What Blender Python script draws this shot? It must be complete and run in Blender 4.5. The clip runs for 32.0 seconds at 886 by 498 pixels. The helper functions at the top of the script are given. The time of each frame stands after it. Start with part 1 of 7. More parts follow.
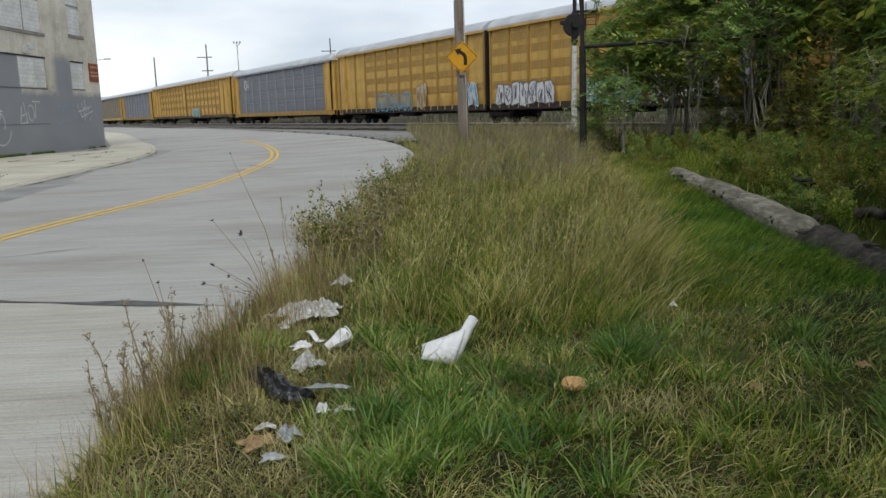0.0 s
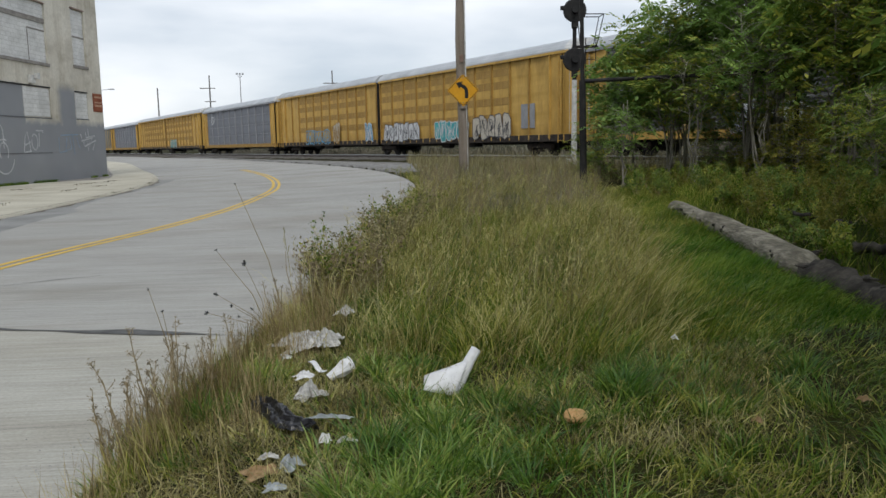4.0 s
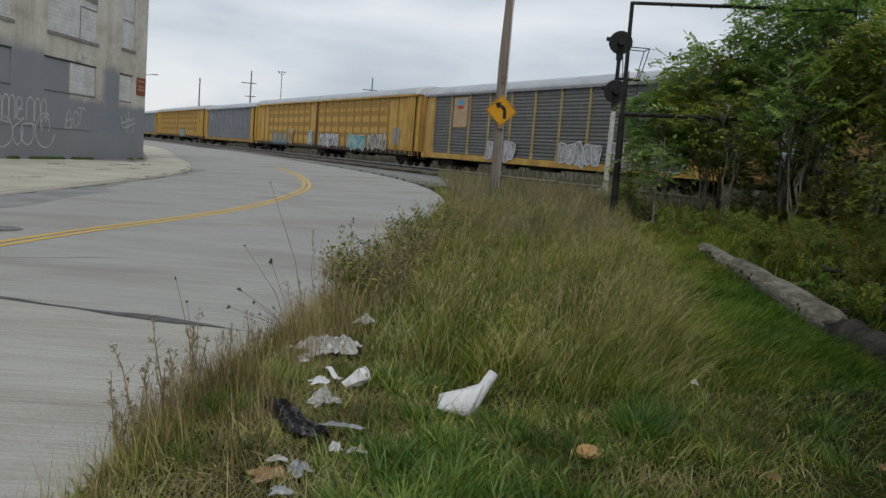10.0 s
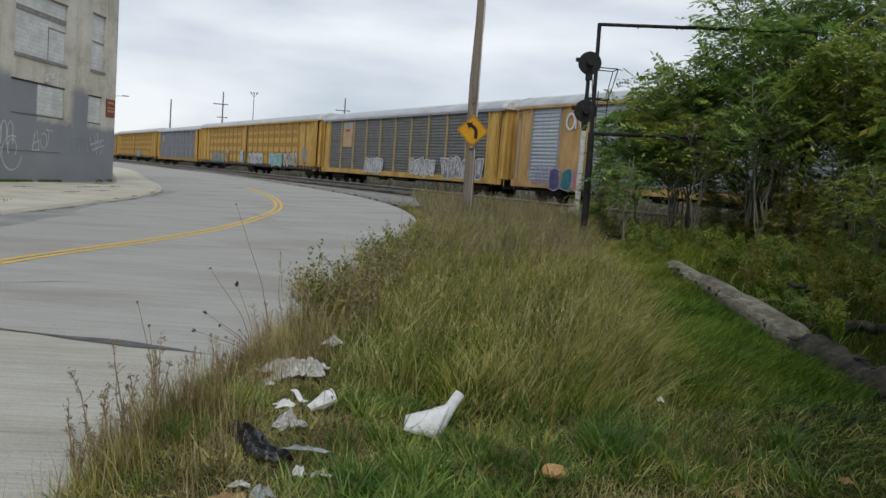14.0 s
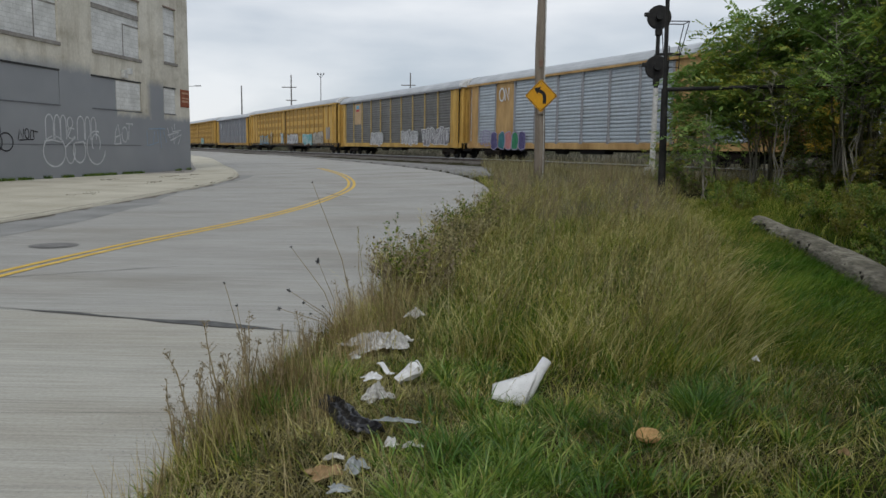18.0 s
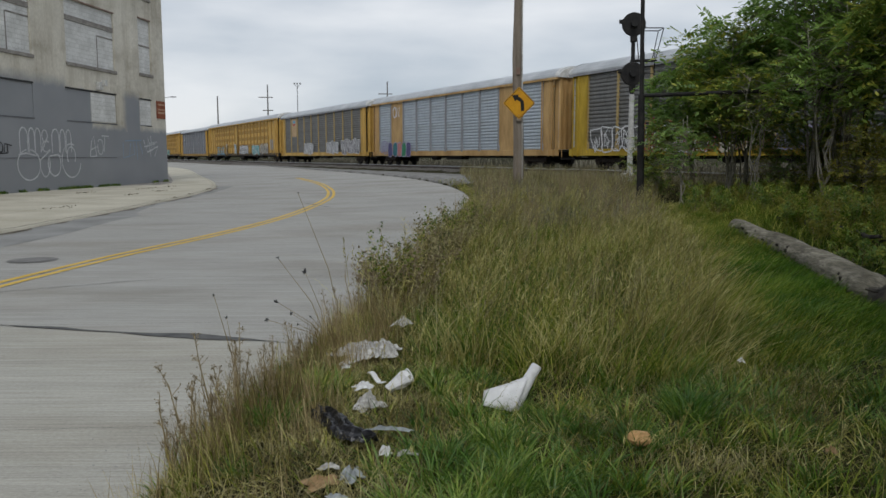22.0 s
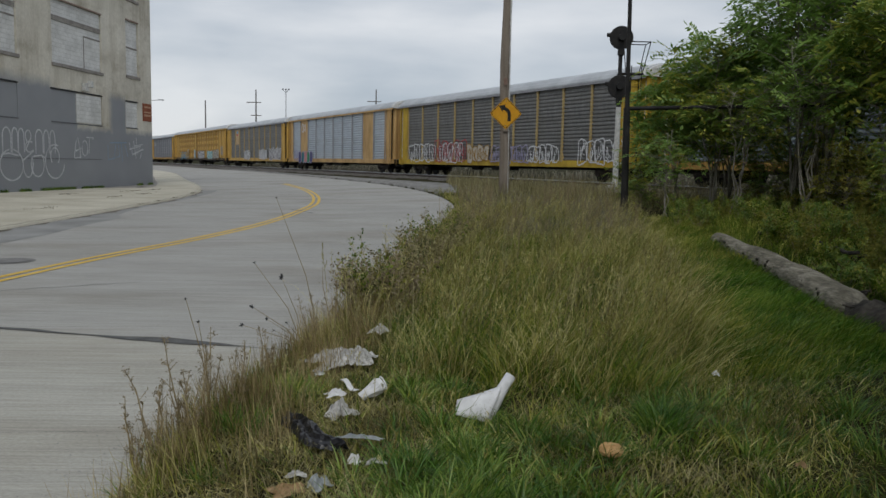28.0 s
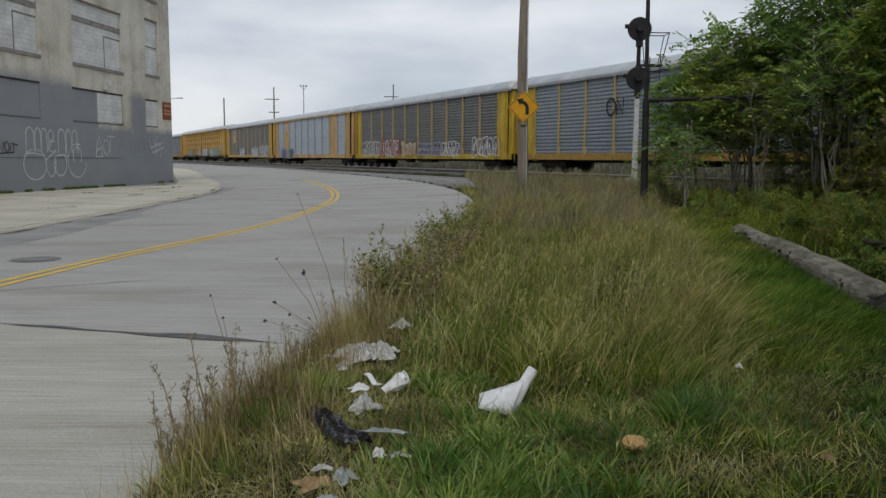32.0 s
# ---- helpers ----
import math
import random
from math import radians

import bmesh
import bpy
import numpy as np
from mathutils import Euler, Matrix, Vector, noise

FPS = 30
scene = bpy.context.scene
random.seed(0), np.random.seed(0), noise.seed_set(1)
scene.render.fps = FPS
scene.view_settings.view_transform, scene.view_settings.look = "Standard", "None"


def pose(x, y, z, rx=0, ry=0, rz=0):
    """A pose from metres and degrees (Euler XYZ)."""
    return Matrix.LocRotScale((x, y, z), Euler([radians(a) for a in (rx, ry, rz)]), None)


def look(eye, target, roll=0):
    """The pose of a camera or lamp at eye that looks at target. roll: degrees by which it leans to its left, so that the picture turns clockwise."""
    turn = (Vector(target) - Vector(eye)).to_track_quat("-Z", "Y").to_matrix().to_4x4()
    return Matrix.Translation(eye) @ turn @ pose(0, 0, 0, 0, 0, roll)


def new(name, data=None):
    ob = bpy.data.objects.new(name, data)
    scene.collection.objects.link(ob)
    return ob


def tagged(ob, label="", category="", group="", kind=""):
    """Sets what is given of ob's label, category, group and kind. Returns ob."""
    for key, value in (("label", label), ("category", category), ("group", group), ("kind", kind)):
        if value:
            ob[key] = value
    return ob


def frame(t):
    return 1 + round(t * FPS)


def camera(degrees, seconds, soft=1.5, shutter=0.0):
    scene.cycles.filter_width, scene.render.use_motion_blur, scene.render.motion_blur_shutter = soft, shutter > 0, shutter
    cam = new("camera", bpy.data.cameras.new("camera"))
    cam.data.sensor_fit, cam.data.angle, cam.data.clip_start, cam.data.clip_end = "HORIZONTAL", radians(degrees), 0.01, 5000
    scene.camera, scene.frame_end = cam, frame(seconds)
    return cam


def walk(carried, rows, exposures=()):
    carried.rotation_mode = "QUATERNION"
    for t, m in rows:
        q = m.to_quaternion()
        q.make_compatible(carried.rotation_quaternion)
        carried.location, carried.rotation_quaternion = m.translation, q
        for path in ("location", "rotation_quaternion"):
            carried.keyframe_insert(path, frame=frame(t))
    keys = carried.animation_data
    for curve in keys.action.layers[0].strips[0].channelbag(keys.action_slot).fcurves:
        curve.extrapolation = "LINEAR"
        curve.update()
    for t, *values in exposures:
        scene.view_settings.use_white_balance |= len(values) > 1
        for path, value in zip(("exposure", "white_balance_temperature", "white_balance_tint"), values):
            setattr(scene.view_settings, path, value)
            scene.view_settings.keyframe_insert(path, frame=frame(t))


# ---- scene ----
cam = camera(58.86, 32.0, soft=1.5)
PATH = [
    (0, 0.044, 0.004, 1.586, 80.09, 1.50, -4.49), (0.5, 0.044, -0.000, 1.587, 80.15, 1.84, -4.82), (1, 0.044, -0.002, 1.585, 79.83, 2.03, -4.56),
    (1.5, 0.049, -0.003, 1.586, 80.26, 2.58, -4.56), (2, 0.037, -0.001, 1.589, 80.66, 2.15, -3.63), (2.5, 0.035, -0.002, 1.587, 80.53, 1.91, -3.58),
    (3, 0.037, -0.009, 1.591, 81.02, 1.90, -3.88), (3.5, 0.034, -0.022, 1.593, 81.36, 0.98, -3.78), (4, 0.018, -0.033, 1.594, 82.37, 1.06, -4.47),
    (4.5, 0.002, -0.024, 1.610, 82.27, 2.31, -7.79), (6.5, 0.040, -0.025, 1.611, 83.65, -2.51, -8.08), (7, 0.061, -0.026, 1.602, 83.24, -1.95, -7.64),
    (7.5, 0.087, -0.010, 1.609, 83.07, -3.71, -4.47), (8, 0.041, 0.017, 1.607, 82.36, -3.84, -0.11), (8.5, 0.025, 0.016, 1.604, 81.80, -3.61, -0.20),
    (9, 0.013, 0.007, 1.606, 82.51, -4.49, -0.63), (9.5, -0.010, -0.010, 1.601, 83.50, -3.26, -1.44), (10, -0.030, -0.016, 1.612, 83.42, -4.73, -2.17),
    (10.5, -0.033, -0.014, 1.612, 82.99, -4.52, -2.53), (11, -0.029, -0.019, 1.615, 82.76, -3.30, -3.12), (11.5, -0.030, -0.026, 1.617, 82.89, -3.24, -5.22),
    (12, -0.025, -0.032, 1.616, 83.52, -3.25, -6.51), (12.5, -0.003, -0.030, 1.622, 84.49, -3.34, -6.14), (13, -0.023, -0.019, 1.635, 84.57, -4.24, -6.98),
    (13.5, -0.004, -0.030, 1.623, 83.69, -4.13, -5.49), (14, 0.029, -0.024, 1.624, 84.99, -4.34, -4.08), (14.5, 0.031, -0.008, 1.621, 84.23, -2.74, -2.84),
    (15, 0.008, 0.005, 1.604, 83.03, -0.79, -0.67), (15.5, -0.005, 0.014, 1.602, 82.32, -2.16, 0.36), (17.5, -0.015, 0.008, 1.595, 83.70, -1.08, -0.12),
    (18, -0.004, 0.036, 1.596, 82.66, -0.76, 0.92), (18.5, -0.004, 0.043, 1.593, 81.58, -1.14, 1.21), (19, -0.011, 0.043, 1.588, 81.25, -1.37, 0.24),
    (19.5, -0.013, 0.054, 1.587, 81.44, -1.00, 2.28), (20, -0.011, 0.055, 1.585, 80.93, -1.08, 1.94), (20.5, -0.003, 0.049, 1.587, 80.70, -0.49, 1.70),
    (21, -0.031, 0.035, 1.586, 80.96, -2.52, 1.88), (21.5, -0.048, 0.019, 1.590, 81.00, -2.65, 1.13), (22, -0.064, 0.005, 1.603, 83.24, -0.01, -0.70),
    (22.5, -0.048, -0.006, 1.611, 83.74, -0.45, -2.85), (23, -0.042, -0.014, 1.614, 83.12, -0.59, -5.84), (23.5, -0.041, -0.032, 1.607, 82.88, -0.04, -7.14),
    (24, -0.028, -0.040, 1.611, 83.47, -0.54, -6.69), (24.5, -0.002, -0.041, 1.602, 82.94, -0.45, -4.71), (25, 0.003, -0.025, 1.604, 83.33, -0.53, -4.35),
    (25.5, 0.001, -0.011, 1.601, 84.21, -1.85, -4.14), (26, -0.004, 0.008, 1.597, 84.22, -1.21, -1.76), (26.5, -0.004, 0.019, 1.595, 83.95, -1.04, -1.22),
    (28.5, 0.003, 0.030, 1.594, 83.89, -1.20, -1.64), (29, -0.009, 0.031, 1.594, 83.90, -1.26, -1.14), (29.5, -0.013, 0.028, 1.592, 83.54, -1.31, -0.85),
    (30, -0.009, 0.024, 1.598, 83.39, -1.34, -0.70), (30.5, -0.011, 0.017, 1.595, 83.17, -0.53, 0.02), (31, -0.013, 0.014, 1.594, 82.96, -0.46, 0.25),
    (31.5, -0.013, 0.011, 1.596, 83.24, -0.74, 0.10), (32, -0.016, 0.005, 1.598, 83.47, -0.48, -0.29),
]
EXPOSURES = [
    (0, 0.68), (2, 0.76), (3, 0.76), (4, 0.6), (7, 0.36), (8, 0.36), (9, 0.5), (10, 0.27), (11, 0.54), (12, 0.63), (13, 0.36), (14, 0.46),
    (15, 0.38), (18, 0.34), (19, 0.56), (21, 0.52), (22, 0.27), (23, 0.2), (24, 0.42), (25, 0.41), (26, 0.1), (29, 0.19), (31, 0.22), (32, 0.26)]
walk(cam, [(t, pose(*p)) for t, *p in PATH], EXPOSURES)

# ---- light ----
world = bpy.data.worlds.new("overcast_sky")
scene.world = world
world.use_nodes = True
wn, wl = world.node_tree.nodes, world.node_tree.links
sky = wn.new("ShaderNodeTexSky")
sky.sky_type, sky.sun_disc = "NISHITA", False
sky.sun_elevation, sky.sun_rotation = radians(48), radians(183)
coords = wn.new("ShaderNodeTexCoord")
squash = wn.new("ShaderNodeMapping")
squash.inputs["Scale"].default_value = (1.7, 1.7, 6.5)
clouds = wn.new("ShaderNodeTexNoise")
clouds.inputs["Scale"].default_value, clouds.inputs["Detail"].default_value = 1.5, 6
clouds.inputs["Roughness"].default_value = 0.47
ramp = wn.new("ShaderNodeValToRGB")
ramp.color_ramp.elements[0].position, ramp.color_ramp.elements[0].color = 0.37, (4.6, 5.2, 5.95, 1)
ramp.color_ramp.elements[1].position, ramp.color_ramp.elements[1].color = 0.64, (7.9, 8.15, 8.5, 1)
cover = wn.new("ShaderNodeMixRGB")
cover.inputs[0].default_value = 0.9
wl.new(coords.outputs["Generated"], squash.inputs["Vector"])
wl.new(squash.outputs[0], clouds.inputs["Vector"])
wl.new(clouds.outputs["Fac"], ramp.inputs[0])
wl.new(sky.outputs[0], cover.inputs[1])
wl.new(ramp.outputs[0], cover.inputs[2])
wl.new(cover.outputs[0], wn["Background"].inputs["Color"])
wn["Background"].inputs["Strength"].default_value = 0.085
sun = new("sun", bpy.data.lights.new("sun", "SUN"))
sun.data.energy, sun.data.angle, sun.data.color = 0.9, radians(25), (1, 0.98, 0.94)
sun.matrix_world = look((-2, -34, 38), (0, 0, 0))

# ---- materials ----
def rgb(c):
    return (c[0], c[1], c[2], 1.0)


def mat(name, c1, c2, scale=3.0, rough=0.85, bump=0.3, metal=0.0, fine=40.0, dirt=0.25, island=0.0, objects=0.0, stretch=(1, 1, 1), shine=0.25):
    """A surface of two colours in soft patches, darker grain over them, and a fine relief."""
    m = bpy.data.materials.new(name)
    m.use_nodes = True
    n, l = m.node_tree.nodes, m.node_tree.links
    b = n["Principled BSDF"]
    co, mp = n.new("ShaderNodeTexCoord"), n.new("ShaderNodeMapping")
    mp.inputs["Scale"].default_value = stretch
    l.new(co.outputs["Object"], mp.inputs["Vector"])
    big, small = n.new("ShaderNodeTexNoise"), n.new("ShaderNodeTexNoise")
    big.inputs["Scale"].default_value, big.inputs["Detail"].default_value = scale, 5
    small.inputs["Scale"].default_value, small.inputs["Detail"].default_value = fine, 4
    l.new(mp.outputs[0], big.inputs["Vector"])
    l.new(mp.outputs[0], small.inputs["Vector"])
    r = n.new("ShaderNodeValToRGB")
    r.color_ramp.elements[0].position, r.color_ramp.elements[1].position = 0.32, 0.68
    r.color_ramp.elements[0].color, r.color_ramp.elements[1].color = rgb(c1), rgb(c2)
    if island or objects:
        add = n.new("ShaderNodeMath")
        add.operation = "MULTIPLY_ADD"
        src = n.new("ShaderNodeNewGeometry").outputs["Random Per Island"] if island else n.new("ShaderNodeObjectInfo").outputs["Random"]
        k = island or objects
        l.new(src, add.inputs[0])
        add.inputs[1].default_value = k
        less = n.new("ShaderNodeMath")
        less.operation = "ADD"
        less.inputs[1].default_value = -k / 2
        l.new(big.outputs["Fac"], add.inputs[2])
        l.new(add.outputs[0], less.inputs[0])
        l.new(less.outputs[0], r.inputs[0])
    else:
        l.new(big.outputs["Fac"], r.inputs[0])
    grain = n.new("ShaderNodeMapRange")
    grain.inputs["From Min"].default_value, grain.inputs["From Max"].default_value = 0.3, 0.7
    grain.inputs["To Min"].default_value, grain.inputs["To Max"].default_value = 1 - dirt, 1.0
    l.new(small.outputs["Fac"], grain.inputs["Value"])
    mul = n.new("ShaderNodeMixRGB")
    mul.blend_type, mul.inputs[0].default_value = "MULTIPLY", 1.0
    l.new(r.outputs[0], mul.inputs[1])
    l.new(grain.outputs[0], mul.inputs[2])
    l.new(mul.outputs[0], b.inputs["Base Color"])
    b.inputs["Roughness"].default_value, b.inputs["Metallic"].default_value = rough, metal
    b.inputs["Specular IOR Level"].default_value = shine
    if bump:
        bp = n.new("ShaderNodeBump")
        bp.inputs["Strength"].default_value, bp.inputs["Distance"].default_value = bump, 0.02
        l.new(small.outputs["Fac"], bp.inputs["Height"])
        l.new(bp.outputs[0], b.inputs["Normal"])
    return m


def leaf_mat(name, c1, c2, c3, through_light=0.25, rough=0.6, shine=0.12, vary=0.95):
    """Leaves and blades: three colours shared out piece by piece, and some light let through."""
    m = bpy.data.materials.new(name)
    m.use_nodes = True
    n, l = m.node_tree.nodes, m.node_tree.links
    b = n["Principled BSDF"]
    g = n.new("ShaderNodeNewGeometry")
    r = n.new("ShaderNodeValToRGB")
    r.color_ramp.elements[0].color, r.color_ramp.elements[1].color = rgb(c1), rgb(c3)
    mid = r.color_ramp.elements.new(0.55)
    mid.color = rgb(c2)
    co, big = n.new("ShaderNodeTexCoord"), n.new("ShaderNodeTexNoise")
    big.inputs["Scale"].default_value, big.inputs["Detail"].default_value = 1.9, 5
    l.new(co.outputs["Object"], big.inputs["Vector"])
    mix = n.new("ShaderNodeMath")
    mix.operation = "MULTIPLY_ADD"
    mix.inputs[1].default_value = vary
    shift = n.new("ShaderNodeMath")
    shift.operation = "MULTIPLY_ADD"
    shift.inputs[1].default_value, shift.inputs[2].default_value = 2.4, -0.7 - vary / 2
    l.new(big.outputs["Fac"], shift.inputs[0])
    l.new(g.outputs["Random Per Island"], mix.inputs[0])
    l.new(shift.outputs[0], mix.inputs[2])
    l.new(mix.outputs[0], r.inputs[0])
    l.new(r.outputs[0], b.inputs["Base Color"])
    b.inputs["Roughness"].default_value = rough
    b.inputs["Specular IOR Level"].default_value = shine
    t, ms = n.new("ShaderNodeBsdfTranslucent"), n.new("ShaderNodeMixShader")
    l.new(r.outputs[0], t.inputs["Color"])
    ms.inputs[0].default_value = through_light
    l.new(b.outputs[0], ms.inputs[1])
    l.new(t.outputs[0], ms.inputs[2])
    l.new(ms.outputs[0], n["Material Output"].inputs["Surface"])
    return m


M_SOIL = mat("soil", (0.022, 0.02, 0.010), (0.045, 0.045, 0.016), 1.2, 0.98, 0.6, fine=30, shine=0.05)
M_CONCRETE = mat("road_concrete", (0.376, 0.370, 0.345), (0.428, 0.420, 0.394), 0.7, 0.9, 0.3, fine=60, dirt=0.2, objects=0.09, stretch=(0.6, 1.1, 1))


def brush_streaks(m, across, along, depth):
    """Fine broom marks and drag stains that run across the road."""
    n, l = m.node_tree.nodes, m.node_tree.links
    b = n["Principled BSDF"]
    old = b.inputs["Base Color"].links[0].from_socket
    co, mp, no, rp = n.new("ShaderNodeTexCoord"), n.new("ShaderNodeMapping"), n.new("ShaderNodeTexNoise"), n.new("ShaderNodeValToRGB")
    mp.inputs["Scale"].default_value = (across, along, 1)
    mp.inputs["Rotation"].default_value = (0, 0, radians(-14))
    no.inputs["Scale"].default_value, no.inputs["Detail"].default_value, no.inputs["Roughness"].default_value = 1.0, 6, 0.7
    rp.color_ramp.elements[0].position, rp.color_ramp.elements[0].color = 0.3, (1 - depth, 1 - depth, 1 - depth, 1)
    rp.color_ramp.elements[1].position, rp.color_ramp.elements[1].color = 0.72, (1 + depth * 0.6, 1 + depth * 0.6, 1 + depth * 0.6, 1)
    mx = n.new("ShaderNodeMixRGB")
    mx.blend_type, mx.inputs[0].default_value = "MULTIPLY", 1
    l.new(co.outputs["Object"], mp.inputs["Vector"])
    l.new(mp.outputs[0], no.inputs["Vector"])
    l.new(no.outputs["Fac"], rp.inputs[0])
    l.new(old, mx.inputs[1])
    l.new(rp.outputs[0], mx.inputs[2])
    l.new(mx.outputs[0], b.inputs["Base Color"])


def stains(m, size, floor):
    """Old run-down stains of an uneven shape over a material."""
    n, l = m.node_tree.nodes, m.node_tree.links
    b = n["Principled BSDF"]
    old = b.inputs["Base Color"].links[0].from_socket
    co, mp, no, rp = n.new("ShaderNodeTexCoord"), n.new("ShaderNodeMapping"), n.new("ShaderNodeTexNoise"), n.new("ShaderNodeValToRGB")
    mp.inputs["Scale"].default_value = size
    no.inputs["Scale"].default_value, no.inputs["Detail"].default_value, no.inputs["Roughness"].default_value = 1.0, 8, 0.65
    rp.color_ramp.elements[0].position, rp.color_ramp.elements[0].color = 0.33, (floor, floor * 0.97, floor * 0.92, 1)
    rp.color_ramp.elements[1].position, rp.color_ramp.elements[1].color = 0.52, (1.05, 1.05, 1.05, 1)
    mx = n.new("ShaderNodeMixRGB")
    mx.blend_type, mx.inputs[0].default_value = "MULTIPLY", 1
    l.new(co.outputs["Object"], mp.inputs["Vector"])
    l.new(mp.outputs[0], no.inputs["Vector"])
    l.new(no.outputs["Fac"], rp.inputs[0])
    l.new(old, mx.inputs[1])
    l.new(rp.outputs[0], mx.inputs[2])
    l.new(mx.outputs[0], b.inputs["Base Color"])


brush_streaks(M_CONCRETE, 0.5, 9.0, 0.09)
brush_streaks(M_CONCRETE, 0.45, 26.0, 0.2)
brush_streaks(M_CONCRETE, 2.2, 60.0, 0.16)


def older_pour(m):
    """Past the tarred joint the concrete is an older, greyer pour; before it, sandy and pale."""
    n, l = m.node_tree.nodes, m.node_tree.links
    b = n["Principled BSDF"]
    old = b.inputs["Base Color"].links[0].from_socket
    co, dot, rp, mx = n.new("ShaderNodeTexCoord"), n.new("ShaderNodeVectorMath"), n.new("ShaderNodeValToRGB"), n.new("ShaderNodeMixRGB")
    dot.operation = "DOT_PRODUCT"
    dot.inputs[1].default_value = (0.02519, 0.1, 0)
    l.new(co.outputs["Object"], dot.inputs[0])
    l.new(dot.outputs["Value"], rp.inputs[0])
    e = rp.color_ramp.elements
    e[0].position, e[0].color = 0.625, (1.13, 1.12, 1.07, 1)
    e[1].position, e[1].color = 0.638, (0.99, 0.99, 0.985, 1)
    e.new(1.0).color = (0.94, 0.94, 0.945, 1)
    mx.blend_type, mx.inputs[0].default_value = "MULTIPLY", 1
    l.new(old, mx.inputs[1])
    l.new(rp.outputs[0], mx.inputs[2])
    l.new(mx.outputs[0], b.inputs["Base Color"])


older_pour(M_CONCRETE)
stains(M_CONCRETE, (0.22, 0.5, 1), 0.86)
M_WALK = mat("pavement_concrete", (0.43, 0.40, 0.32), (0.555, 0.525, 0.435), 0.6, 0.92, 0.2, fine=18, dirt=0.22, objects=0.12)
M_GUTTER = mat("patched_asphalt", (0.22, 0.22, 0.213), (0.31, 0.31, 0.30), 0.9, 0.92, 0.2, fine=30, dirt=0.2)
M_GRAVEL = mat("grey_gravel", (0.19, 0.185, 0.175), (0.36, 0.355, 0.34), 1.6, 0.95, 0.8, fine=9, dirt=0.45)
M_DIRT = mat("kerb_dirt", (0.09, 0.08, 0.06), (0.2, 0.18, 0.145), 3, 0.95, 0.6, fine=20, dirt=0.4)
M_TAR = mat("tar", (0.07, 0.07, 0.07), (0.13, 0.13, 0.125), 6, 0.7, 0.2)
M_YELLOW_LINE = mat("line_paint", (0.62, 0.40, 0.07), (0.76, 0.52, 0.11), 5, 0.7, 0.1, fine=25, dirt=0.3)
M_IRON = mat("cast_iron", (0.15, 0.145, 0.14), (0.23, 0.225, 0.22), 9, 0.7, 0.3)
M_BALLAST = mat("ballast", (0.085, 0.078, 0.07), (0.20, 0.185, 0.17), 3, 0.95, 1.0, fine=14, dirt=0.5)
M_TIE = mat("tie_wood", (0.035, 0.03, 0.027), (0.08, 0.07, 0.06), 4, 0.9, 0.5, objects=0.5)
M_RAIL = mat("rail_steel", (0.11, 0.08, 0.06), (0.2, 0.16, 0.13), 8, 0.6, 0.2, metal=0.4)
M_RAIL_TOP = mat("rail_head", (0.45, 0.45, 0.45), (0.6, 0.6, 0.6), 8, 0.3, 0.05, metal=0.9)
M_DARK = mat("dark_steel", (0.012, 0.012, 0.013), (0.03, 0.028, 0.026), 5, 0.7, 0.2)
M_TRUCK = mat("bogie_steel", (0.03, 0.025, 0.022), (0.07, 0.055, 0.045), 5, 0.8, 0.3)
M_ROOF = mat("galvanised_roof", (0.40, 0.42, 0.44), (0.54, 0.56, 0.58), 0.8, 0.5, 0.08, metal=0.25, fine=20, dirt=0.12)
M_ROOF_WHITE = mat("white_roof_end", (0.6, 0.6, 0.58), (0.72, 0.72, 0.7), 2, 0.6, 0.1, fine=9, dirt=0.3)
M_YEL = mat("car_yellow", (0.50, 0.305, 0.075), (0.62, 0.40, 0.11), 0.8, 0.6, 0.08, fine=5, dirt=0.2, stretch=(1, 1, 0.3))
M_YEL_VENT = mat("vent_yellow", (0.36, 0.215, 0.06), (0.45, 0.28, 0.085), 2, 0.7, 0.3, fine=60, dirt=0.3)
# the car yellow's hue at about two thirds of its strength
M_YEL_SHADE = mat("dark_car_yellow", (0.33, 0.195, 0.05), (0.42, 0.255, 0.07), 2, 0.7, 0.1, fine=9)
M_CNYEL = mat("ochre_panel", (0.45, 0.28, 0.11), (0.55, 0.36, 0.155), 0.9, 0.6, 0.08, fine=5, dirt=0.2, stretch=(1, 1, 0.3))
M_BRIGHT = mat("bright_yellow", (0.46, 0.31, 0.03), (0.56, 0.39, 0.05), 0.9, 0.6, 0.08, fine=5, dirt=0.25, stretch=(1, 1, 0.3))
M_GREY = mat("slate_panel", (0.15, 0.16, 0.18), (0.21, 0.22, 0.245), 0.6, 0.55, 0.08, metal=0.15, fine=6, dirt=0.2, stretch=(1, 1, 0.4))
M_DGREY = mat("weathered_steel_panel", (0.155, 0.155, 0.15), (0.235, 0.235, 0.23), 0.5, 0.55, 0.08, metal=0.2, fine=6, dirt=0.25, stretch=(1, 1, 0.4))
M_SILVER = mat("silver_panel", (0.40, 0.45, 0.50), (0.50, 0.55, 0.60), 0.5, 0.5, 0.06, metal=0.2, fine=6, dirt=0.15, stretch=(1, 1, 0.4))
M_BLUEGREY = mat("blue_grey_panel", (0.22, 0.255, 0.28), (0.30, 0.335, 0.36), 0.5, 0.5, 0.06, metal=0.2, fine=6, dirt=0.2, stretch=(1, 1, 0.4))
M_LPOST = mat("pale_post", (0.26, 0.265, 0.28), (0.36, 0.365, 0.38), 2, 0.6, 0.1)
M_TANPOST = mat("tan_post", (0.40, 0.30, 0.13), (0.50, 0.38, 0.18), 2, 0.65, 0.1, fine=8)
stains(M_YEL, (0.9, 0.9, 0.3), 0.74)
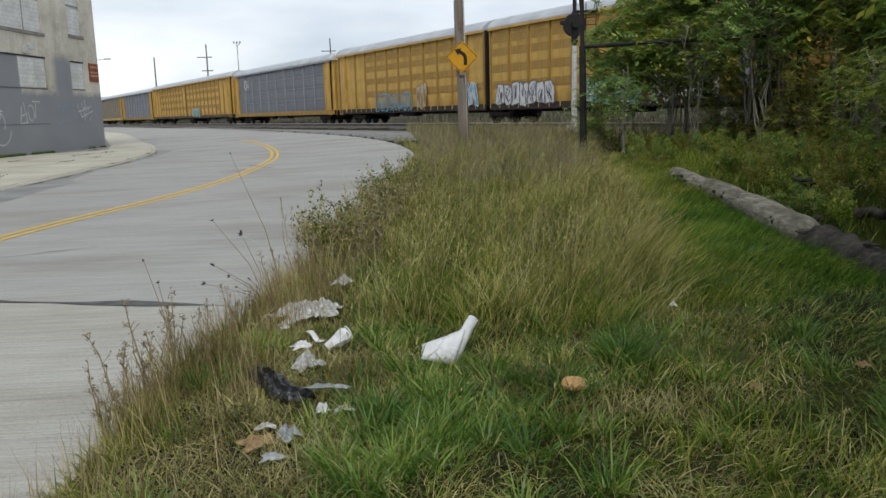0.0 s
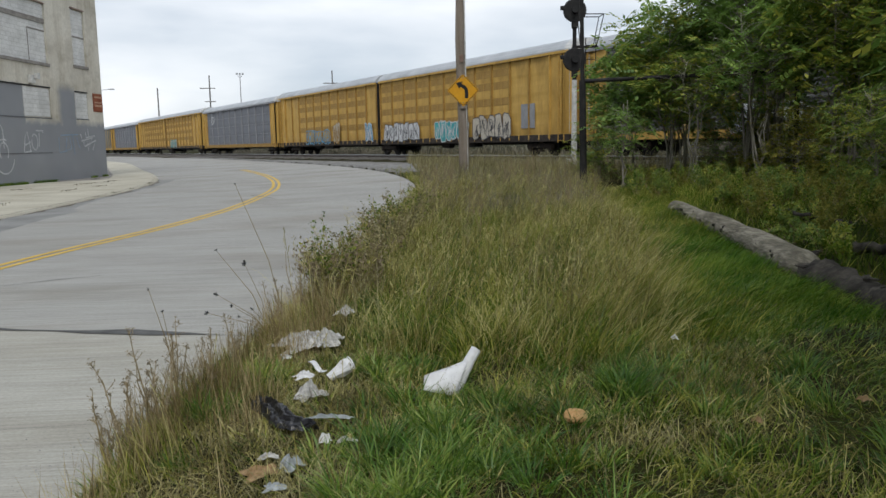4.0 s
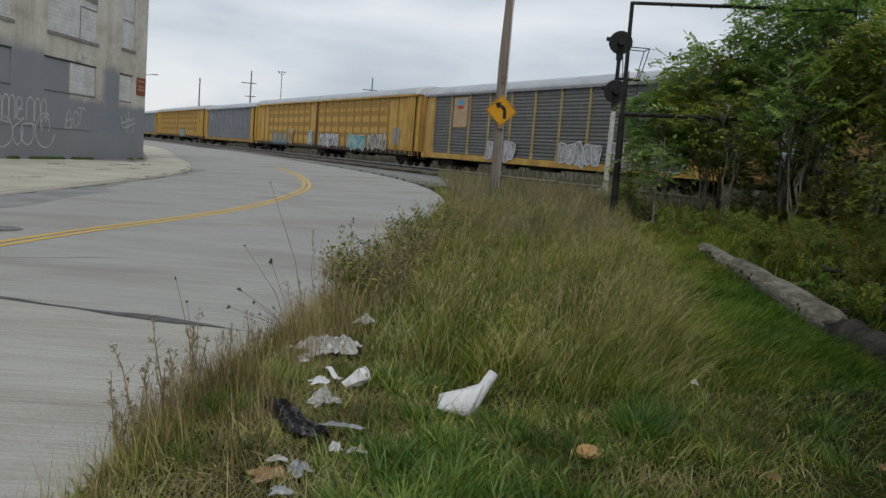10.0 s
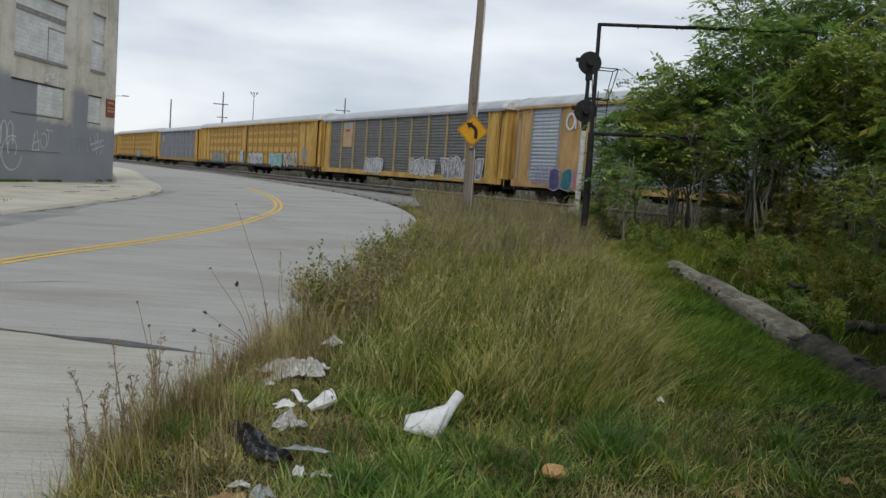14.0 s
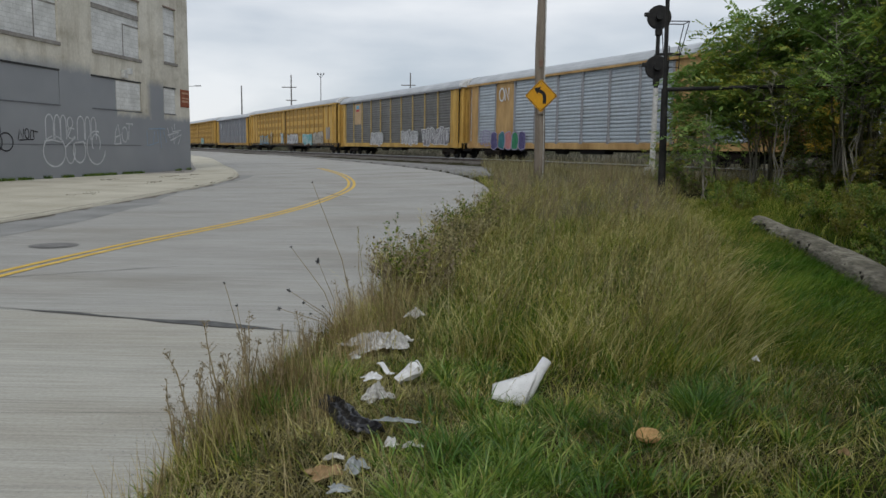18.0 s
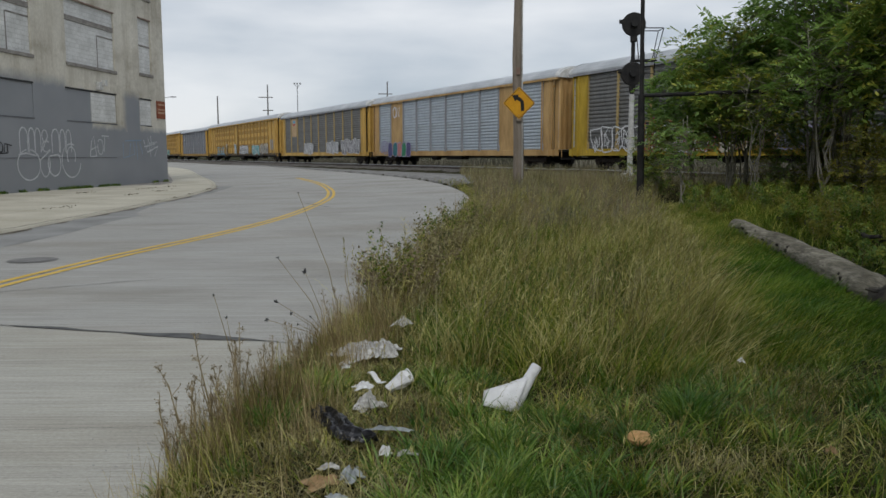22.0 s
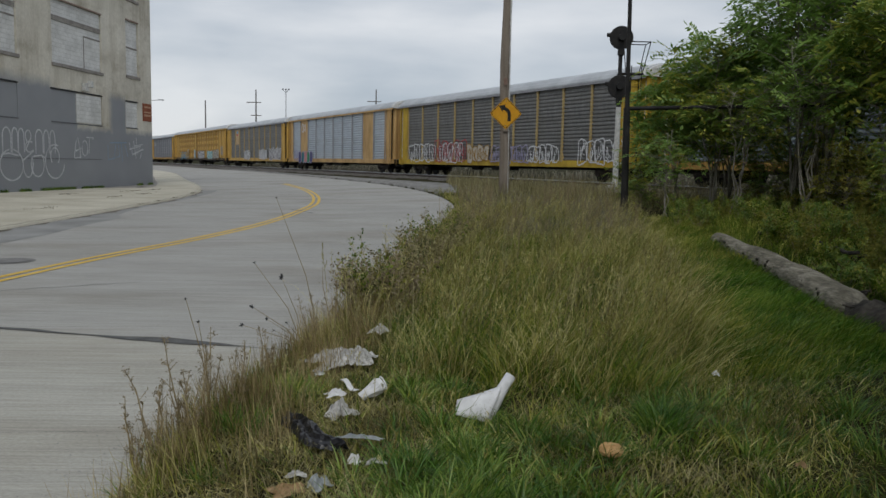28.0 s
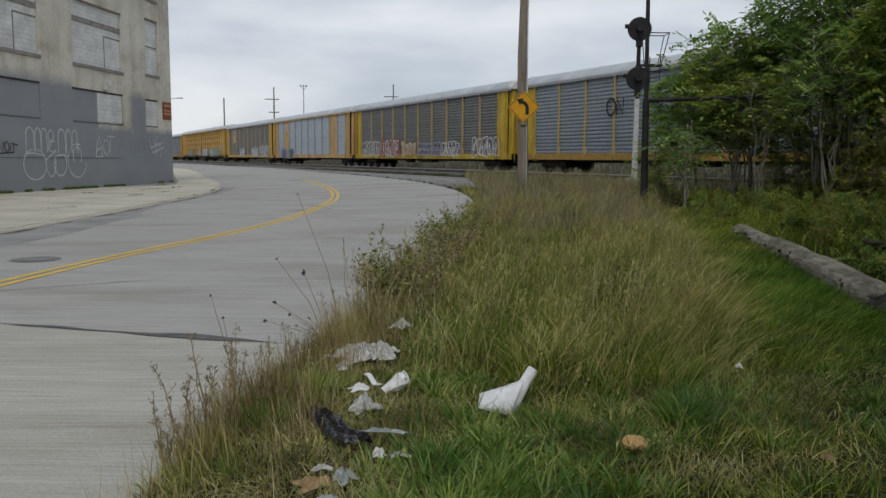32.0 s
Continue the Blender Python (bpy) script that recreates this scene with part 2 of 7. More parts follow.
stains(M_BRIGHT, (0.9, 0.9, 0.3), 0.7)
stains(M_CNYEL, (0.9, 0.9, 0.3), 0.78)
stains(M_DGREY, (0.12, 1, 2.2), 0.76)
stains(M_SILVER, (0.12, 1, 2.6), 0.8)
M_WHITE = mat("white_spray", (0.62, 0.63, 0.64), (0.75, 0.76, 0.77), 3, 0.7, 0.0, fine=12, dirt=0.2)
M_BLUE = mat("blue_spray", (0.10, 0.30, 0.48), (0.2, 0.45, 0.62), 3, 0.7, 0.0, fine=12, dirt=0.2)
M_TEAL = mat("teal_spray", (0.05, 0.33, 0.36), (0.12, 0.46, 0.46), 3, 0.7, 0.0, fine=12, dirt=0.2)
M_RED = mat("red_spray", (0.40, 0.05, 0.06), (0.5, 0.1, 0.1), 3, 0.7, 0.0, fine=12, dirt=0.2)
M_PALE = mat("beige_spray", (0.48, 0.44, 0.36), (0.6, 0.55, 0.46), 3, 0.7, 0.0, fine=12, dirt=0.2)
M_PURPLE = mat("violet_spray", (0.30, 0.28, 0.42), (0.42, 0.40, 0.55), 3, 0.7, 0.0, fine=12, dirt=0.2)
M_FADED = mat("faded_white_spray", (0.34, 0.345, 0.36), (0.58, 0.59, 0.61), 1.6, 0.7, 0.0, fine=7, dirt=0.5)
M_FADEDPINK = mat("faded_mauve_spray", (0.26, 0.255, 0.275), (0.42, 0.40, 0.43), 1.6, 0.7, 0.0, fine=7, dirt=0.5)
M_FADEDLINE = mat("faded_dark_spray", (0.10, 0.10, 0.11), (0.2, 0.2, 0.21), 2, 0.7, 0.0, fine=9, dirt=0.3)
M_VIOLET = mat("dark_violet_spray", (0.07, 0.06, 0.16), (0.12, 0.11, 0.24), 3, 0.7, 0.0, fine=12, dirt=0.25)
M_DEEPTEAL = mat("deep_teal_spray", (0.03, 0.14, 0.16), (0.06, 0.22, 0.24), 3, 0.7, 0.0, fine=12, dirt=0.25)
M_PINK = mat("salmon_spray", (0.5, 0.2, 0.2), (0.6, 0.28, 0.26), 3, 0.7, 0.0, fine=12, dirt=0.25)
M_GREEN = mat("green_spray", (0.03, 0.2, 0.10), (0.06, 0.28, 0.14), 3, 0.7, 0.0, fine=12, dirt=0.25)
M_PLACARD = mat("peach_placard", (0.46, 0.32, 0.18), (0.56, 0.40, 0.24), 2, 0.7, 0.0, fine=9, dirt=0.2)
M_BLACK = mat("black_spray", (0.02, 0.02, 0.025), (0.05, 0.05, 0.055), 3, 0.7, 0.0, fine=12, dirt=0.2)
M_POLE = mat("weathered_pole_wood", (0.20, 0.165, 0.13), (0.33, 0.28, 0.23), 1.2, 0.9, 0.6, fine=26, dirt=0.4, stretch=(6, 6, 0.5))
M_SIGN = mat("sign_yellow", (0.60, 0.285, 0.012), (0.66, 0.33, 0.016), 2, 0.5, 0.0, fine=9, dirt=0.12)
M_SIGNBLACK = mat("sign_black", (0.012, 0.012, 0.012), (0.02, 0.02, 0.02), 3, 0.5, 0.0)
M_POSTWHITE = mat("chipped_white_paint", (0.50, 0.50, 0.48), (0.68, 0.68, 0.66), 5, 0.7, 0.1, fine=14, dirt=0.3)
M_TRIM = mat("sill_concrete", (0.24, 0.22, 0.20), (0.36, 0.34, 0.31), 3, 0.9, 0.4, fine=15, dirt=0.4)
M_BARK = mat("grey_bark", (0.22, 0.20, 0.16), (0.42, 0.39, 0.33), 3, 0.95, 0.7, fine=24, dirt=0.45, stretch=(3, 3, 0.6))
M_LOG = mat("bare_log_wood", (0.15, 0.135, 0.10), (0.40, 0.37, 0.295), 1.6, 0.95, 1.0, fine=7, dirt=0.55, stretch=(4, 0.7, 4))
stains(M_LOG, (5, 1.6, 5), 0.5)
M_LOGDARK = mat("rotten_log_wood", (0.02, 0.018, 0.015), (0.10, 0.088, 0.072), 5, 0.95, 0.9, fine=16, dirt=0.5)
M_STEM = mat("dry_stem", (0.26, 0.20, 0.11), (0.40, 0.33, 0.20), 3, 0.9, 0.0)
M_SEED = leaf_mat("dry_seed_heads", (0.15, 0.12, 0.075), (0.26, 0.215, 0.14), (0.40, 0.34, 0.24), 0.2, 0.9)
M_GRASS = leaf_mat("fresh_grass", (0.032, 0.080, 0.007), (0.078, 0.15, 0.013), (0.18, 0.25, 0.034), 0.25, 0.42, 0.4)
M_TUFT = leaf_mat("bright_grass", (0.038, 0.108, 0.012), (0.10, 0.20, 0.024), (0.27, 0.35, 0.07), 0.25, 0.4, 0.45)
# M_DULL: grass green darkened to stand for shade low between taller growth
M_DULL = leaf_mat("shaded_turf", (0.025, 0.052, 0.004), (0.052, 0.088, 0.008), (0.12, 0.125, 0.02))
M_LUSH = leaf_mat("lush_grass", (0.028, 0.085, 0.006), (0.075, 0.165, 0.012), (0.20, 0.27, 0.036))
M_OLIVE = leaf_mat("fading_grass", (0.050, 0.102, 0.007), (0.148, 0.204, 0.021), (0.40, 0.38, 0.09))
M_STRAW = leaf_mat("straw_grass", (0.175, 0.152, 0.040), (0.335, 0.298, 0.10), (0.60, 0.545, 0.25))
M_DRY = leaf_mat("dead_weeds", (0.125, 0.112, 0.050), (0.235, 0.208, 0.10), (0.41, 0.375, 0.205))
M_LEAF = leaf_mat("tree_leaves", (0.115, 0.215, 0.05), (0.215, 0.345, 0.08), (0.36, 0.48, 0.13), 0.5, 0.45, 0.4, 0.55)
M_LEAFY = leaf_mat("turning_leaves", (0.10, 0.18, 0.035), (0.20, 0.28, 0.055), (0.42, 0.41, 0.07), 0.45, 0.45, 0.4)
M_LEAFO = leaf_mat("autumn_leaves", (0.12, 0.15, 0.03), (0.23, 0.235, 0.05), (0.36, 0.31, 0.07), 0.5)
M_PAPER = mat("dirty_white_plastic", (0.62, 0.62, 0.62), (0.78, 0.78, 0.78), 9, 0.5, 0.15, fine=30, dirt=0.12)
M_FARWOOD = mat("dark_far_wood", (0.16, 0.155, 0.15), (0.24, 0.23, 0.22), 2, 0.9, 0.0)
M_TISSUE = mat("wet_paper", (0.42, 0.41, 0.38), (0.74, 0.73, 0.71), 30, 0.9, 0.8, fine=50, dirt=0.35)
M_BAG = mat("black_film", (0.006, 0.006, 0.008), (0.014, 0.014, 0.018), 9, 0.28, 0.5, fine=30, dirt=0.1, shine=0.6)
M_TANROCK = mat("tan_foam", (0.50, 0.29, 0.12), (0.62, 0.40, 0.19), 20, 0.9, 0.4, fine=60, dirt=0.2)
M_CARD = mat("wet_cardboard", (0.30, 0.19, 0.09), (0.42, 0.29, 0.16), 12, 0.9, 0.3, fine=40, dirt=0.3)
M_FILM = mat("cloudy_film", (0.28, 0.31, 0.32), (0.44, 0.47, 0.48), 12, 0.3, 0.4, fine=30, dirt=0.25)


# ---- building blocks ----
def finish(name, me, material, parent, label, smooth):
    me.materials.append(material)
    if smooth:
        me.shade_smooth()
    ob = new(name, me)
    if parent is not None:
        ob.parent = parent
    if label:
        ob["label"] = label
    return ob


def part(name, bm, material, parent=None, label="", smooth=False):
    me = bpy.data.meshes.new(name)
    bm.normal_update()
    bm.to_mesh(me)
    bm.free()
    return finish(name, me, material, parent, label, smooth)


def from_arrays(name, verts, faces, material, parent=None, label="", smooth=False):
    """A mesh from arrays of corners and of faces that all have the same number of corners."""
    verts, faces = np.asarray(verts, dtype=np.float32), np.asarray(faces, dtype=np.int32)
    me = bpy.data.meshes.new(name)
    k = faces.shape[1]
    me.vertices.add(len(verts))
    me.vertices.foreach_set("co", verts.ravel())
    me.loops.add(faces.size)
    me.loops.foreach_set("vertex_index", faces.ravel())
    me.polygons.add(len(faces))
    me.polygons.foreach_set("loop_start", np.arange(0, faces.size, k, dtype=np.int32))
    me.update(calc_edges=True)
    me.validate()
    return finish(name, me, material, parent, label, smooth)


def again(name, ob, m, parent):
    """One more piece that shares ob's mesh."""
    o = new(name, ob.data)
    o.parent = parent
    o.matrix_basis = m
    return o


def box(bm, x0, x1, y0, y1, z0, z1, bevel=0.0):
    r = bmesh.ops.create_cube(bm, size=1.0)["verts"]
    for v in r:
        v.co = ((x0 + x1) / 2 + v.co.x * (x1 - x0), (y0 + y1) / 2 + v.co.y * (y1 - y0), (z0 + z1) / 2 + v.co.z * (z1 - z0))
    if bevel:
        es = {e for v in r for e in v.link_edges}
        bmesh.ops.bevel(bm, geom=list(es), offset=bevel, segments=2, affect="EDGES", profile=0.5)
    return bm


def rod(bm, a, b, r0, r1=None, n=8):
    r1 = r0 if r1 is None else r1
    a, b = Vector(a), Vector(b)
    m = Matrix.Translation((a + b) / 2) @ (b - a).to_track_quat("Z", "Y").to_matrix().to_4x4()
    bmesh.ops.create_cone(bm, cap_ends=True, segments=n, radius1=r0, radius2=r1, depth=(b - a).length, matrix=m)
    return bm


def tube(bm, pts, radii, n=7, rough=0.0):
    """A pipe through pts; its rings wobble by rough."""
    rings, pts = [], [Vector(p) for p in pts]
    old = None
    for i, p in enumerate(pts):
        d = (pts[min(i + 1, len(pts) - 1)] - pts[max(i - 1, 0)]).normalized()
        q = d.to_track_quat("Z", "Y") if old is None else old[0].rotation_difference(d) @ old[1]
        old = (d, q)
        rings.append([bm.verts.new(p + q @ Vector((math.cos(k * math.tau / n), math.sin(k * math.tau / n), 0)) * radii[i] * (1 + random.uniform(-rough, rough))) for k in range(n)])
    for a, b in zip(rings, rings[1:]):
        for k in range(n):
            bm.faces.new((a[k], a[(k + 1) % n], b[(k + 1) % n], b[k]))
    bm.faces.new(rings[0][::-1])
    bm.faces.new(rings[-1])
    return bm


def thing(name, m, label, category, group="", kind=""):
    ob = new(name)
    ob.matrix_basis = m
    return tagged(ob, label, category, group, kind)


def ribbon(bm, pts, width, y):
    """A flat painted stroke through pts (x, z), facing +y at depth y."""
    pts = [Vector((p[0], 0, p[1])) for p in pts]
    left, right = [], []
    for i, p in enumerate(pts):
        d = (pts[min(i + 1, len(pts) - 1)] - pts[max(i - 1, 0)])
        d = d.normalized() if d.length > 1e-6 else Vector((1, 0, 0))
        s = Vector((-d.z, 0, d.x)) * width / 2
        left.append(bm.verts.new(p + s + Vector((0, y, 0))))
        right.append(bm.verts.new(p - s + Vector((0, y, 0))))
    for i in range(len(pts) - 1):
        bm.faces.new((left[i], right[i], right[i + 1], left[i + 1]))
    return bm


# ---- the lie of the land ----
TURN = 26.64
U = Vector((-math.sin(radians(TURN)), math.cos(radians(TURN)), 0))
N = Vector((math.cos(radians(TURN)), math.sin(radians(TURN)), 0))
NEAR = Vector((-1.2, 60.8, 0))
RAIL_Z = 0.85
TRACK = NEAR + N * 1.5


def sstep(a, b, v):
    t = np.clip((v - a) / (b - a), 0, 1)
    return t * t * (3 - 2 * t)


def side(x, y):
    """Metres beyond the near side of the train; negative towards the road."""
    return (x - NEAR.x) * N.x + (y - NEAR.y) * N.y


def land(x, y):
    q = side(x, y)
    return 0.45 * sstep(-22, -6, q) + 0.1 * sstep(-5.0, -2.0, q)


RIGHT = [(-1.75, -30), (-1.55, 0), (-1.41, 3.2), (-1.32, 4.4), (-1.14, 5.8), (-0.97, 6.7), (-0.77, 8.2), (-0.52, 10), (0.3, 16), (0.95, 22), (1.1, 26.5), (0.75, 31.5), (-0.7, 39.4), (-2.95, 47), (-8.2, 61.2), (-17.1, 83.6), (-26, 101), (-50, 149), (-100, 249)]
LEFT = [(-9.2, -30), (-9.1, 0), (-9.05, 5), (-9.0, 8.4), (-9.0, 12), (-9.0, 16), (-9.1, 20), (-9.4, 26), (-9.8, 32), (-10.5, 37.5), (-12.6, 45), (-16.2, 55), (-24.5, 78), (-33.5, 97.5), (-57, 145), (-107, 245)]
CENTRE = [(-5.65, -30), (-5.65, 0), (-5.6, 5), (-5.5, 9.7), (-5.2, 12.3), (-4.5, 16.2), (-4.05, 19.8), (-3.8, 24.4), (-3.8, 28), (-4.2, 31.8), (-5.2, 37), (-7.0, 43.5), (-12.3, 58), (-20.8, 80.5), (-30, 99), (-104, 247)]


def spline(pts, count):
    """Even points along a smooth line through pts."""
    p = np.array(pts, dtype=float)
    d = np.r_[0, np.cumsum(np.hypot(*np.diff(p, axis=0).T))]
    m = np.gradient(p, d, axis=0)
    s = np.linspace(0, d[-1], count)
    i = np.clip(np.searchsorted(d, s) - 1, 0, len(d) - 2)
    h = (d[i + 1] - d[i])[:, None]
    t = ((s - d[i])[:, None]) / h
    return (2 * t**3 - 3 * t**2 + 1) * p[i] + (t**3 - 2 * t**2 + t) * h * m[i] + (-2 * t**3 + 3 * t**2) * p[i + 1] + (t**3 - t**2) * h * m[i + 1]


EDGE_R, EDGE_L, MIDDLE = spline(RIGHT, 900), spline(LEFT, 900), spline(CENTRE, 900)


def inside(x, y, poly):
    x, y = np.asarray(x, dtype=float), np.asarray(y, dtype=float)
    hit = np.zeros(x.shape, bool)
    px, py = np.array([p[0] for p in poly]), np.array([p[1] for p in poly])
    for i in range(len(poly)):
        x0, y0, x1, y1 = px[i], py[i], px[i - 1], py[i - 1]
        if y0 == y1:
            continue
        hit ^= ((y0 > y) != (y1 > y)) & (x < (x1 - x0) * (y - y0) / (y1 - y0) + x0)
    return hit


ROAD_POLY = [tuple(p) for p in EDGE_R[::6]] + [tuple(p) for p in EDGE_L[::-6]]
WALL_C, WALL_D = Vector((-15.88, 47.2, 0)), Vector((-0.1195, -0.9928, 0))
WALK_POLY = [tuple(p) for p in EDGE_L[::8] if p[1] < 100] + [(-50, 98), (-30, 47.5), (-15.8, 47.3), (-25, -29)]


def axis(lo, hi, step, far):
    a = list(np.arange(lo, hi + 1e-6, step))
    d = step
    while a[-1] < far:
        d *= 1.25
        a.append(a[-1] + d)
    d = step
    while a[0] > -far:
        d *= 1.25
        a.insert(0, a[0] - d)
    return np.array(a)


def build_ground():
    xs, ys = axis(-26, 22, 0.4, 2600), axis(-4, 62, 0.4, 2600)
    gx, gy = np.meshgrid(xs, ys)
    z = land(gx, gy)
    hard = inside(gx, gy, ROAD_POLY)
    paved = inside(gx, gy, WALK_POLY)
    bumps = 0.025 * np.sin(gx * 2.3 + gy * 1.1) * np.sin(gy * 1.7 - gx * 0.6) + 0.02 * np.sin(gx * 5.1) * np.sin(gy * 4.3)
    z = np.where(hard | paved, z - 0.3, z + 0.03 + np.where(np.abs(gx) < 60, bumps, 0))
    nx, ny = len(xs), len(ys)
    idx = np.arange(nx * ny).reshape(ny, nx)
    f = np.stack([idx[:-1, :-1], idx[:-1, 1:], idx[1:, 1:], idx[1:, :-1]], -1).reshape(-1, 4)
    ob = from_arrays("ground", np.stack([gx, gy, z], -1).reshape(-1, 3), f, M_SOIL, smooth=True)
    tagged(ob, "dark soil and thatch of a rough grassy verge", "ground", kind="structure")


build_ground()


def strip(name, a, b, dz, material, parent=None, label="", thick=0.0):
    """A surface between two rows of points, laid dz above the land."""
    za, zb = land(a[:, 0], a[:, 1]) + dz, land(b[:, 0], b[:, 1]) + dz
    n = len(a)
    v = np.concatenate([np.c_[a, za], np.c_[b, zb]])
    f = [(i, i + 1, n + i + 1, n + i) for i in range(n - 1)]
    if thick:
        v = np.concatenate([v, v - np.array([0, 0, thick])])
        k = 2 * n
        f += [(i + 1, i, k + i, k + i + 1) for i in range(n - 1)] + [(n + i, n + i + 1, k + n + i + 1, k + n + i) for i in range(n - 1)]
        f += [(0, n, k + n, k), (2 * n - 1, n - 1, k + n - 1, k + 2 * n - 1)]
    f = np.array(f)
    e1, e2 = v[f[0, 1]] - v[f[0, 0]], v[f[0, 3]] - v[f[0, 0]]
    if np.cross(e1, e2)[2] < 0:
        f = f[:, ::-1]
    return from_arrays(name, v, f, material, parent, label)


# ---- road, kerb, pavement ----
def build_road():
    base = strip("road", EDGE_L, EDGE_R, -0.12, M_TAR)
    tagged(base, "pale grey concrete two-lane road bending left, with tarred joints", "road", kind="structure")
    # slabs: one joint crosses at about seven metres ahead
    n = 52
    for lane, (a, b) in (("near", (MIDDLE, EDGE_R)), ("far", (EDGE_L, MIDDLE))):
        cuts = np.linspace(0, 899, n * 2 + 1).astype(int)
        for k in range(len(cuts) - 1):
            i, j = cuts[k], cuts[k + 1]
            pa, pb = a[i:j + 1].copy(), b[i:j + 1].copy()
            for p in (pa, pb):
                d = p[1] - p[0]
                p[0] += d / np.hypot(*d) * 0.002
                d = p[-1] - p[-2]
                p[-1] -= d / np.hypot(*d) * 0.002
            t = 0.0025 / np.maximum(np.hypot(*(pb - pa).T), 1)[:, None]
            pa, pb = pa + (pb - pa) * t, pb - (pb - pa) * t
            strip("slab", pa, pb, 0.0, M_CONCRETE, base)
    gk = np.gradient(EDGE_L, axis=0)
    gk = np.c_[gk[:, 1], -gk[:, 0]] / np.hypot(*gk.T)[:, None]
    gkeep = EDGE_L[:, 1] < 40
    wob = (1.25 + 0.12 * np.sin(np.arange(900) * 0.11) + 0.05 * np.sin(np.arange(900) * 0.37))[:, None]
    gut = strip("gutter", EDGE_L[gkeep], (EDGE_L + gk * wob)[gkeep], 0.004, M_GUTTER)
    tagged(gut, "dark patched asphalt gutter along the pavement", "gutter", kind="structure")
    far = (EDGE_R[:, 1] > 33) & (EDGE_R[:, 1] < 95)
    e = EDGE_R[far]
    out = np.maximum(-4.3 - side(e[:, 0], e[:, 1]), 0.25)[:, None]
    n2 = np.array([[N.x, N.y]])
    k = np.arange(len(e))[:, None]
    gravel = strip("gravel_margin", e + n2 * (0.1 + 0.06 * np.sin(k * 1.3) + 0.05 * np.sin(k * 0.47)), e + n2 * out, 0.088, M_GRAVEL, thick=0.12)
    tagged(gravel, "grey gravel margin between the road and the railway", "gravel", kind="structure")
    kk = np.arange(900)[:, None]
    ragged = np.clip(0.1 + 0.09 * np.sin(kk * 0.9) + 0.07 * np.sin(kk * 0.31 + 2) + 0.05 * np.sin(kk * 2.3), 0.015, 1)
    dirt = strip("kerb_dirt", (EDGE_L + gk * 0.02)[gkeep], (EDGE_L + gk * ragged)[gkeep], 0.009, M_DIRT)
    tagged(dirt, "dark dirt washed along the foot of the kerb", "dirt", kind="structure")
    lines = thing("centre_line", pose(0, 0, 0), "double yellow centre line, worn in places", "road marking", kind="structure")
    nrm = np.gradient(MIDDLE, axis=0)
    nrm = np.c_[nrm[:, 1], -nrm[:, 0]] / np.hypot(*nrm.T)[:, None]
    keep = MIDDLE[:, 1] < 47
    for s in (-1, 1):
        c = MIDDLE + nrm * 0.105 * s
        strip("stripe", (c - nrm * 0.055)[keep], (c + nrm * 0.055)[keep], 0.006, M_YELLOW_LINE, lines)

    # tar seal over the nearest joint, uneven in width
    def seal(p, q, w, wob, name, label, steps=60, bow=0.0):
        t = np.linspace(0, 1, steps)[:, None]
        p, q = np.array(p), np.array(q)
        c = p + (q - p) * t
        d = (q - p) / np.hypot(*(q - p))
        nn = np.array([-d[1], d[0]])
        c = c + nn * (bow * np.sin(t * math.pi) + 0.012 * np.sin(t * 31) + 0.01 * np.sin(t * 77))
        ww = w * (1 + wob * np.clip(np.sin(t * 23 + 1) * np.sin(t * 9), -0.4, 1))
        ob = strip(name, c - nn * ww, c + nn * ww, 0.007, M_TAR)
        tagged(ob, label, "road joint", kind="structure")
    seal((-9.0, 8.6), (-0.98, 6.58), 0.031, 2.0, "tar_joint", "black tar seal along a joint across the road")
    seal((-2.35, 15.2), (-0.6, 20.2), 0.02, 0.5, "tar_crack", "dark crack in the concrete road", bow=0.15)
    seal((-4.5, 26.2), (-3.2, 23.8), 0.025, 0.5, "tar_crack", "dark crack by the centre line", 20)
    seal((-6.5, 8.2), (-3.6, 10.2), 0.008, 0.5, "hair_crack", "fine crack in the concrete road", bow=0.1)
    bm = bmesh.new()
    bmesh.ops.create_circle(bm, cap_ends=True, segments=32, radius=0.36)
    bmesh.ops.translate(bm, verts=bm.verts, vec=(0, 0, 0.007))
    mh = part("manhole_cover", bm, M_IRON)
    mh.location = (-6.25, 12.1, land(-6.25, 12.1))
    tagged(mh, "round dark cast-iron manhole cover in the road", "manhole cover")
    bm = bmesh.new()
    bmesh.ops.create_circle(bm, cap_ends=True, segments=24, radius=0.3)
    bmesh.ops.translate(bm, verts=bm.verts, vec=(0, 0, 0.012))
    part("lid", bm, M_IRON, mh)

    # pavement in slabs up to the wall, with a kerb
    keep = EDGE_L[:, 1] < 108
    k0 = EDGE_L[keep]
    g = np.gradient(k0, axis=0)
    g = np.c_[g[:, 1], -g[:, 0]] / np.hypot(*g.T)[:, None]
    idx = np.arange(len(k0))[:, None]
    k0 = k0 + g * (0.035 * np.sin(idx * 1.9) + 0.03 * np.sin(idx * 0.83 + 1) + 0.02 * np.sin(idx * 3.7))
    kerb = strip("kerb", k0 - g * 0.16, k0, 0.058, M_WALK, thick=0.3)
    tagged(kerb, "worn concrete kerb along the pavement", "kerb", kind="structure")
    walk_base = strip("pavement", k0 - g * 0.17, np.c_[k0[:, 0] - 13.0, k0[:, 1] * 0.98], 0.02, M_TRIM)
    tagged(walk_base, "pale dusty concrete pavement beside the factory wall", "pavement", kind="structure")
    rows = np.linspace(0, len(k0) - 1, 38).astype(int)
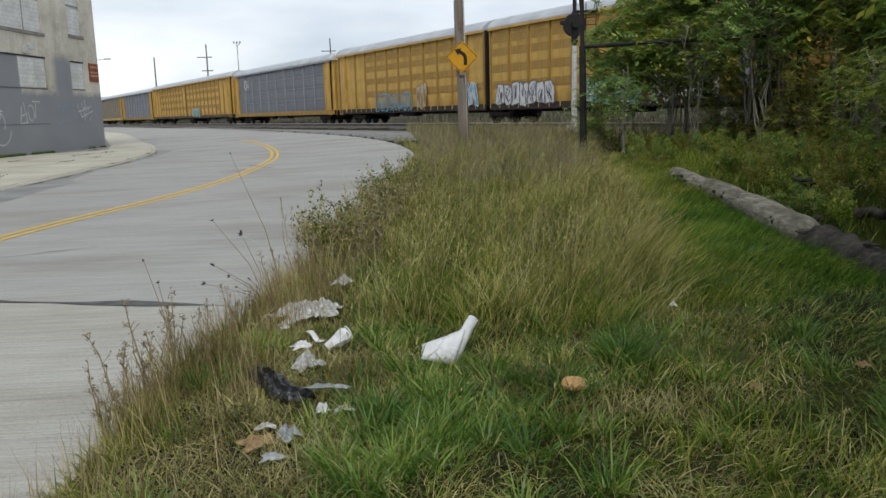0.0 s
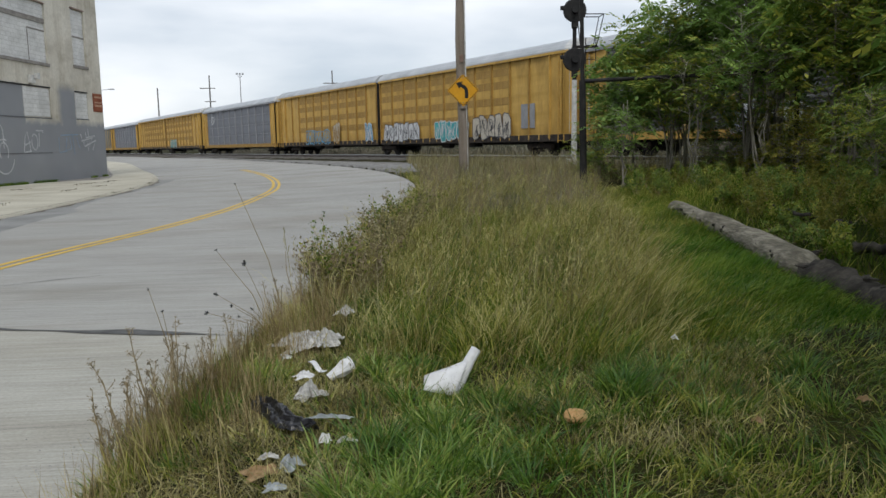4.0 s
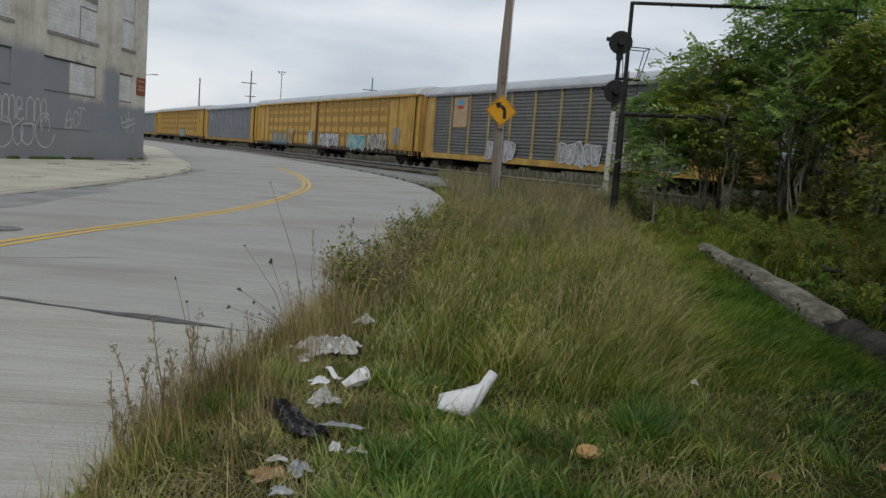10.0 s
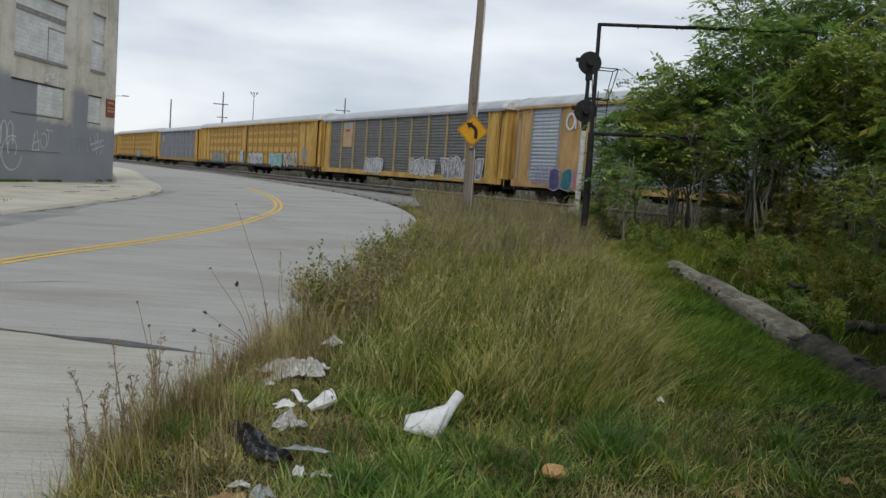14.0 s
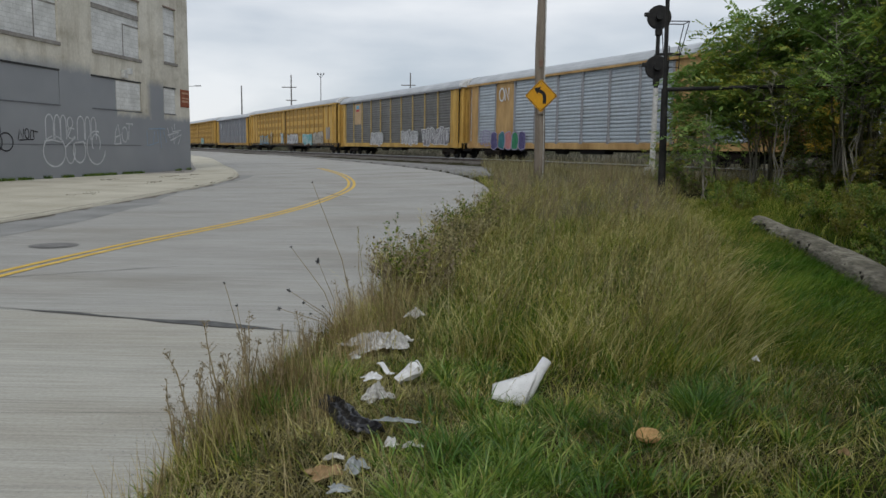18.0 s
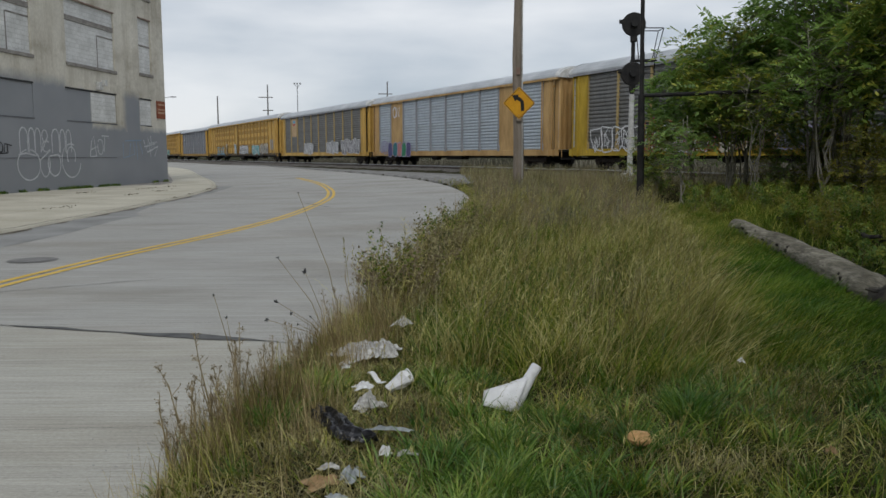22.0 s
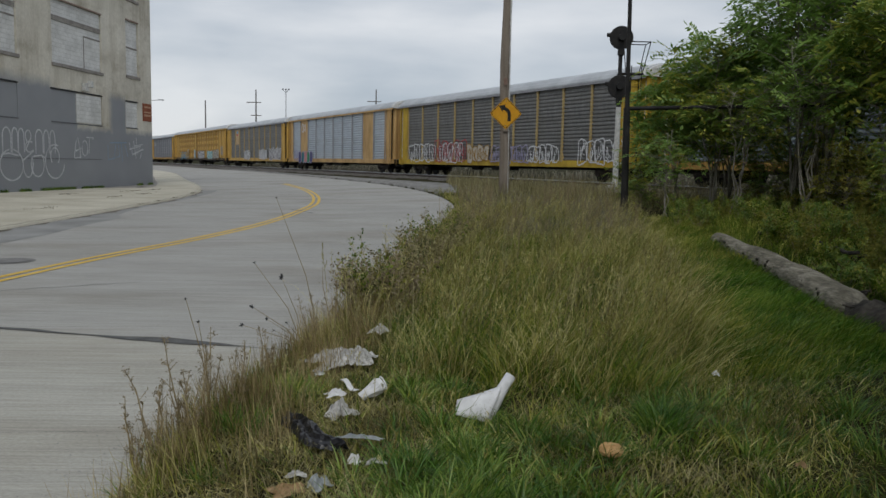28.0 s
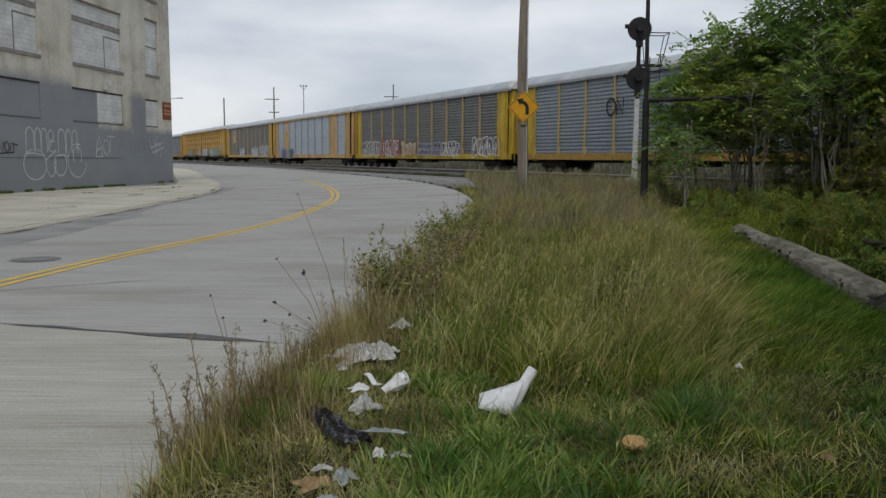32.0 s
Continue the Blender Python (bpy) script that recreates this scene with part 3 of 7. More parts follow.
    for i, j in zip(rows, rows[1:]):
        for u0, u1 in ((0.0, 2.2), (2.2, 4.6), (4.6, 8.5), (8.5, 13)):
            a = k0[i:j + 1] - g[i:j + 1] * (0.17 + u0 + 0.006)
            b = k0[i:j + 1] - g[i:j + 1] * (0.17 + u1 - 0.006)
            strip("paving_slab", a, b, 0.062, M_WALK, walk_base)


build_road()


# ---- railway ----
def build_track():
    ang = TURN + 90
    tr = thing("railway_track", Matrix.Translation(TRACK) @ pose(0, 0, 0, 0, 0, ang), "single railway track on a low stone ballast bed", "railway track", kind="structure")
    xs = np.concatenate([np.arange(-300, -60, 8), np.arange(-60, 60, 0.35), np.arange(60, 520, 8)])
    prof = [(-3.3, 0.42), (-2.1, 0.68), (-1.4, 0.70), (0, 0.68), (1.4, 0.70), (2.1, 0.68), (3.1, 0.60), (4.6, 0.53), (6.3, 0.44)]
    v, rng = [], np.random.RandomState(4)
    for x in xs:
        for y, z in prof:
            v.append((x, y + rng.uniform(-0.06, 0.06), z + rng.uniform(-0.03, 0.02)))
    n = len(prof)
    f = [(i * n + j, (i + 1) * n + j, (i + 1) * n + j + 1, i * n + j + 1) for i in range(len(xs) - 1) for j in range(n - 1)]
    from_arrays("ballast_bed", v, f, M_BALLAST, tr, "grey crushed-stone ballast")
    bm = bmesh.new()
    box(bm, -0.115, 0.115, -1.3, 1.3, 0.56, 0.735, 0.012)
    tie = part("tie", bm, M_TIE, tr)
    tie.matrix_basis = pose(-45, 0, 0)
    for k in range(1, 220):
        again("tie", tie, pose(-45 + k * 0.54, random.uniform(-0.05, 0.05), random.uniform(-0.01, 0.008), 0, 0, random.uniform(-1, 1)), tr)
    for s in (-0.755, 0.755):
        bm = bmesh.new()
        box(bm, -300, 520, s - 0.07, s + 0.07, 0.70, 0.725)
        box(bm, -300, 520, s - 0.012, s + 0.012, 0.725, 0.82)
        rail = part("rail", bm, M_RAIL, tr)
        bm = bmesh.new()
        box(bm, -300, 520, s - 0.036, s + 0.036, 0.815, RAIL_Z)
        part("rail_head", bm, M_RAIL_TOP, rail, "polished rail head")


build_track()

TRAIN = []


def shift(t):
    """Metres along the track of the joint behind the second long yellow unit."""
    return -38.6 + 3.56 * t - 0.0029 * t * t


def ribs(width, z0, z1, pitch, depth):
    """A sheet with level corrugations, facing +y."""
    bm = bmesh.new()
    pr, z = [], z0
    while z < z1 - 1e-6:
        top = min(z + pitch, z1)
        h = top - z
        pr += [(0, z), (depth, z + h * 0.18), (depth, z + h * 0.55), (0, z + h * 0.73)]
        z = top
    pr.append((0, z1))
    rows = [(bm.verts.new((-width / 2, y, z)), bm.verts.new((width / 2, y, z))) for y, z in pr]
    for a, b in zip(rows, rows[1:]):
        bm.faces.new((a[0], a[1], b[1], b[0])[::-1])
    return bm


STYLES = {
    # frame, panels, posts, sill, end doors, bays, corrugated
    "yellow": dict(frame=M_YEL, panel=M_YEL, post=M_YEL_SHADE, sill=M_TRUCK, bays=11, rib=False, height=5.95, text="weathered yellow"),
    "slate": dict(frame=M_YEL, panel=M_GREY, post=M_LPOST, sill=M_YEL_SHADE, bays=10, rib=False, height=5.8, text="slate grey and yellow"),
    "dark": dict(frame=M_YEL, panel=M_DGREY, post=M_TANPOST, sill=M_YEL, bays=10, rib=True, height=5.8, text="dark grey steel and yellow"),
    "silver": dict(frame=M_CNYEL, panel=M_SILVER, post=M_LPOST, sill=M_CNYEL, bays=10, rib=True, height=5.8, text="silver and ochre"),
    "bright": dict(frame=M_BRIGHT, panel=M_DGREY, post=M_TANPOST, sill=M_BRIGHT, bays=10, rib=True, height=5.8, text="dark grey and bright yellow"),
    "blue": dict(frame=M_BRIGHT, panel=M_BLUEGREY, post=M_TANPOST, sill=M_YEL_SHADE, bays=10, rib=True, height=5.8, text="blue-grey and yellow"),
}


def build_truck(parent, x):
    bm = bmesh.new()
    for s in (-1, 1):
        box(bm, x - 1.15, x + 1.15, s * 1.0 - 0.07, s * 1.0 + 0.07, 0.42, 0.66, 0.04)
        for dx in (-0.86, 0.86):
            box(bm, x + dx - 0.17, x + dx + 0.17, s * 1.0 - 0.12, s * 1.0 + 0.12, 0.3, 0.56, 0.04)
        for dx in (-0.12, 0.12):
            rod(bm, (x + dx, s * 1.0, 0.28), (x + dx, s * 1.0, 0.62), 0.07, n=8)
        box(bm, x - 0.28, x + 0.28, s * 1.0 - 0.09, s * 1.0 + 0.09, 0.22, 0.32, 0.02)
    box(bm, x - 0.2, x + 0.2, -1.0, 1.0, 0.5, 0.8)
    tk = part("bogie", bm, M_TRUCK, parent, "dark rusty four-wheel bogie")
    sets = []
    for dx in (-0.86, 0.86):
        bm = bmesh.new()
        rod(bm, (0, -0.95, 0), (0, 0.95, 0), 0.08, n=8)
        for s in (-1, 1):
            rod(bm, (0, s * 0.69, 0), (0, s * 0.82, 0), 0.42, 0.42, 20)
            rod(bm, (0, s * 0.66, 0), (0, s * 0.69, 0), 0.45, 0.45, 20)
            rod(bm, (0, s * 0.82, 0), (0, s * 0.835, 0), 0.2, 0.18, 12)
            box(bm, -0.3, 0.3, s * 0.825 - 0.008, s * 0.825 + 0.008, -0.03, 0.03)
        w = part("wheelset", bm, M_DARK, tk)
        w.matrix_basis = pose(x + dx, 0, 0.42)
        sets.append((w, x + dx))
    return sets


def build_car(style, start, length, name="autorack_wagon", front_art=False, back_art=False, special=None, near=True):
    """A covered wagon for motor cars. Its front joint is start metres ahead of the marked joint; +y faces the road."""
    st = STYLES[style]
    H = st["height"]
    car = thing(name, pose(0, 0, 0), "%s covered rail wagon rolling on the track" % st["text"], "rail wagon", "wagons of the train")
    x1, x0 = -0.25 if front_art else -0.55, -length + (0.25 if back_art else 0.55)
    eave, sill = H - 0.68, 1.02
    # underframe
    bm = bmesh.new()
    box(bm, x0, x1, 1.38, 1.5, sill - 0.26, sill + 0.1, 0.02)
    box(bm, x0, x1, -1.5, -1.38, sill - 0.26, sill + 0.1, 0.02)
    part("side_sill", bm, st["sill"], car)
    bm = bmesh.new()
    box(bm, x0, x1, -1.38, 1.38, sill - 0.02, sill + 0.08)
    box(bm, x0 + 0.2, x1 - 0.2, -0.35, 0.35, 0.62, sill)
    for k in range(7):
        x = x0 + 3 + k * (x1 - x0 - 6) / 6
        box(bm, x - 0.06, x + 0.06, -1.36, 1.36, 0.8, sill)
    box(bm, x0 + length * 0.42, x0 + length * 0.5, 0.5, 1.1, 0.5, 0.8, 0.03)
    rod(bm, (x0 + length * 0.56, 0.8, 0.66), (x0 + length * 0.56 + 1.0, 0.8, 0.66), 0.2, n=10)
    part("underframe", bm, M_DARK, car)
    # roof
    bm = bmesh.new()
    prof = [(1.56, eave), (1.56, eave + 0.1), (1.46, eave + 0.26), (1.2, eave + 0.48), (0.8, H - 0.06), (0.3, H), (-0.3, H), (-0.8, H - 0.06), (-1.2, eave + 0.48), (-1.46, eave + 0.26), (-1.56, eave + 0.1), (-1.56, eave)]
    nseg = 16
    rows = []
    for k in range(nseg + 1):
        x = x0 + (x1 - x0) * k / nseg
        rows.append([bm.verts.new((x, y, z)) for y, z in prof])
    for a, b in zip(rows, rows[1:]):
        for p in range(len(prof) - 1):
            bm.faces.new((a[p], b[p], b[p + 1], a[p + 1])[::-1])
    bm.faces.new(rows[0])
    bm.faces.new(rows[-1][::-1])
    roof = part("roof", bm, M_ROOF, car, "pale galvanised roof")
    if near:
        for k in range(1, nseg):
            bm = bmesh.new()
            x = x0 + (x1 - x0) * k / nseg
            for (ya, za), (yb, zb) in zip(prof[1:-1], prof[2:-1]):
                v = [bm.verts.new(c) for c in ((x - 0.03, ya, za + 0.015), (x + 0.03, ya, za + 0.015), (x + 0.03, yb, zb + 0.015), (x - 0.03, yb, zb + 0.015))]
                bm.faces.new(v)
            part("roof_seam", bm, M_ROOF, roof)
    bm = bmesh.new()
    box(bm, x0, x1, 1.5, 1.58, eave - 0.1, eave + 0.03)
    box(bm, x0, x1, -1.58, -1.5, eave - 0.1, eave + 0.03)
    part("top_rail", bm, st["frame"] if style in ("silver", "yellow") else M_LPOST, car)
    # ends
    inset = 1.55
    for sgn, xe, art in ((1, x1, front_art), (-1, x0, back_art)):
        bm = bmesh.new()
        if art:
            box(bm, xe - 0.1, xe, -1.45, 1.45, sill, eave)
            part("end_wall", bm, M_DARK, car)
            continue
        xa, xb = sorted((xe, xe - sgn * inset))
        xm = xe - sgn * 0.62
        xi = xe - sgn * inset
        box(bm, min(xm, xi), max(xm, xi), 1.40, 1.47, sill + 0.1, eave - 0.1, 0.015)
        part("end_bay", bm, st["frame"], car)
        bm = bmesh.new()
        box(bm, min(xm, xi), max(xm, xi), -1.47, -1.40, sill + 0.1, eave - 0.1, 0.015)
        part("far_end_bay", bm, st["frame"], car)
        for y in (1.22, -1.28):
            bm = bmesh.new()
            box(bm, min(xe, xm), max(xe, xm), y, y + 0.06, sill + 0.1, eave + 0.1, 0.015)
            part("folding_door", bm, st["frame"], car)
        bm = bmesh.new()
        box(bm, xe - sgn * 0.16 - 0.05, xe - sgn * 0.16 + 0.05, 1.285, 1.30, sill + 0.2, eave - 0.2)
        part("reflective_strip", bm, M_ROOF_WHITE, car, "pale vertical strip")
        bm = bmesh.new()
        xd = xe + sgn * 0.0
        fold = [(y, xd - sgn * (0.08 if k % 4 < 2 else 0.0)) for k, y in enumerate(np.linspace(-1.38, 1.38, 33))]
        rail_ = [(bm.verts.new((x, y, sill + 0.1)), bm.verts.new((x, y, eave + 0.25))) for y, x in fold]
        for p, q in zip(rail_, rail_[1:]):
            bm.faces.new((p[0], q[0], q[1], p[1]))
        part("end_door", bm, st["frame"], car)
        bm = bmesh.new()
        for y in (1.5, 1.2):
            rod(bm, (xe - sgn * 0.35 if y > 1.4 else xe + sgn * 0.06, y + 0.04, 0.7), (xe - sgn * 0.35 if y > 1.4 else xe + sgn * 0.06, y + 0.04, eave - 0.1), 0.025, n=6)
        for k in range(11):
            z = 0.8 + k * 0.4
            rod(bm, (xe - sgn * 0.35, 1.54, z), (xe - sgn * 0.8, 1.54, z), 0.02, n=5)
        rod(bm, (xe - sgn * 0.8, 1.54, 0.7), (xe - sgn * 0.8, 1.54, eave - 0.1), 0.025, n=6)
        part("ladder", bm, st["frame"], car)
        bm = bmesh.new()
        box(bm, xe - sgn * inset - 0.05, xe - sgn * inset + 0.05, 1.4, 1.56, sill - 0.1, eave, 0.01)
        part("end_post", bm, st["frame"] if style != "slate" else M_YEL, car)
        bm = bmesh.new()
        box(bm, min(xe, xe + sgn * 0.5), max(xe, xe + sgn * 0.5), -0.12, 0.12, 0.72, 0.95, 0.03)
        box(bm, xe - 0.15, xe + 0.15, -1.2, 1.2, 0.55, 0.66)
        part("coupler", bm, M_DARK, car)
        # rounded roof end
        bm = bmesh.new()
        outer = [(y * 1.02, z + 0.02) for y, z in prof]
        a = [bm.verts.new((xe - sgn * 0.25, y, z)) for y, z in outer]
        b = [bm.verts.new((xe + sgn * 0.12, y * 0.97, eave + (z - eave) * 0.9 - 0.02)) for y, z in outer]
        for p in range(len(outer) - 1):
            bm.faces.new((a[p], b[p], b[p + 1], a[p + 1]))
        bm.faces.new(b)
        bmesh.ops.recalc_face_normals(bm, faces=bm.faces)
        part("roof_end", bm, M_ROOF_WHITE, roof)
    # side bays
    a0 = x0 + (0.1 if back_art else inset)
    a1 = x1 - (0.1 if front_art else inset)
    nb = st["bays"]
    w = (a1 - a0) / nb
    odd = (special or {}).get("flat", {})
    src = None
    for k in range(nb):
        xc = a0 + (k + 0.5) * w
        fl = odd.get(nb - 1 - k)
        if fl:
            bm = bmesh.new()
            if fl == "plate":
                box(bm, xc - w * 0.36, xc + w * 0.36, 1.44, 1.48, 2.9, eave - 0.25)
                part("placard", bm, M_PLACARD, car, "peach placard panel")
                bm = bmesh.new()
                box(bm, xc - w * 0.17, xc + w * 0.17, 1.48, 1.49, eave - 0.75, eave - 0.42)
                part("emblem", bm, M_BLUE, car, "dark blue emblem block")
                bm = bmesh.new()
                box(bm, xc - w * 0.17, xc + w * 0.17, 1.48, 1.49, eave - 1.0, eave - 0.8)
                part("emblem_base", bm, M_RED, car, "red emblem block")
            else:
                box(bm, xc - w * 0.5 + 0.03, xc + w * 0.5 - 0.03, 1.40, 1.46, sill + 0.1, eave - 0.1)
                part("flat_panel", bm, st["frame"], car, "plain ochre panel")
                continue
        if src is None:
            bm = ribs(w, sill + 0.1, eave - 0.1, 0.2, 0.045) if st["rib"] else ribs(w, sill + 0.1, eave - 0.1, 1.03, 0.015)
            src = part("side_panel", bm, st["panel"], car)
            src.matrix_basis = pose(xc, 1.40, 0)
        else:
            again("side_panel", src, pose(xc, 1.40, 0), car)
    bm = bmesh.new()
    box(bm, a0, a1, -1.46, -1.40, sill + 0.1, eave - 0.1)
    part("back_panel", bm, st["panel"], car)
    # posts
    bm = bmesh.new()
    d = 0.055 if st["rib"] else 0.045
    box(bm, -d, d, 1.38, 1.52, sill + 0.1, eave - 0.08)
    if st["rib"]:
        box(bm, -0.13, 0.13, 1.38, 1.505, sill + 0.02, sill + 0.42, 0.02)
        box(bm, -0.1, 0.1, 1.38, 1.515, eave - 0.22, eave - 0.06)
    post = part("side_post", bm, st["post"], car)
    post.matrix_basis = pose(a0, 0, 0)
    for k in range(1, nb + 1):
        again("side_post", post, pose(a0 + k * w, 0, 0), car)
    # vents
    if style == "yellow":
        bm = bmesh.new()
        for sx in (-0.22, 0.22):
            box(bm, sx * w - 0.36, sx * w + 0.36, 1.415, 1.424, 0, 0.42)
        vent = part("vent_grille", bm, M_YEL_VENT, car, "perforated vent patches")
        vent.matrix_basis = pose(a0 + (0.5 if back_art else 2.5) * w, 0, 1.95 if back_art else 1.6)
        bm = bmesh.new()
        box(bm, -0.035, 0.035, 1.46, 1.515, sill - 0.16, sill + 0.12, 0.008)
        foot = part("post_foot", bm, M_YEL, car)
        foot.matrix_basis = pose(a0, 0, 0)
        for k in range(1, 2 * nb + 1):
            again("post_foot", foot, pose(a0 + k * w / 2, 0, 0), car)
        for k in range(nb):
            if (not back_art and k < 2) or (not front_art and k > nb - 3):
                continue
            for z in (1.95, 2.85, 3.75, 4.45):
                if k:
                    again("vent_grille", vent, pose(a0 + (k + 0.5) * w, 0.002 * (z > 4.4), z), car)
    elif style == "slate":
        bm = bmesh.new()
        for z in (2.1, 3.1, 4.1):
            box(bm, a0, a1, 1.415, 1.43, z, z + 0.05)
        part("seam_band", bm, M_LPOST, car)
    # wheels
    sets = []
    for x, art in ((x1 - (0.4 if front_art else 2.9), front_art), (x0 + (2.9 if not back_art else 99), back_art)):
        if art and x > 50:
            continue
        sets += build_truck(car, x)
    TRAIN.append((car, start, sets if near else []))
    return car, a0, a1, w, sill, eave


def scrawl(car, x, z, w, h, fill, line, seed, name="graffiti"):
    """Sprayed bubble shapes: a patchy body with rims, standing for lettering that cannot be read."""
    rnd = random.Random(seed)
    n = max(3, round(w / (h * 0.55)))
    for i in range(n):
        body, rim = bmesh.new(), bmesh.new()
        cx, cw = x - w / 2 + (i + 0.5) * w / n, w / n * 0.56
        tilt, hh = rnd.uniform(-0.25, 0.25), h * rnd.uniform(0.8, 1.05)
        loop, k = [], 18
        ph = rnd.uniform(0, math.tau)
        for j in range(k):
            t = j * math.tau / k
            r = 0.97 + 0.09 * math.sin(3 * t + ph) + rnd.uniform(-0.1, 0.1)
            vx = math.copysign(abs(math.cos(t)) ** 0.5, math.cos(t)) * cw * r
            vz = math.copysign(abs(math.sin(t)) ** 0.5, math.sin(t)) * hh / 2 * r
            loop.append((cx + vx + vz * tilt, z + h / 2 + vz))
        ribbon(rim, loop + loop[:1], 0.055 if fill else 0.07, 1.545 + 0.002 * (i % 2))
        for s in range(3):
            zz = z + hh * rnd.uniform(0.3, 0.7)
            pts = [(cx + cw * rnd.uniform(-0.6, 0.6), zz + hh * 0.3 * math.cos(q * 1.3 + ph)) for q in range(5)]
            ribbon(rim, pts, 0.05, 1.55)
        if fill:
            body.faces.new([body.verts.new((p[0], 1.535 + 0.002 * (i % 2), p[1])) for p in loop][::-1])
            g = part(name, body, fill, car, "sprayed bubble shape")
            part("outline", rim, line, g)
        else:
            body.free()
            part(name, rim, line, car, "sprayed looping stroke")


def letter(car, x, z, w, h, fill, line, seed):
    """One fat sprayed shape, wider at its foot, with a thin rim."""
    rnd = random.Random(seed)
    loop = []
    for j in range(16):
        t = j * math.tau / 16
        cx, cz = math.copysign(abs(math.cos(t)) ** 0.6, math.cos(t)), math.copysign(abs(math.sin(t)) ** 0.6, math.sin(t))
        loop.append((x + cx * w * 0.5 * (1 - 0.2 * cz * rnd.choice((1, -0.4))) * rnd.uniform(0.85, 1.1), z + h / 2 + cz * h / 2 * rnd.uniform(0.88, 1.06)))
    bm = bmesh.new()
    bm.faces.new([bm.verts.new((p[0], 1.536 + 0.002 * (seed % 2), p[1])) for p in loop][::-1])
    g = part("graffiti", bm, fill, car, "fat sprayed shape")
    bm = bmesh.new()
    ribbon(bm, loop + loop[:1], 0.06, 1.546)
    part("outline", bm, line, g)


def block_mark(car, x, z, h, material):
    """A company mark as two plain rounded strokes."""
    bm = bmesh.new()
    ring = [(x + 0.42 * h + 0.40 * h * math.cos(t), z + h / 2 + h / 2 * math.sin(t)) for t in np.linspace(0, math.tau, 17)]
    ribbon(bm, ring, 0.13, 1.535)
    ribbon(bm, [(x - 0.12 * h, z), (x - 0.12 * h, z + h), (x - 0.7 * h, z), (x - 0.7 * h, z + h)], 0.13, 1.537)
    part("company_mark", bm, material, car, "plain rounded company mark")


def build_train():
    c = 0.0
    # ahead of the marked joint, from the nearest on
    def tags(car, rows):
        for k, (xa, xb, fill, line, h) in enumerate(rows):
            scrawl(car, (xa + xb) / 2, 0.92, abs(xb - xa), h, fill, line, len(TRAIN) * 10 + k)
    car, *_ = build_car("yellow", 22.0, 22.0, front_art=True)
    tags(car, ((-1.0, -6.1, M_WHITE, M_FADEDLINE, 1.35), (-8.2, -12.2, M_TEAL, M_WHITE, 1.3), (-12.7, -16.5, M_PALE, M_FADEDLINE, 1.45)))
    bm = bmesh.new()
    box(bm, -18.6, -17.4, 1.44, 1.47, 1.5, 2.8)
    part("notice_plate", bm, M_LPOST, car, "grey notice plate")
    car, *_ = build_car("yellow", 43.8, 21.8, back_art=True)
    tags(car, ((-7.4, -12.8, None, M_BLUE, 1.2), (-13.5, -14.8, M_PALE, M_YEL_SHADE, 1.7), (-19.6, -20.8, M_BLUE, M_WHITE, 1.6)))
    car, *_ = build_car("slate", 72.2, 28.4)
    block_mark(car, -5.2, 3.6, 0.9, M_WHITE)
    car, *_ = build_car("yellow", 94.1, 21.9, front_art=True)
    tags(car, ((-3, -7, M_PALE, M_TEAL, 1.2),))
    build_car("yellow", 116.0, 21.9, back_art=True)
    build_car("slate", 144.4, 28.4, near=False)
    build_car("dark", 172.8, 28.4, near=False)
    build_car("yellow", 201.2, 28.4, near=False)
    build_car("slate", 229.6, 28.4, near=False)
    # behind it
    car, *_ = build_car("dark", 0.0, 28.5, special=dict(flat={1: "plate"}))
    tags(car, ((-9.5, -12.6, M_FADED, M_WHITE, 1.2), (-16.9, -20.4, M_FADED, M_WHITE, 1.3), (-21.3, -26.1, M_FADEDPINK, M_WHITE, 1.4)))
    car, a0, a1, w, sl, ev = build_car("silver", -28.5, 28.5, special=dict(flat={1: "flat", 8: "flat"}))
    block_mark(car, a1 - 1.5 * w, 3.85, 0.8, M_WHITE)
    tags(car, ((-2.6, -4.0, None, M_PURPLE, 1.1),))
    for k, (xa, fill) in enumerate(((-4.5, M_VIOLET), (-5.5, M_DEEPTEAL), (-6.4, M_PINK), (-7.2, M_GREEN), (-8.1, M_VIOLET))):
        letter(car, xa, 0.68, 0.86, 1.15, fill, M_PURPLE, 700 + k)
    car, *_ = build_car("bright", -57.0, 28.5)
    tags(car, ((-2.6, -6.7, None, M_WHITE, 1.4), (-6.7, -11.1, None, M_RED, 1.5), (-7.2, -10.7, None, M_WHITE, 1.3), (-11.3, -14.0, M_PALE, M_YEL_SHADE, 1.2), (-14.3, -18.4, None, M_PURPLE, 1.1), (-18.4, -21.3, None, M_WHITE, 1.1), (-23.1, -26.6, None, M_WHITE, 1.3)))
    car, *_ = build_car("blue", -85.5, 28.5)
    block_mark(car, -9.55, 3.05, 0.85, M_BLACK)
    build_car("dark", -114.0, 28.5)


build_train()


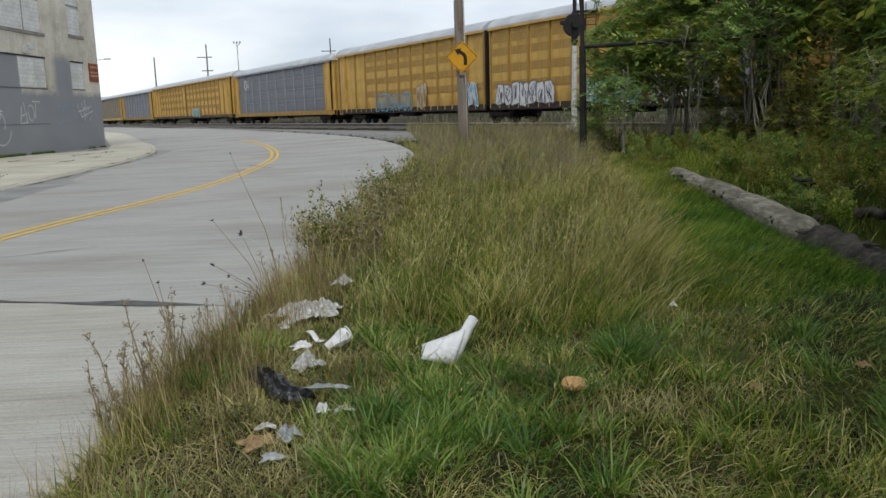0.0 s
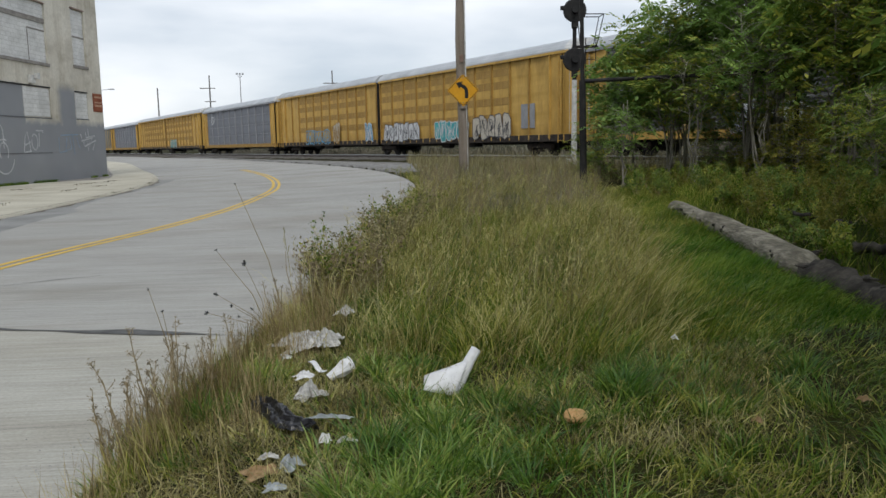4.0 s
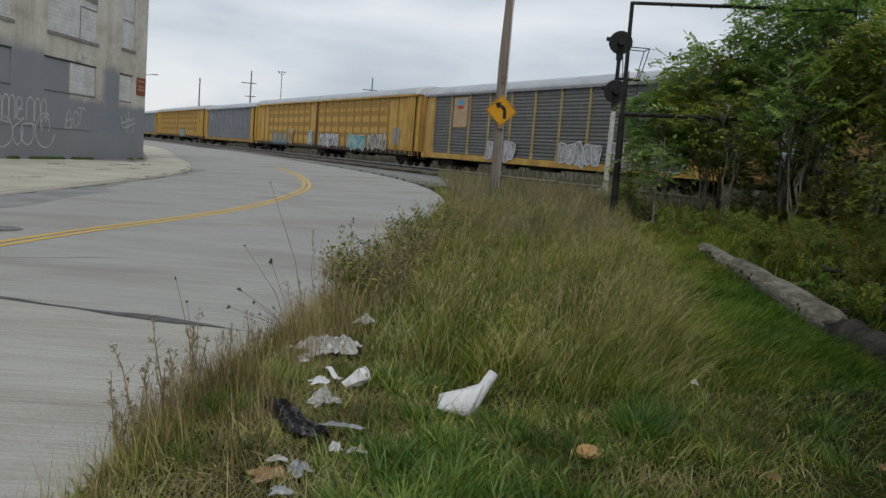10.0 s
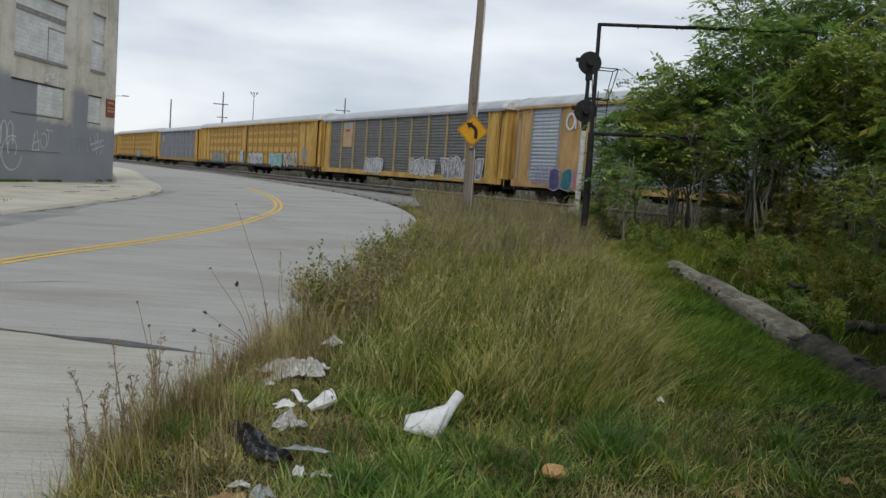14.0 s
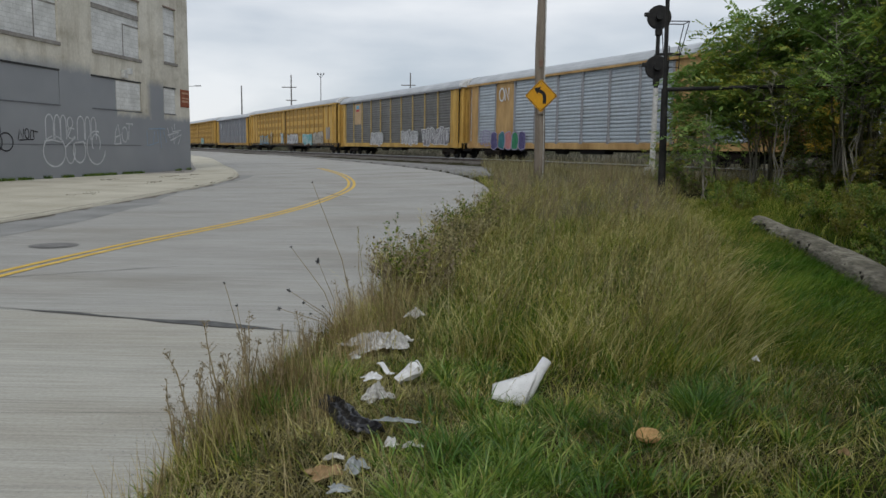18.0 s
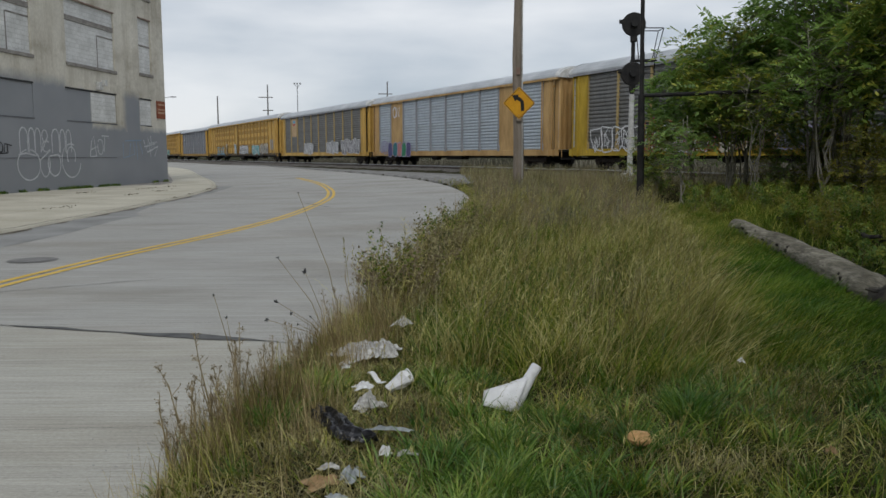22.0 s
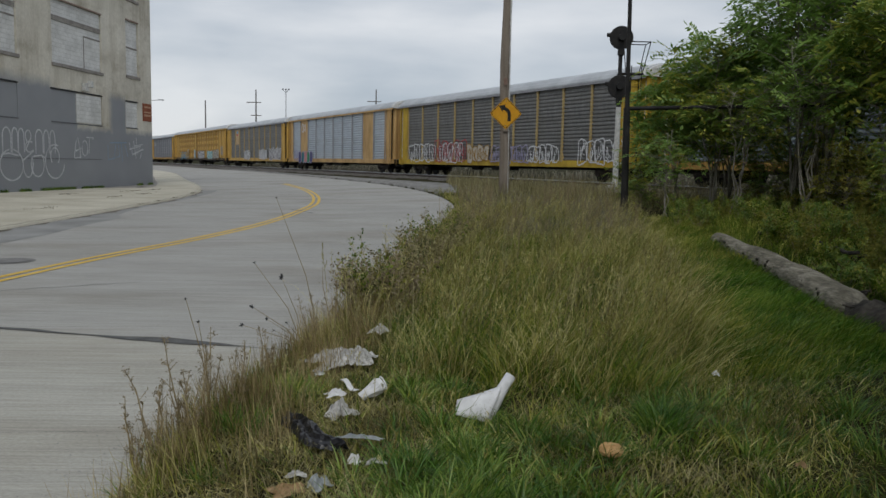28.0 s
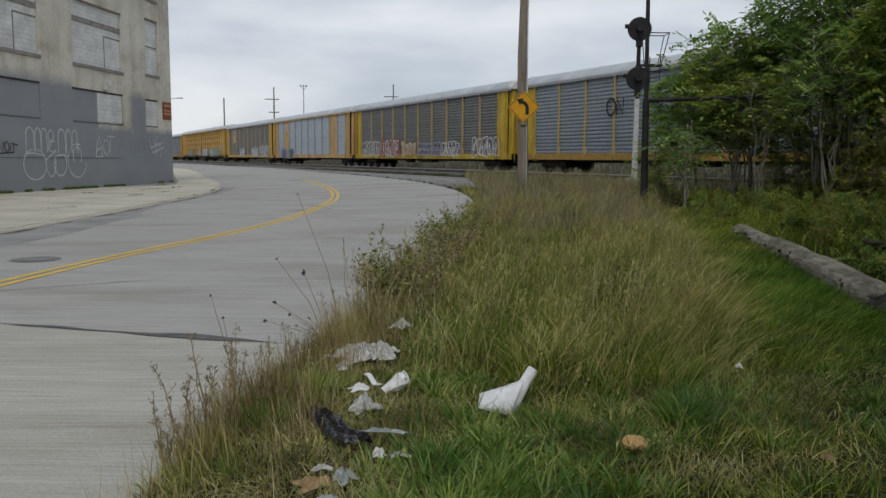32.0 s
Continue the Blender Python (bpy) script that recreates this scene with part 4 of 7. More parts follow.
# ---- factory building ----
def build_factory():
    ang = math.degrees(math.atan2(WALL_D.y, WALL_D.x))
    # local x runs along the wall away from its far corner, +y faces the road
    b = thing("factory_building", Matrix.Translation(WALL_C) @ pose(0, 0, 0.1, 0, 0, ang), "old concrete factory with bricked-up windows and grey paint over graffiti", "building")
    top, base = 13.0, -0.3
    ops = [(1.5, 2.95, 6.05, 9.0, 0), (1.75, 3.1, 3.2, 4.6, 0), (1.5, 2.95, 10.2, 12.4, 0)]
    x = 5.5
    while x < 52:
        ops += [(x, x + 4.4, 5.85, 8.75, 1), (x + 0.1, x + 4.6, 3.15, 4.62, 1), (x, x + 4.4, 10.0, 12.4, 1)]
        x += 6.95
    xs = sorted({0.0, 56.0} | {o[0] for o in ops} | {o[1] for o in ops})
    zs = sorted({base, top} | {o[2] for o in ops} | {o[3] for o in ops})
    m = M_WALL
    bm = bmesh.new()
    grid = {(x, z): bm.verts.new((x, 0, z)) for x in xs for z in zs}
    for xa, xb in zip(xs, xs[1:]):
        for za, zb in zip(zs, zs[1:]):
            mx, mz = (xa + xb) / 2, (za + zb) / 2
            if not any(o[0] < mx < o[1] and o[2] < mz < o[3] for o in ops):
                bm.faces.new((grid[xa, za], grid[xa, zb], grid[xb, zb], grid[xb, za]))
    bmesh.ops.delete(bm, geom=[v for v in bm.verts if not v.link_faces], context="VERTS")
    back = bmesh.ops.extrude_face_region(bm, geom=list(bm.faces))["geom"]
    bmesh.ops.translate(bm, verts=[g for g in back if isinstance(g, bmesh.types.BMVert)], vec=(0, -0.4, 0))
    bmesh.ops.recalc_face_normals(bm, faces=bm.faces)
    wall = part("wall", bm, m, b, "stained concrete wall, lower part painted grey")
    bm = bmesh.new()
    box(bm, 0, 0.4, -30, -0.4, base, top)
    part("side_wall", bm, m, b)
    bm = bmesh.new()
    box(bm, -0.1, 56, -30, 0.1, top, top + 0.3)
    part("roof", bm, M_TRIM, b)
    for i, (xa, xb, za, zb, wide) in enumerate(ops):
        w = new("window")
        w.parent = b
        bm = bmesh.new()
        low = za < 5
        box(bm, xa, xb, -0.35, -0.10 if not low else -0.03, za, zb)
        fill = part("block_infill", bm, M_WALL if low and wide else M_INFILL, w)
        bm = bmesh.new()
        if low:
            box(bm, xa, xb, -0.05, 0.02, za - 0.05, za)
        else:
            box(bm, xa - 0.06, xb + 0.06, -0.1, 0.07, za - 0.16, za, 0.015)
        part("sill", bm, M_PAINTJOINT if low else M_TRIM, w)
        bm = bmesh.new()
        box(bm, xa - 0.02, xb + 0.02, -0.06, 0.025, zb, zb + 0.07)
        part("lintel", bm, M_LINTEL if not low else M_SIGNBLACK, w)
        if wide and not low:
            bm = bmesh.new()
            box(bm, xa, xb, -0.1, -0.05, zb - 0.95, zb - 0.72)
            part("lintel_band", bm, M_TRIM, w)
            bm = bmesh.new()
            box(bm, xa + 1.5, xa + 1.56, -0.1, -0.085, za, za + 1.6)
            box(bm, xa, xa + 1.5, -0.1, -0.08, za + 1.55, za + 1.62)
            part("patch_edge", bm, M_TRIM, w)
        elif not wide:
            bm = bmesh.new()
            box(bm, xa, xb, -0.1, -0.07, (za + zb) / 2, (za + zb) / 2 + 0.08)
            part("joint_band", bm, M_TRIM, w)
    # one lower window has its right half left unpainted
    bm = bmesh.new()
    box(bm, 5.68, 7.95, -0.06, -0.015, 3.2, 4.58)
    part("bare_block_patch", bm, M_INFILL, b, "bare whitewashed blocks")
    # rust-brown wall plate, lamp
    bm = bmesh.new()
    box(bm, 0.1, 1.15, 0.0, 0.05, 3.65, 4.65, 0.01)
    pl = part("wall_plate", bm, M_RUSTSIGN, b, "rust-red metal sign with faded bars")
    for z, h in ((4.4, 0.1), (4.12, 0.08), (3.92, 0.12)):
        bm = bmesh.new()
        box(bm, 0.2, 1.05, 0.05, 0.056, z, z + h)
        part("faded_bar", bm, M_RUSTPALE, pl)
    bm = bmesh.new()
    box(bm, 7.15, 7.5, 0, 0.22, 4.75, 5.15, 0.03)
    box(bm, 7.05, 7.3, 0.2, 0.4, 4.95, 5.25, 0.03)
    part("wall_lamp", bm, M_POSTWHITE, b, "small white wall lamp")
    # sprayed loops, scaled to the wall
    def loops(shapes, width, material, label):
        bm = bmesh.new()
        for i, pts in enumerate(shapes):
            ribbon(bm, pts, width, 0.012 + 0.001 * i)
        part("graffiti", bm, material, b, label)
    def arc(cx, cz, rx, rz, a, z, n=16):
        return [(cx + rx * math.cos(radians(a + (z - a) * k / n)), cz + rz * math.sin(radians(a + (z - a) * k / n))) for k in range(n + 1)]
    tall = []
    for cx in (13.4, 12.85, 12.42, 11.12, 10.58, 10.1):
        w = 0.27 if cx in (13.4, 11.12) else 0.2
        tall.append([(cx + w, 1.62), (cx + w, 2.1)] + arc(cx, 2.32, w, 0.38, 0, 180) + [(cx - w, 2.1), (cx - w, 1.66)])
    tall.append(arc(13.12, 1.12, 0.78, 0.66, 100, 440, 34))
    tall.append([(13.8, 1.55), (13.3, 1.62), (12.6, 1.52)])
    tall.append(arc(12.0, 1.2, 0.36, 0.62, 160, 370, 18) + [(11.55, 1.75)])
    tall.append(arc(11.93, 2.38, 0.2, 0.26, -60, 190) + [(12.15, 1.75)])
    tall.append(arc(11.85, 1.92, 0.3, 0.24, -150, 130))
    tall.append(arc(11.3, 1.15, 0.48, 0.55, 130, 400, 22))
    tall.append([(11.62, 1.5), (11.0, 1.56), (10.75, 1.45)])
    tall.append(arc(9.95, 1.28, 0.76, 0.78, 190, 470, 30))
    tall.append(arc(9.95, 1.5, 0.34, 0.42, -40, 220, 16))
    loops(tall, 0.065, M_WALLWHITE, "pale looping spray strokes")
    second = [[(8.32, 1.46), (8.15, 2.2), (7.95, 2.45), (7.8, 1.9), (7.75, 1.5)], [(8.2, 1.8), (7.7, 1.95)], arc(7.35, 1.95, 0.26, 0.38, 40, 380), [(7.2, 2.5), (6.54, 2.5), (6.6, 2.4)], [(6.9, 2.5), (7.0, 1.7)], [(8.3, 1.46), (7.7, 1.5)]]
    loops(second, 0.06, M_WALLWHITE, "pale sprayed strokes")
    third = [[(5.1, 2.2), (5.12, 1.4), (4.4, 1.5)], [(4.9, 2.3), (3.1, 2.35)], [(4.3, 2.2), (4.5, 1.5), (3.9, 1.6), (4.0, 2.2)], [(3.7, 2.3), (3.6, 1.3)], [(3.3, 2.2), (3.0, 1.6)]]
    loops(third, 0.06, M_WALLBLUE, "faint blue sprayed strokes")
    fourth = [[(2.85, 2.4), (2.5, 1.75), (2.3, 2.5), (2.05, 1.5)], [(2.8, 2.0), (1.5, 2.2)], [(2.0, 2.65), (1.9, 1.7), (1.5, 2.3)], [(2.5, 1.7), (1.18, 2.05), (1.6, 1.5)], [(2.2, 2.2), (1.25, 2.3)]]
    loops(fourth, 0.07, M_WALLWHITE, "white sprayed zigzag strokes")
    dark = [arc(16.2, 1.5, 0.42, 0.36, 0, 360, 26), arc(16.75, 1.95, 0.26, 0.34, -80, 190) + [(16.95, 1.5)], arc(16.72, 1.5, 0.3, 0.36, 120, 380), arc(17.15, 1.95, 0.24, 0.3, -60, 200), arc(17.2, 1.5, 0.3, 0.32, 90, 400), arc(17.7, 1.7, 0.35, 0.5, 0, 360, 24)]
    loops(dark, 0.06, M_BLACK, "dark sprayed loops")
    small = [[(15.46, 1.6), (15.36, 2.0), (15.15, 1.65), (15.1, 2.05)], arc(14.9, 1.85, 0.13, 0.2, 0, 360), [(14.7, 1.65), (14.65, 2.0), (14.2, 1.93)], [(14.5, 2.0), (14.47, 1.62)], [(15.4, 1.58), (14.5, 1.62)]]
    loops(small, 0.05, M_BLACK, "thin dark sprayed strokes")
    bm = bmesh.new()
    box(bm, 5.8, 20, 0.0, 0.014, 1.40, 1.43)
    part("wall_joint", bm, M_PAINTJOINT, b, "dark joint line under the paint")


def wall_mat():
    """Stained concrete, with grey paint rolled over its lower part in uneven blocks."""
    m = mat("factory_concrete", (0.48, 0.45, 0.38), (0.65, 0.62, 0.54), 0.55, 0.92, 0.15, fine=11, dirt=0.16, stretch=(1, 1, 0.6))
    stains(m, (1.3, 1.3, 0.16), 0.8)
    stains(m, (0.5, 0.5, 0.7), 0.74)
    n, l = m.node_tree.nodes, m.node_tree.links
    b = n["Principled BSDF"]
    old = b.inputs["Base Color"].links[0].from_socket
    co, sep, no = n.new("ShaderNodeTexCoord"), n.new("ShaderNodeSeparateXYZ"), n.new("ShaderNodeTexNoise")
    no.inputs["Scale"].default_value = 2.5
    l.new(co.outputs["Object"], sep.inputs[0])
    l.new(co.outputs["Object"], no.inputs["Vector"])

    def op(kind, a, c):
        q = n.new("ShaderNodeMath")
        q.operation = kind
        for i, v in enumerate((a, c)):
            if isinstance(v, (int, float)):
                q.inputs[i].default_value = v
            else:
                l.new(v, q.inputs[i])
        return q.outputs[0]
    wob = op("MULTIPLY", op("SUBTRACT", no.outputs["Fac"], 0.5), 0.4)
    x, z = op("ADD", sep.outputs["X"], op("MULTIPLY", wob, 0.6)), op("ADD", sep.outputs["Z"], wob)
    def below(v, edge, soft):
        q = op("ADD", op("MULTIPLY", op("SUBTRACT", edge, v), 1 / soft), 0.5)
        q.node.use_clamp = True
        return q

    def above(v, edge, soft):
        q = op("ADD", op("MULTIPLY", op("SUBTRACT", v, edge), 1 / soft), 0.5)
        q.node.use_clamp = True
        return q
    low = below(z, 2.95, 0.35)
    mid = op("MULTIPLY", below(z, 4.65, 0.1), above(x, 7.95, 0.15))
    pier = op("MULTIPLY", below(z, 4.75, 0.5), op("MULTIPLY", above(x, 3.12, 0.1), below(x, 4.75, 0.5)))
    high = op("MULTIPLY", below(z, 4.9, 0.6), above(x, 10.1, 0.3))
    mask = op("MAXIMUM", op("MAXIMUM", low, mid), op("MAXIMUM", pier, high))
    g = n.new("ShaderNodeValToRGB")
    g.color_ramp.elements[0].color, g.color_ramp.elements[1].color = (0.215, 0.225, 0.24, 1), (0.285, 0.295, 0.31, 1)
    big = n.new("ShaderNodeTexNoise")
    big.inputs["Scale"].default_value = 0.45
    l.new(co.outputs["Object"], big.inputs["Vector"])
    l.new(big.outputs["Fac"], g.inputs[0])
    mx = n.new("ShaderNodeMixRGB")
    l.new(mask, mx.inputs[0])
    l.new(old, mx.inputs[1])
    l.new(g.outputs[0], mx.inputs[2])
    l.new(mx.outputs[0], b.inputs["Base Color"])
    return m


def infill_mat():
    m = mat("whitewashed_blocks", (0.56, 0.56, 0.54), (0.76, 0.76, 0.74), 1.2, 0.9, 0.2, fine=12, dirt=0.15)
    n, l = m.node_tree.nodes, m.node_tree.links
    b = n["Principled BSDF"]
    old = b.inputs["Base Color"].links[0].from_socket
    co, mp, br = n.new("ShaderNodeTexCoord"), n.new("ShaderNodeMapping"), n.new("ShaderNodeTexBrick")
    mp.inputs["Rotation"].default_value = (radians(90), 0, 0)
    l.new(co.outputs["Object"], mp.inputs["Vector"])
    l.new(mp.outputs[0], br.inputs["Vector"])
    br.inputs["Scale"].default_value = 1.0
    br.inputs["Brick Width"].default_value, br.inputs["Row Height"].default_value, br.inputs["Mortar Size"].default_value = 0.4, 0.2, 0.012
    br.inputs["Color1"].default_value, br.inputs["Color2"].default_value, br.inputs["Mortar"].default_value = (1, 1, 1, 1), (0.93, 0.93, 0.93, 1), (0.76, 0.76, 0.74, 1)
    mx = n.new("ShaderNodeMixRGB")
    mx.blend_type, mx.inputs[0].default_value = "MULTIPLY", 1
    l.new(old, mx.inputs[1])
    l.new(br.outputs["Color"], mx.inputs[2])
    l.new(mx.outputs[0], b.inputs["Base Color"])
    return m


M_WALL, M_INFILL = wall_mat(), infill_mat()
M_LINTEL = mat("rusty_lintel", (0.20, 0.13, 0.10), (0.32, 0.24, 0.2), 3, 0.9, 0.3)
M_RUSTSIGN = mat("rust_red_plate", (0.22, 0.06, 0.03), (0.30, 0.10, 0.05), 4, 0.8, 0.1)
M_RUSTPALE = mat("faded_orange", (0.42, 0.24, 0.15), (0.5, 0.32, 0.22), 4, 0.8, 0.1)
M_PAINTJOINT = mat("painted_joint", (0.11, 0.115, 0.125), (0.17, 0.175, 0.185), 4, 0.9, 0.1)
M_WALLWHITE = mat("old_white_spray", (0.46, 0.47, 0.49), (0.66, 0.67, 0.69), 2, 0.8, 0.0, fine=14, dirt=0.3)
M_WALLBLUE = mat("old_blue_spray", (0.22, 0.31, 0.41), (0.32, 0.42, 0.52), 2, 0.8, 0.0, fine=14, dirt=0.3)
build_factory()


# ---- poles, sign, signal ----
def build_poles():
    px, py = 2.92, 27.84
    gz = float(land(px, py))
    lean = -0.4
    p = thing("utility_pole", pose(px, py, gz - 0.2, 0, lean, 0), "tall weathered grey-brown wooden utility pole in the weeds", "utility pole")
    bm = bmesh.new()
    tube(bm, [(0.03 * math.sin(k), 0, k * 1.0) for k in range(12)], [0.19 - 0.005 * k for k in range(12)], 14, 0.03)
    part("shaft", bm, M_POLE, p, smooth=True)
    bm = bmesh.new()
    rod(bm, (0.13, -0.12, 0.2), (0.13, -0.12, 10), 0.025, n=6)
    part("ground_wire_cover", bm, M_POSTWHITE, p)
    bm = bmesh.new()
    box(bm, -0.08, 0.05, -0.215, -0.19, 4.25, 4.5, 0.01)
    part("tag", bm, M_LINTEL, p, "small rusty tag")
    # curve sign on the pole's face
    s = thing("curve_sign", pose(px - 0.01, py - 0.24, 3.42), "yellow diamond road sign with black left-curve arrow", "road sign")
    bm = bmesh.new()
    r = 0.54
    cs = [(r, 0), (0, r), (-r, 0), (0, -r)]
    pts = []
    for i, (cx, cz) in enumerate(cs):
        for d in (-1, 0, 1):
            a = math.atan2(cz, cx) + radians(45 * d)
            ccx, ccz = cx * 0.88, cz * 0.88
            pts.append((ccx + 0.065 * math.cos(a), ccz + 0.065 * math.sin(a)))
    front, back = [bm.verts.new((x, -0.012, z)) for x, z in pts], [bm.verts.new((x, 0.0, z)) for x, z in pts]
    bm.faces.new(front)
    bm.faces.new(back[::-1])
    for i in range(len(pts)):
        bm.faces.new((front[i], back[i], back[i - 1], front[i - 1]))
    bmesh.ops.recalc_face_normals(bm, faces=bm.faces)
    part("plate", bm, M_SIGN, s)
    bm = bmesh.new()
    inner = [(x * 0.93, z * 0.93) for x, z in pts]
    ribbon(bm, inner + inner[:1], 0.018, -0.0145)
    part("border", bm, M_SIGNBLACK, s)
    bm = bmesh.new()
    c = [(0.12, -0.27), (0.12, -0.1), (0.11, 0.02), (0.06, 0.1), (-0.02, 0.15), (-0.09, 0.18)]
    ribbon(bm, c, 0.12, -0.015)
    bm.faces.new([bm.verts.new((x, -0.0155, z)) for x, z in ((-0.25, 0.26), (-0.13, 0.05), (-0.01, 0.30))])
    part("arrow", bm, M_SIGNBLACK, s, "black curved arrow")
    for z in (-0.42, 0.42):
        bm = bmesh.new()
        rod(bm, (0, -0.03, z), (0, 0.06, z), 0.02, n=8)
        part("bolt", bm, M_IRON, s)
    bm = bmesh.new()
    box(bm, -0.09, 0.09, -0.01, 0.06, -0.62, 0.5, 0.01)
    part("bracket", bm, M_POLE, s)

    # railway signal with two round heads
    sx, sy = 8.42, 34.0
    g = 0.62
    s = thing("railway_signal", pose(sx, sy, g), "railway signal mast with two black round heads and ladder", "railway signal")
    bm = bmesh.new()
    rod(bm, (0, 0, -0.2), (0, 0, 3.6), 0.13, 0.11, 12)
    box(bm, -0.3, 0.3, -0.3, 0.3, -0.2, 0.25, 0.04)
    part("mast_base", bm, M_POSTWHITE, s, "chipped white lower mast")
    bm = bmesh.new()
    rod(bm, (0, 0, 3.6), (0, 0, 7.0), 0.09, 0.08, 10)
    part("mast_top", bm, M_DARK, s)
    for z in (4.45, 6.5):
        bm = bmesh.new()
        rod(bm, (0, -0.06, z), (0, -0.16, z), 0.5, 0.47, 32)
        box(bm, -0.2, 0.2, -0.1, 0.25, z - 0.28, z + 0.28, 0.05)
        box(bm, -0.62, -0.42, -0.16, -0.06, z + 0.02, z + 0.2, 0.04)
        box(bm, -0.13, 0.13, -0.14, 0.1, z - 0.74, z - 0.4, 0.04)
        hd = part("signal_head", bm, M_DARK, s, "round black signal target")
        hd.matrix_basis = pose(0, 0, 0, 0, 0, -8)
        bm = bmesh.new()
        rod(bm, (0, -0.16, z), (0, -0.42, z), 0.15, 0.14, 16)
        part("lens", bm, M_SIGNBLACK, hd)
    def strut(name, p, q, r, parent, label=""):
        bm = bmesh.new()
        rod(bm, p, q, r, n=6)
        return part(name, bm, M_DARK, parent, label)
    for dx in (0.55, 1.0):
        rail = strut("ladder_rail", (dx * 0.9 + 0.05, 0.35, 0), (dx + 0.02, 0.3, 5.4), 0.022, s)
    for k in range(17):
        strut("rung", (0.56, 0.34, 0.3 + k * 0.3), (0.98, 0.34, 0.3 + k * 0.3), 0.015, rail)
    bm = bmesh.new()
    box(bm, 0, 1.0, 0, 0.5, 5.0, 5.06)
    deck = part("platform", bm, M_DARK, s, "small dark maintenance platform")
    ring = [(0.3, -0.1), (1.25, -0.1), (1.25, 0.7), (0.3, 0.7)]
    for (ax, ay), (bx, by) in zip(ring, ring[1:] + ring[:1]):
        strut("stanchion", (0.5 + (ax - 0.5) * 0.6, ay * 0.7, 5.05), (ax, ay, 6.35), 0.02, deck)
        strut("guard_rail", (ax, ay, 6.35), (bx, by, 6.35), 0.022, deck)
    strut("platform_beam", (0.3, -0.1, 5.0), (1.0, -0.1, 5.0), 0.03, deck)

    # dark pipe frame that runs into the trees
    fx, fy = 5.27, 20.2
    g = float(land(fx, fy))
    s = thing("pipe_frame", pose(fx, fy, g - 0.15, 0, -0.9, 0), "black steel pipe frame with two long arms into the trees", "steel frame")
    bm = bmesh.new()
    rod(bm, (0, 0, 0), (0, 0, 3.0), 0.10, 0.085, 12)
    rod(bm, (0, 0, 3.0), (0, 0, 5.78), 0.055, 0.05, 10)
    part("upright", bm, M_DARK, s)
    for z, d, r in ((5.75, 0.0, 0.045), (2.98, 0.06, 0.05)):
        bm = bmesh.new()
        rod(bm, (0, 0, z), (5.2, -1.0, z + d), r, n=8)
        for k in range(1, 6):
            rod(bm, (k * 0.95, -k * 0.183, z - 0.07), (k * 0.95, -k * 0.183, z + 0.01), 0.02, n=5)
        part("arm", bm, M_DARK, s)
    bm = bmesh.new()
    rod(bm, (5.2, -1.0, 0), (5.2, -1.0, 5.8), 0.06, n=8)
    part("far_upright", bm, M_DARK, s)
    # far poles behind the train
    for x, y, top, arms in ((-36.5, 135.1, 11.6, 0), (-28.45, 137.1, 13.7, 2), (-8.1, 139.8, 14.5, 1)):
        p = thing("far_utility_pole", pose(x, y, 0.4), "distant dark wooden utility pole beyond the tracks", "utility pole", "distant poles")
        bm = bmesh.new()
        rod(bm, (0, 0, 0), (0, 0, top - 0.4), 0.17, 0.10, 8)
        part("shaft", bm, M_FARWOOD, p)
        for k in range(arms):
            bm = bmesh.new()
            box(bm, -1.6 if k == 0 else -0.9, 0.9, -0.06, 0.06, top - 2.6 - k * 2.2, top - 2.45 - k * 2.2)
            part("cross_arm", bm, M_FARWOOD, p)
    p = thing("yard_lamp_mast", pose(-23.5, 138.0, 0.4), "distant pale yard lighting mast", "lamp mast")
    bm = bmesh.new()
    rod(bm, (0, 0, 0), (0, 0, 13.6), 0.10, 0.06, 8)
    part("mast", bm, M_LPOST, p)
    bm = bmesh.new()
    for dx in (-0.5, 0.0, 0.5):
        rod(bm, (0, 0, 12.9), (dx, 0, 13.5), 0.04, 0.03, 6)
        box(bm, dx - 0.13, dx + 0.13, -0.16, 0.08, 13.45, 13.7, 0.03)
    part("lamp_heads", bm, M_LPOST, p)
    p = thing("street_lamp", pose(-56, 160, 0.3), "distant street lamp arm past the factory corner", "street lamp")
    bm = bmesh.new()
    rod(bm, (0, 0, 0), (0, 0, 12.6), 0.16, 0.1, 8)
    rod(bm, (0, 0, 12.6), (3.6, 0, 13.0), 0.06, 0.05, 6)
    box(bm, 3.4, 4.6, -0.15, 0.15, 12.9, 13.1, 0.04)
    part("lamp_arm", bm, M_LPOST, p)


build_poles()


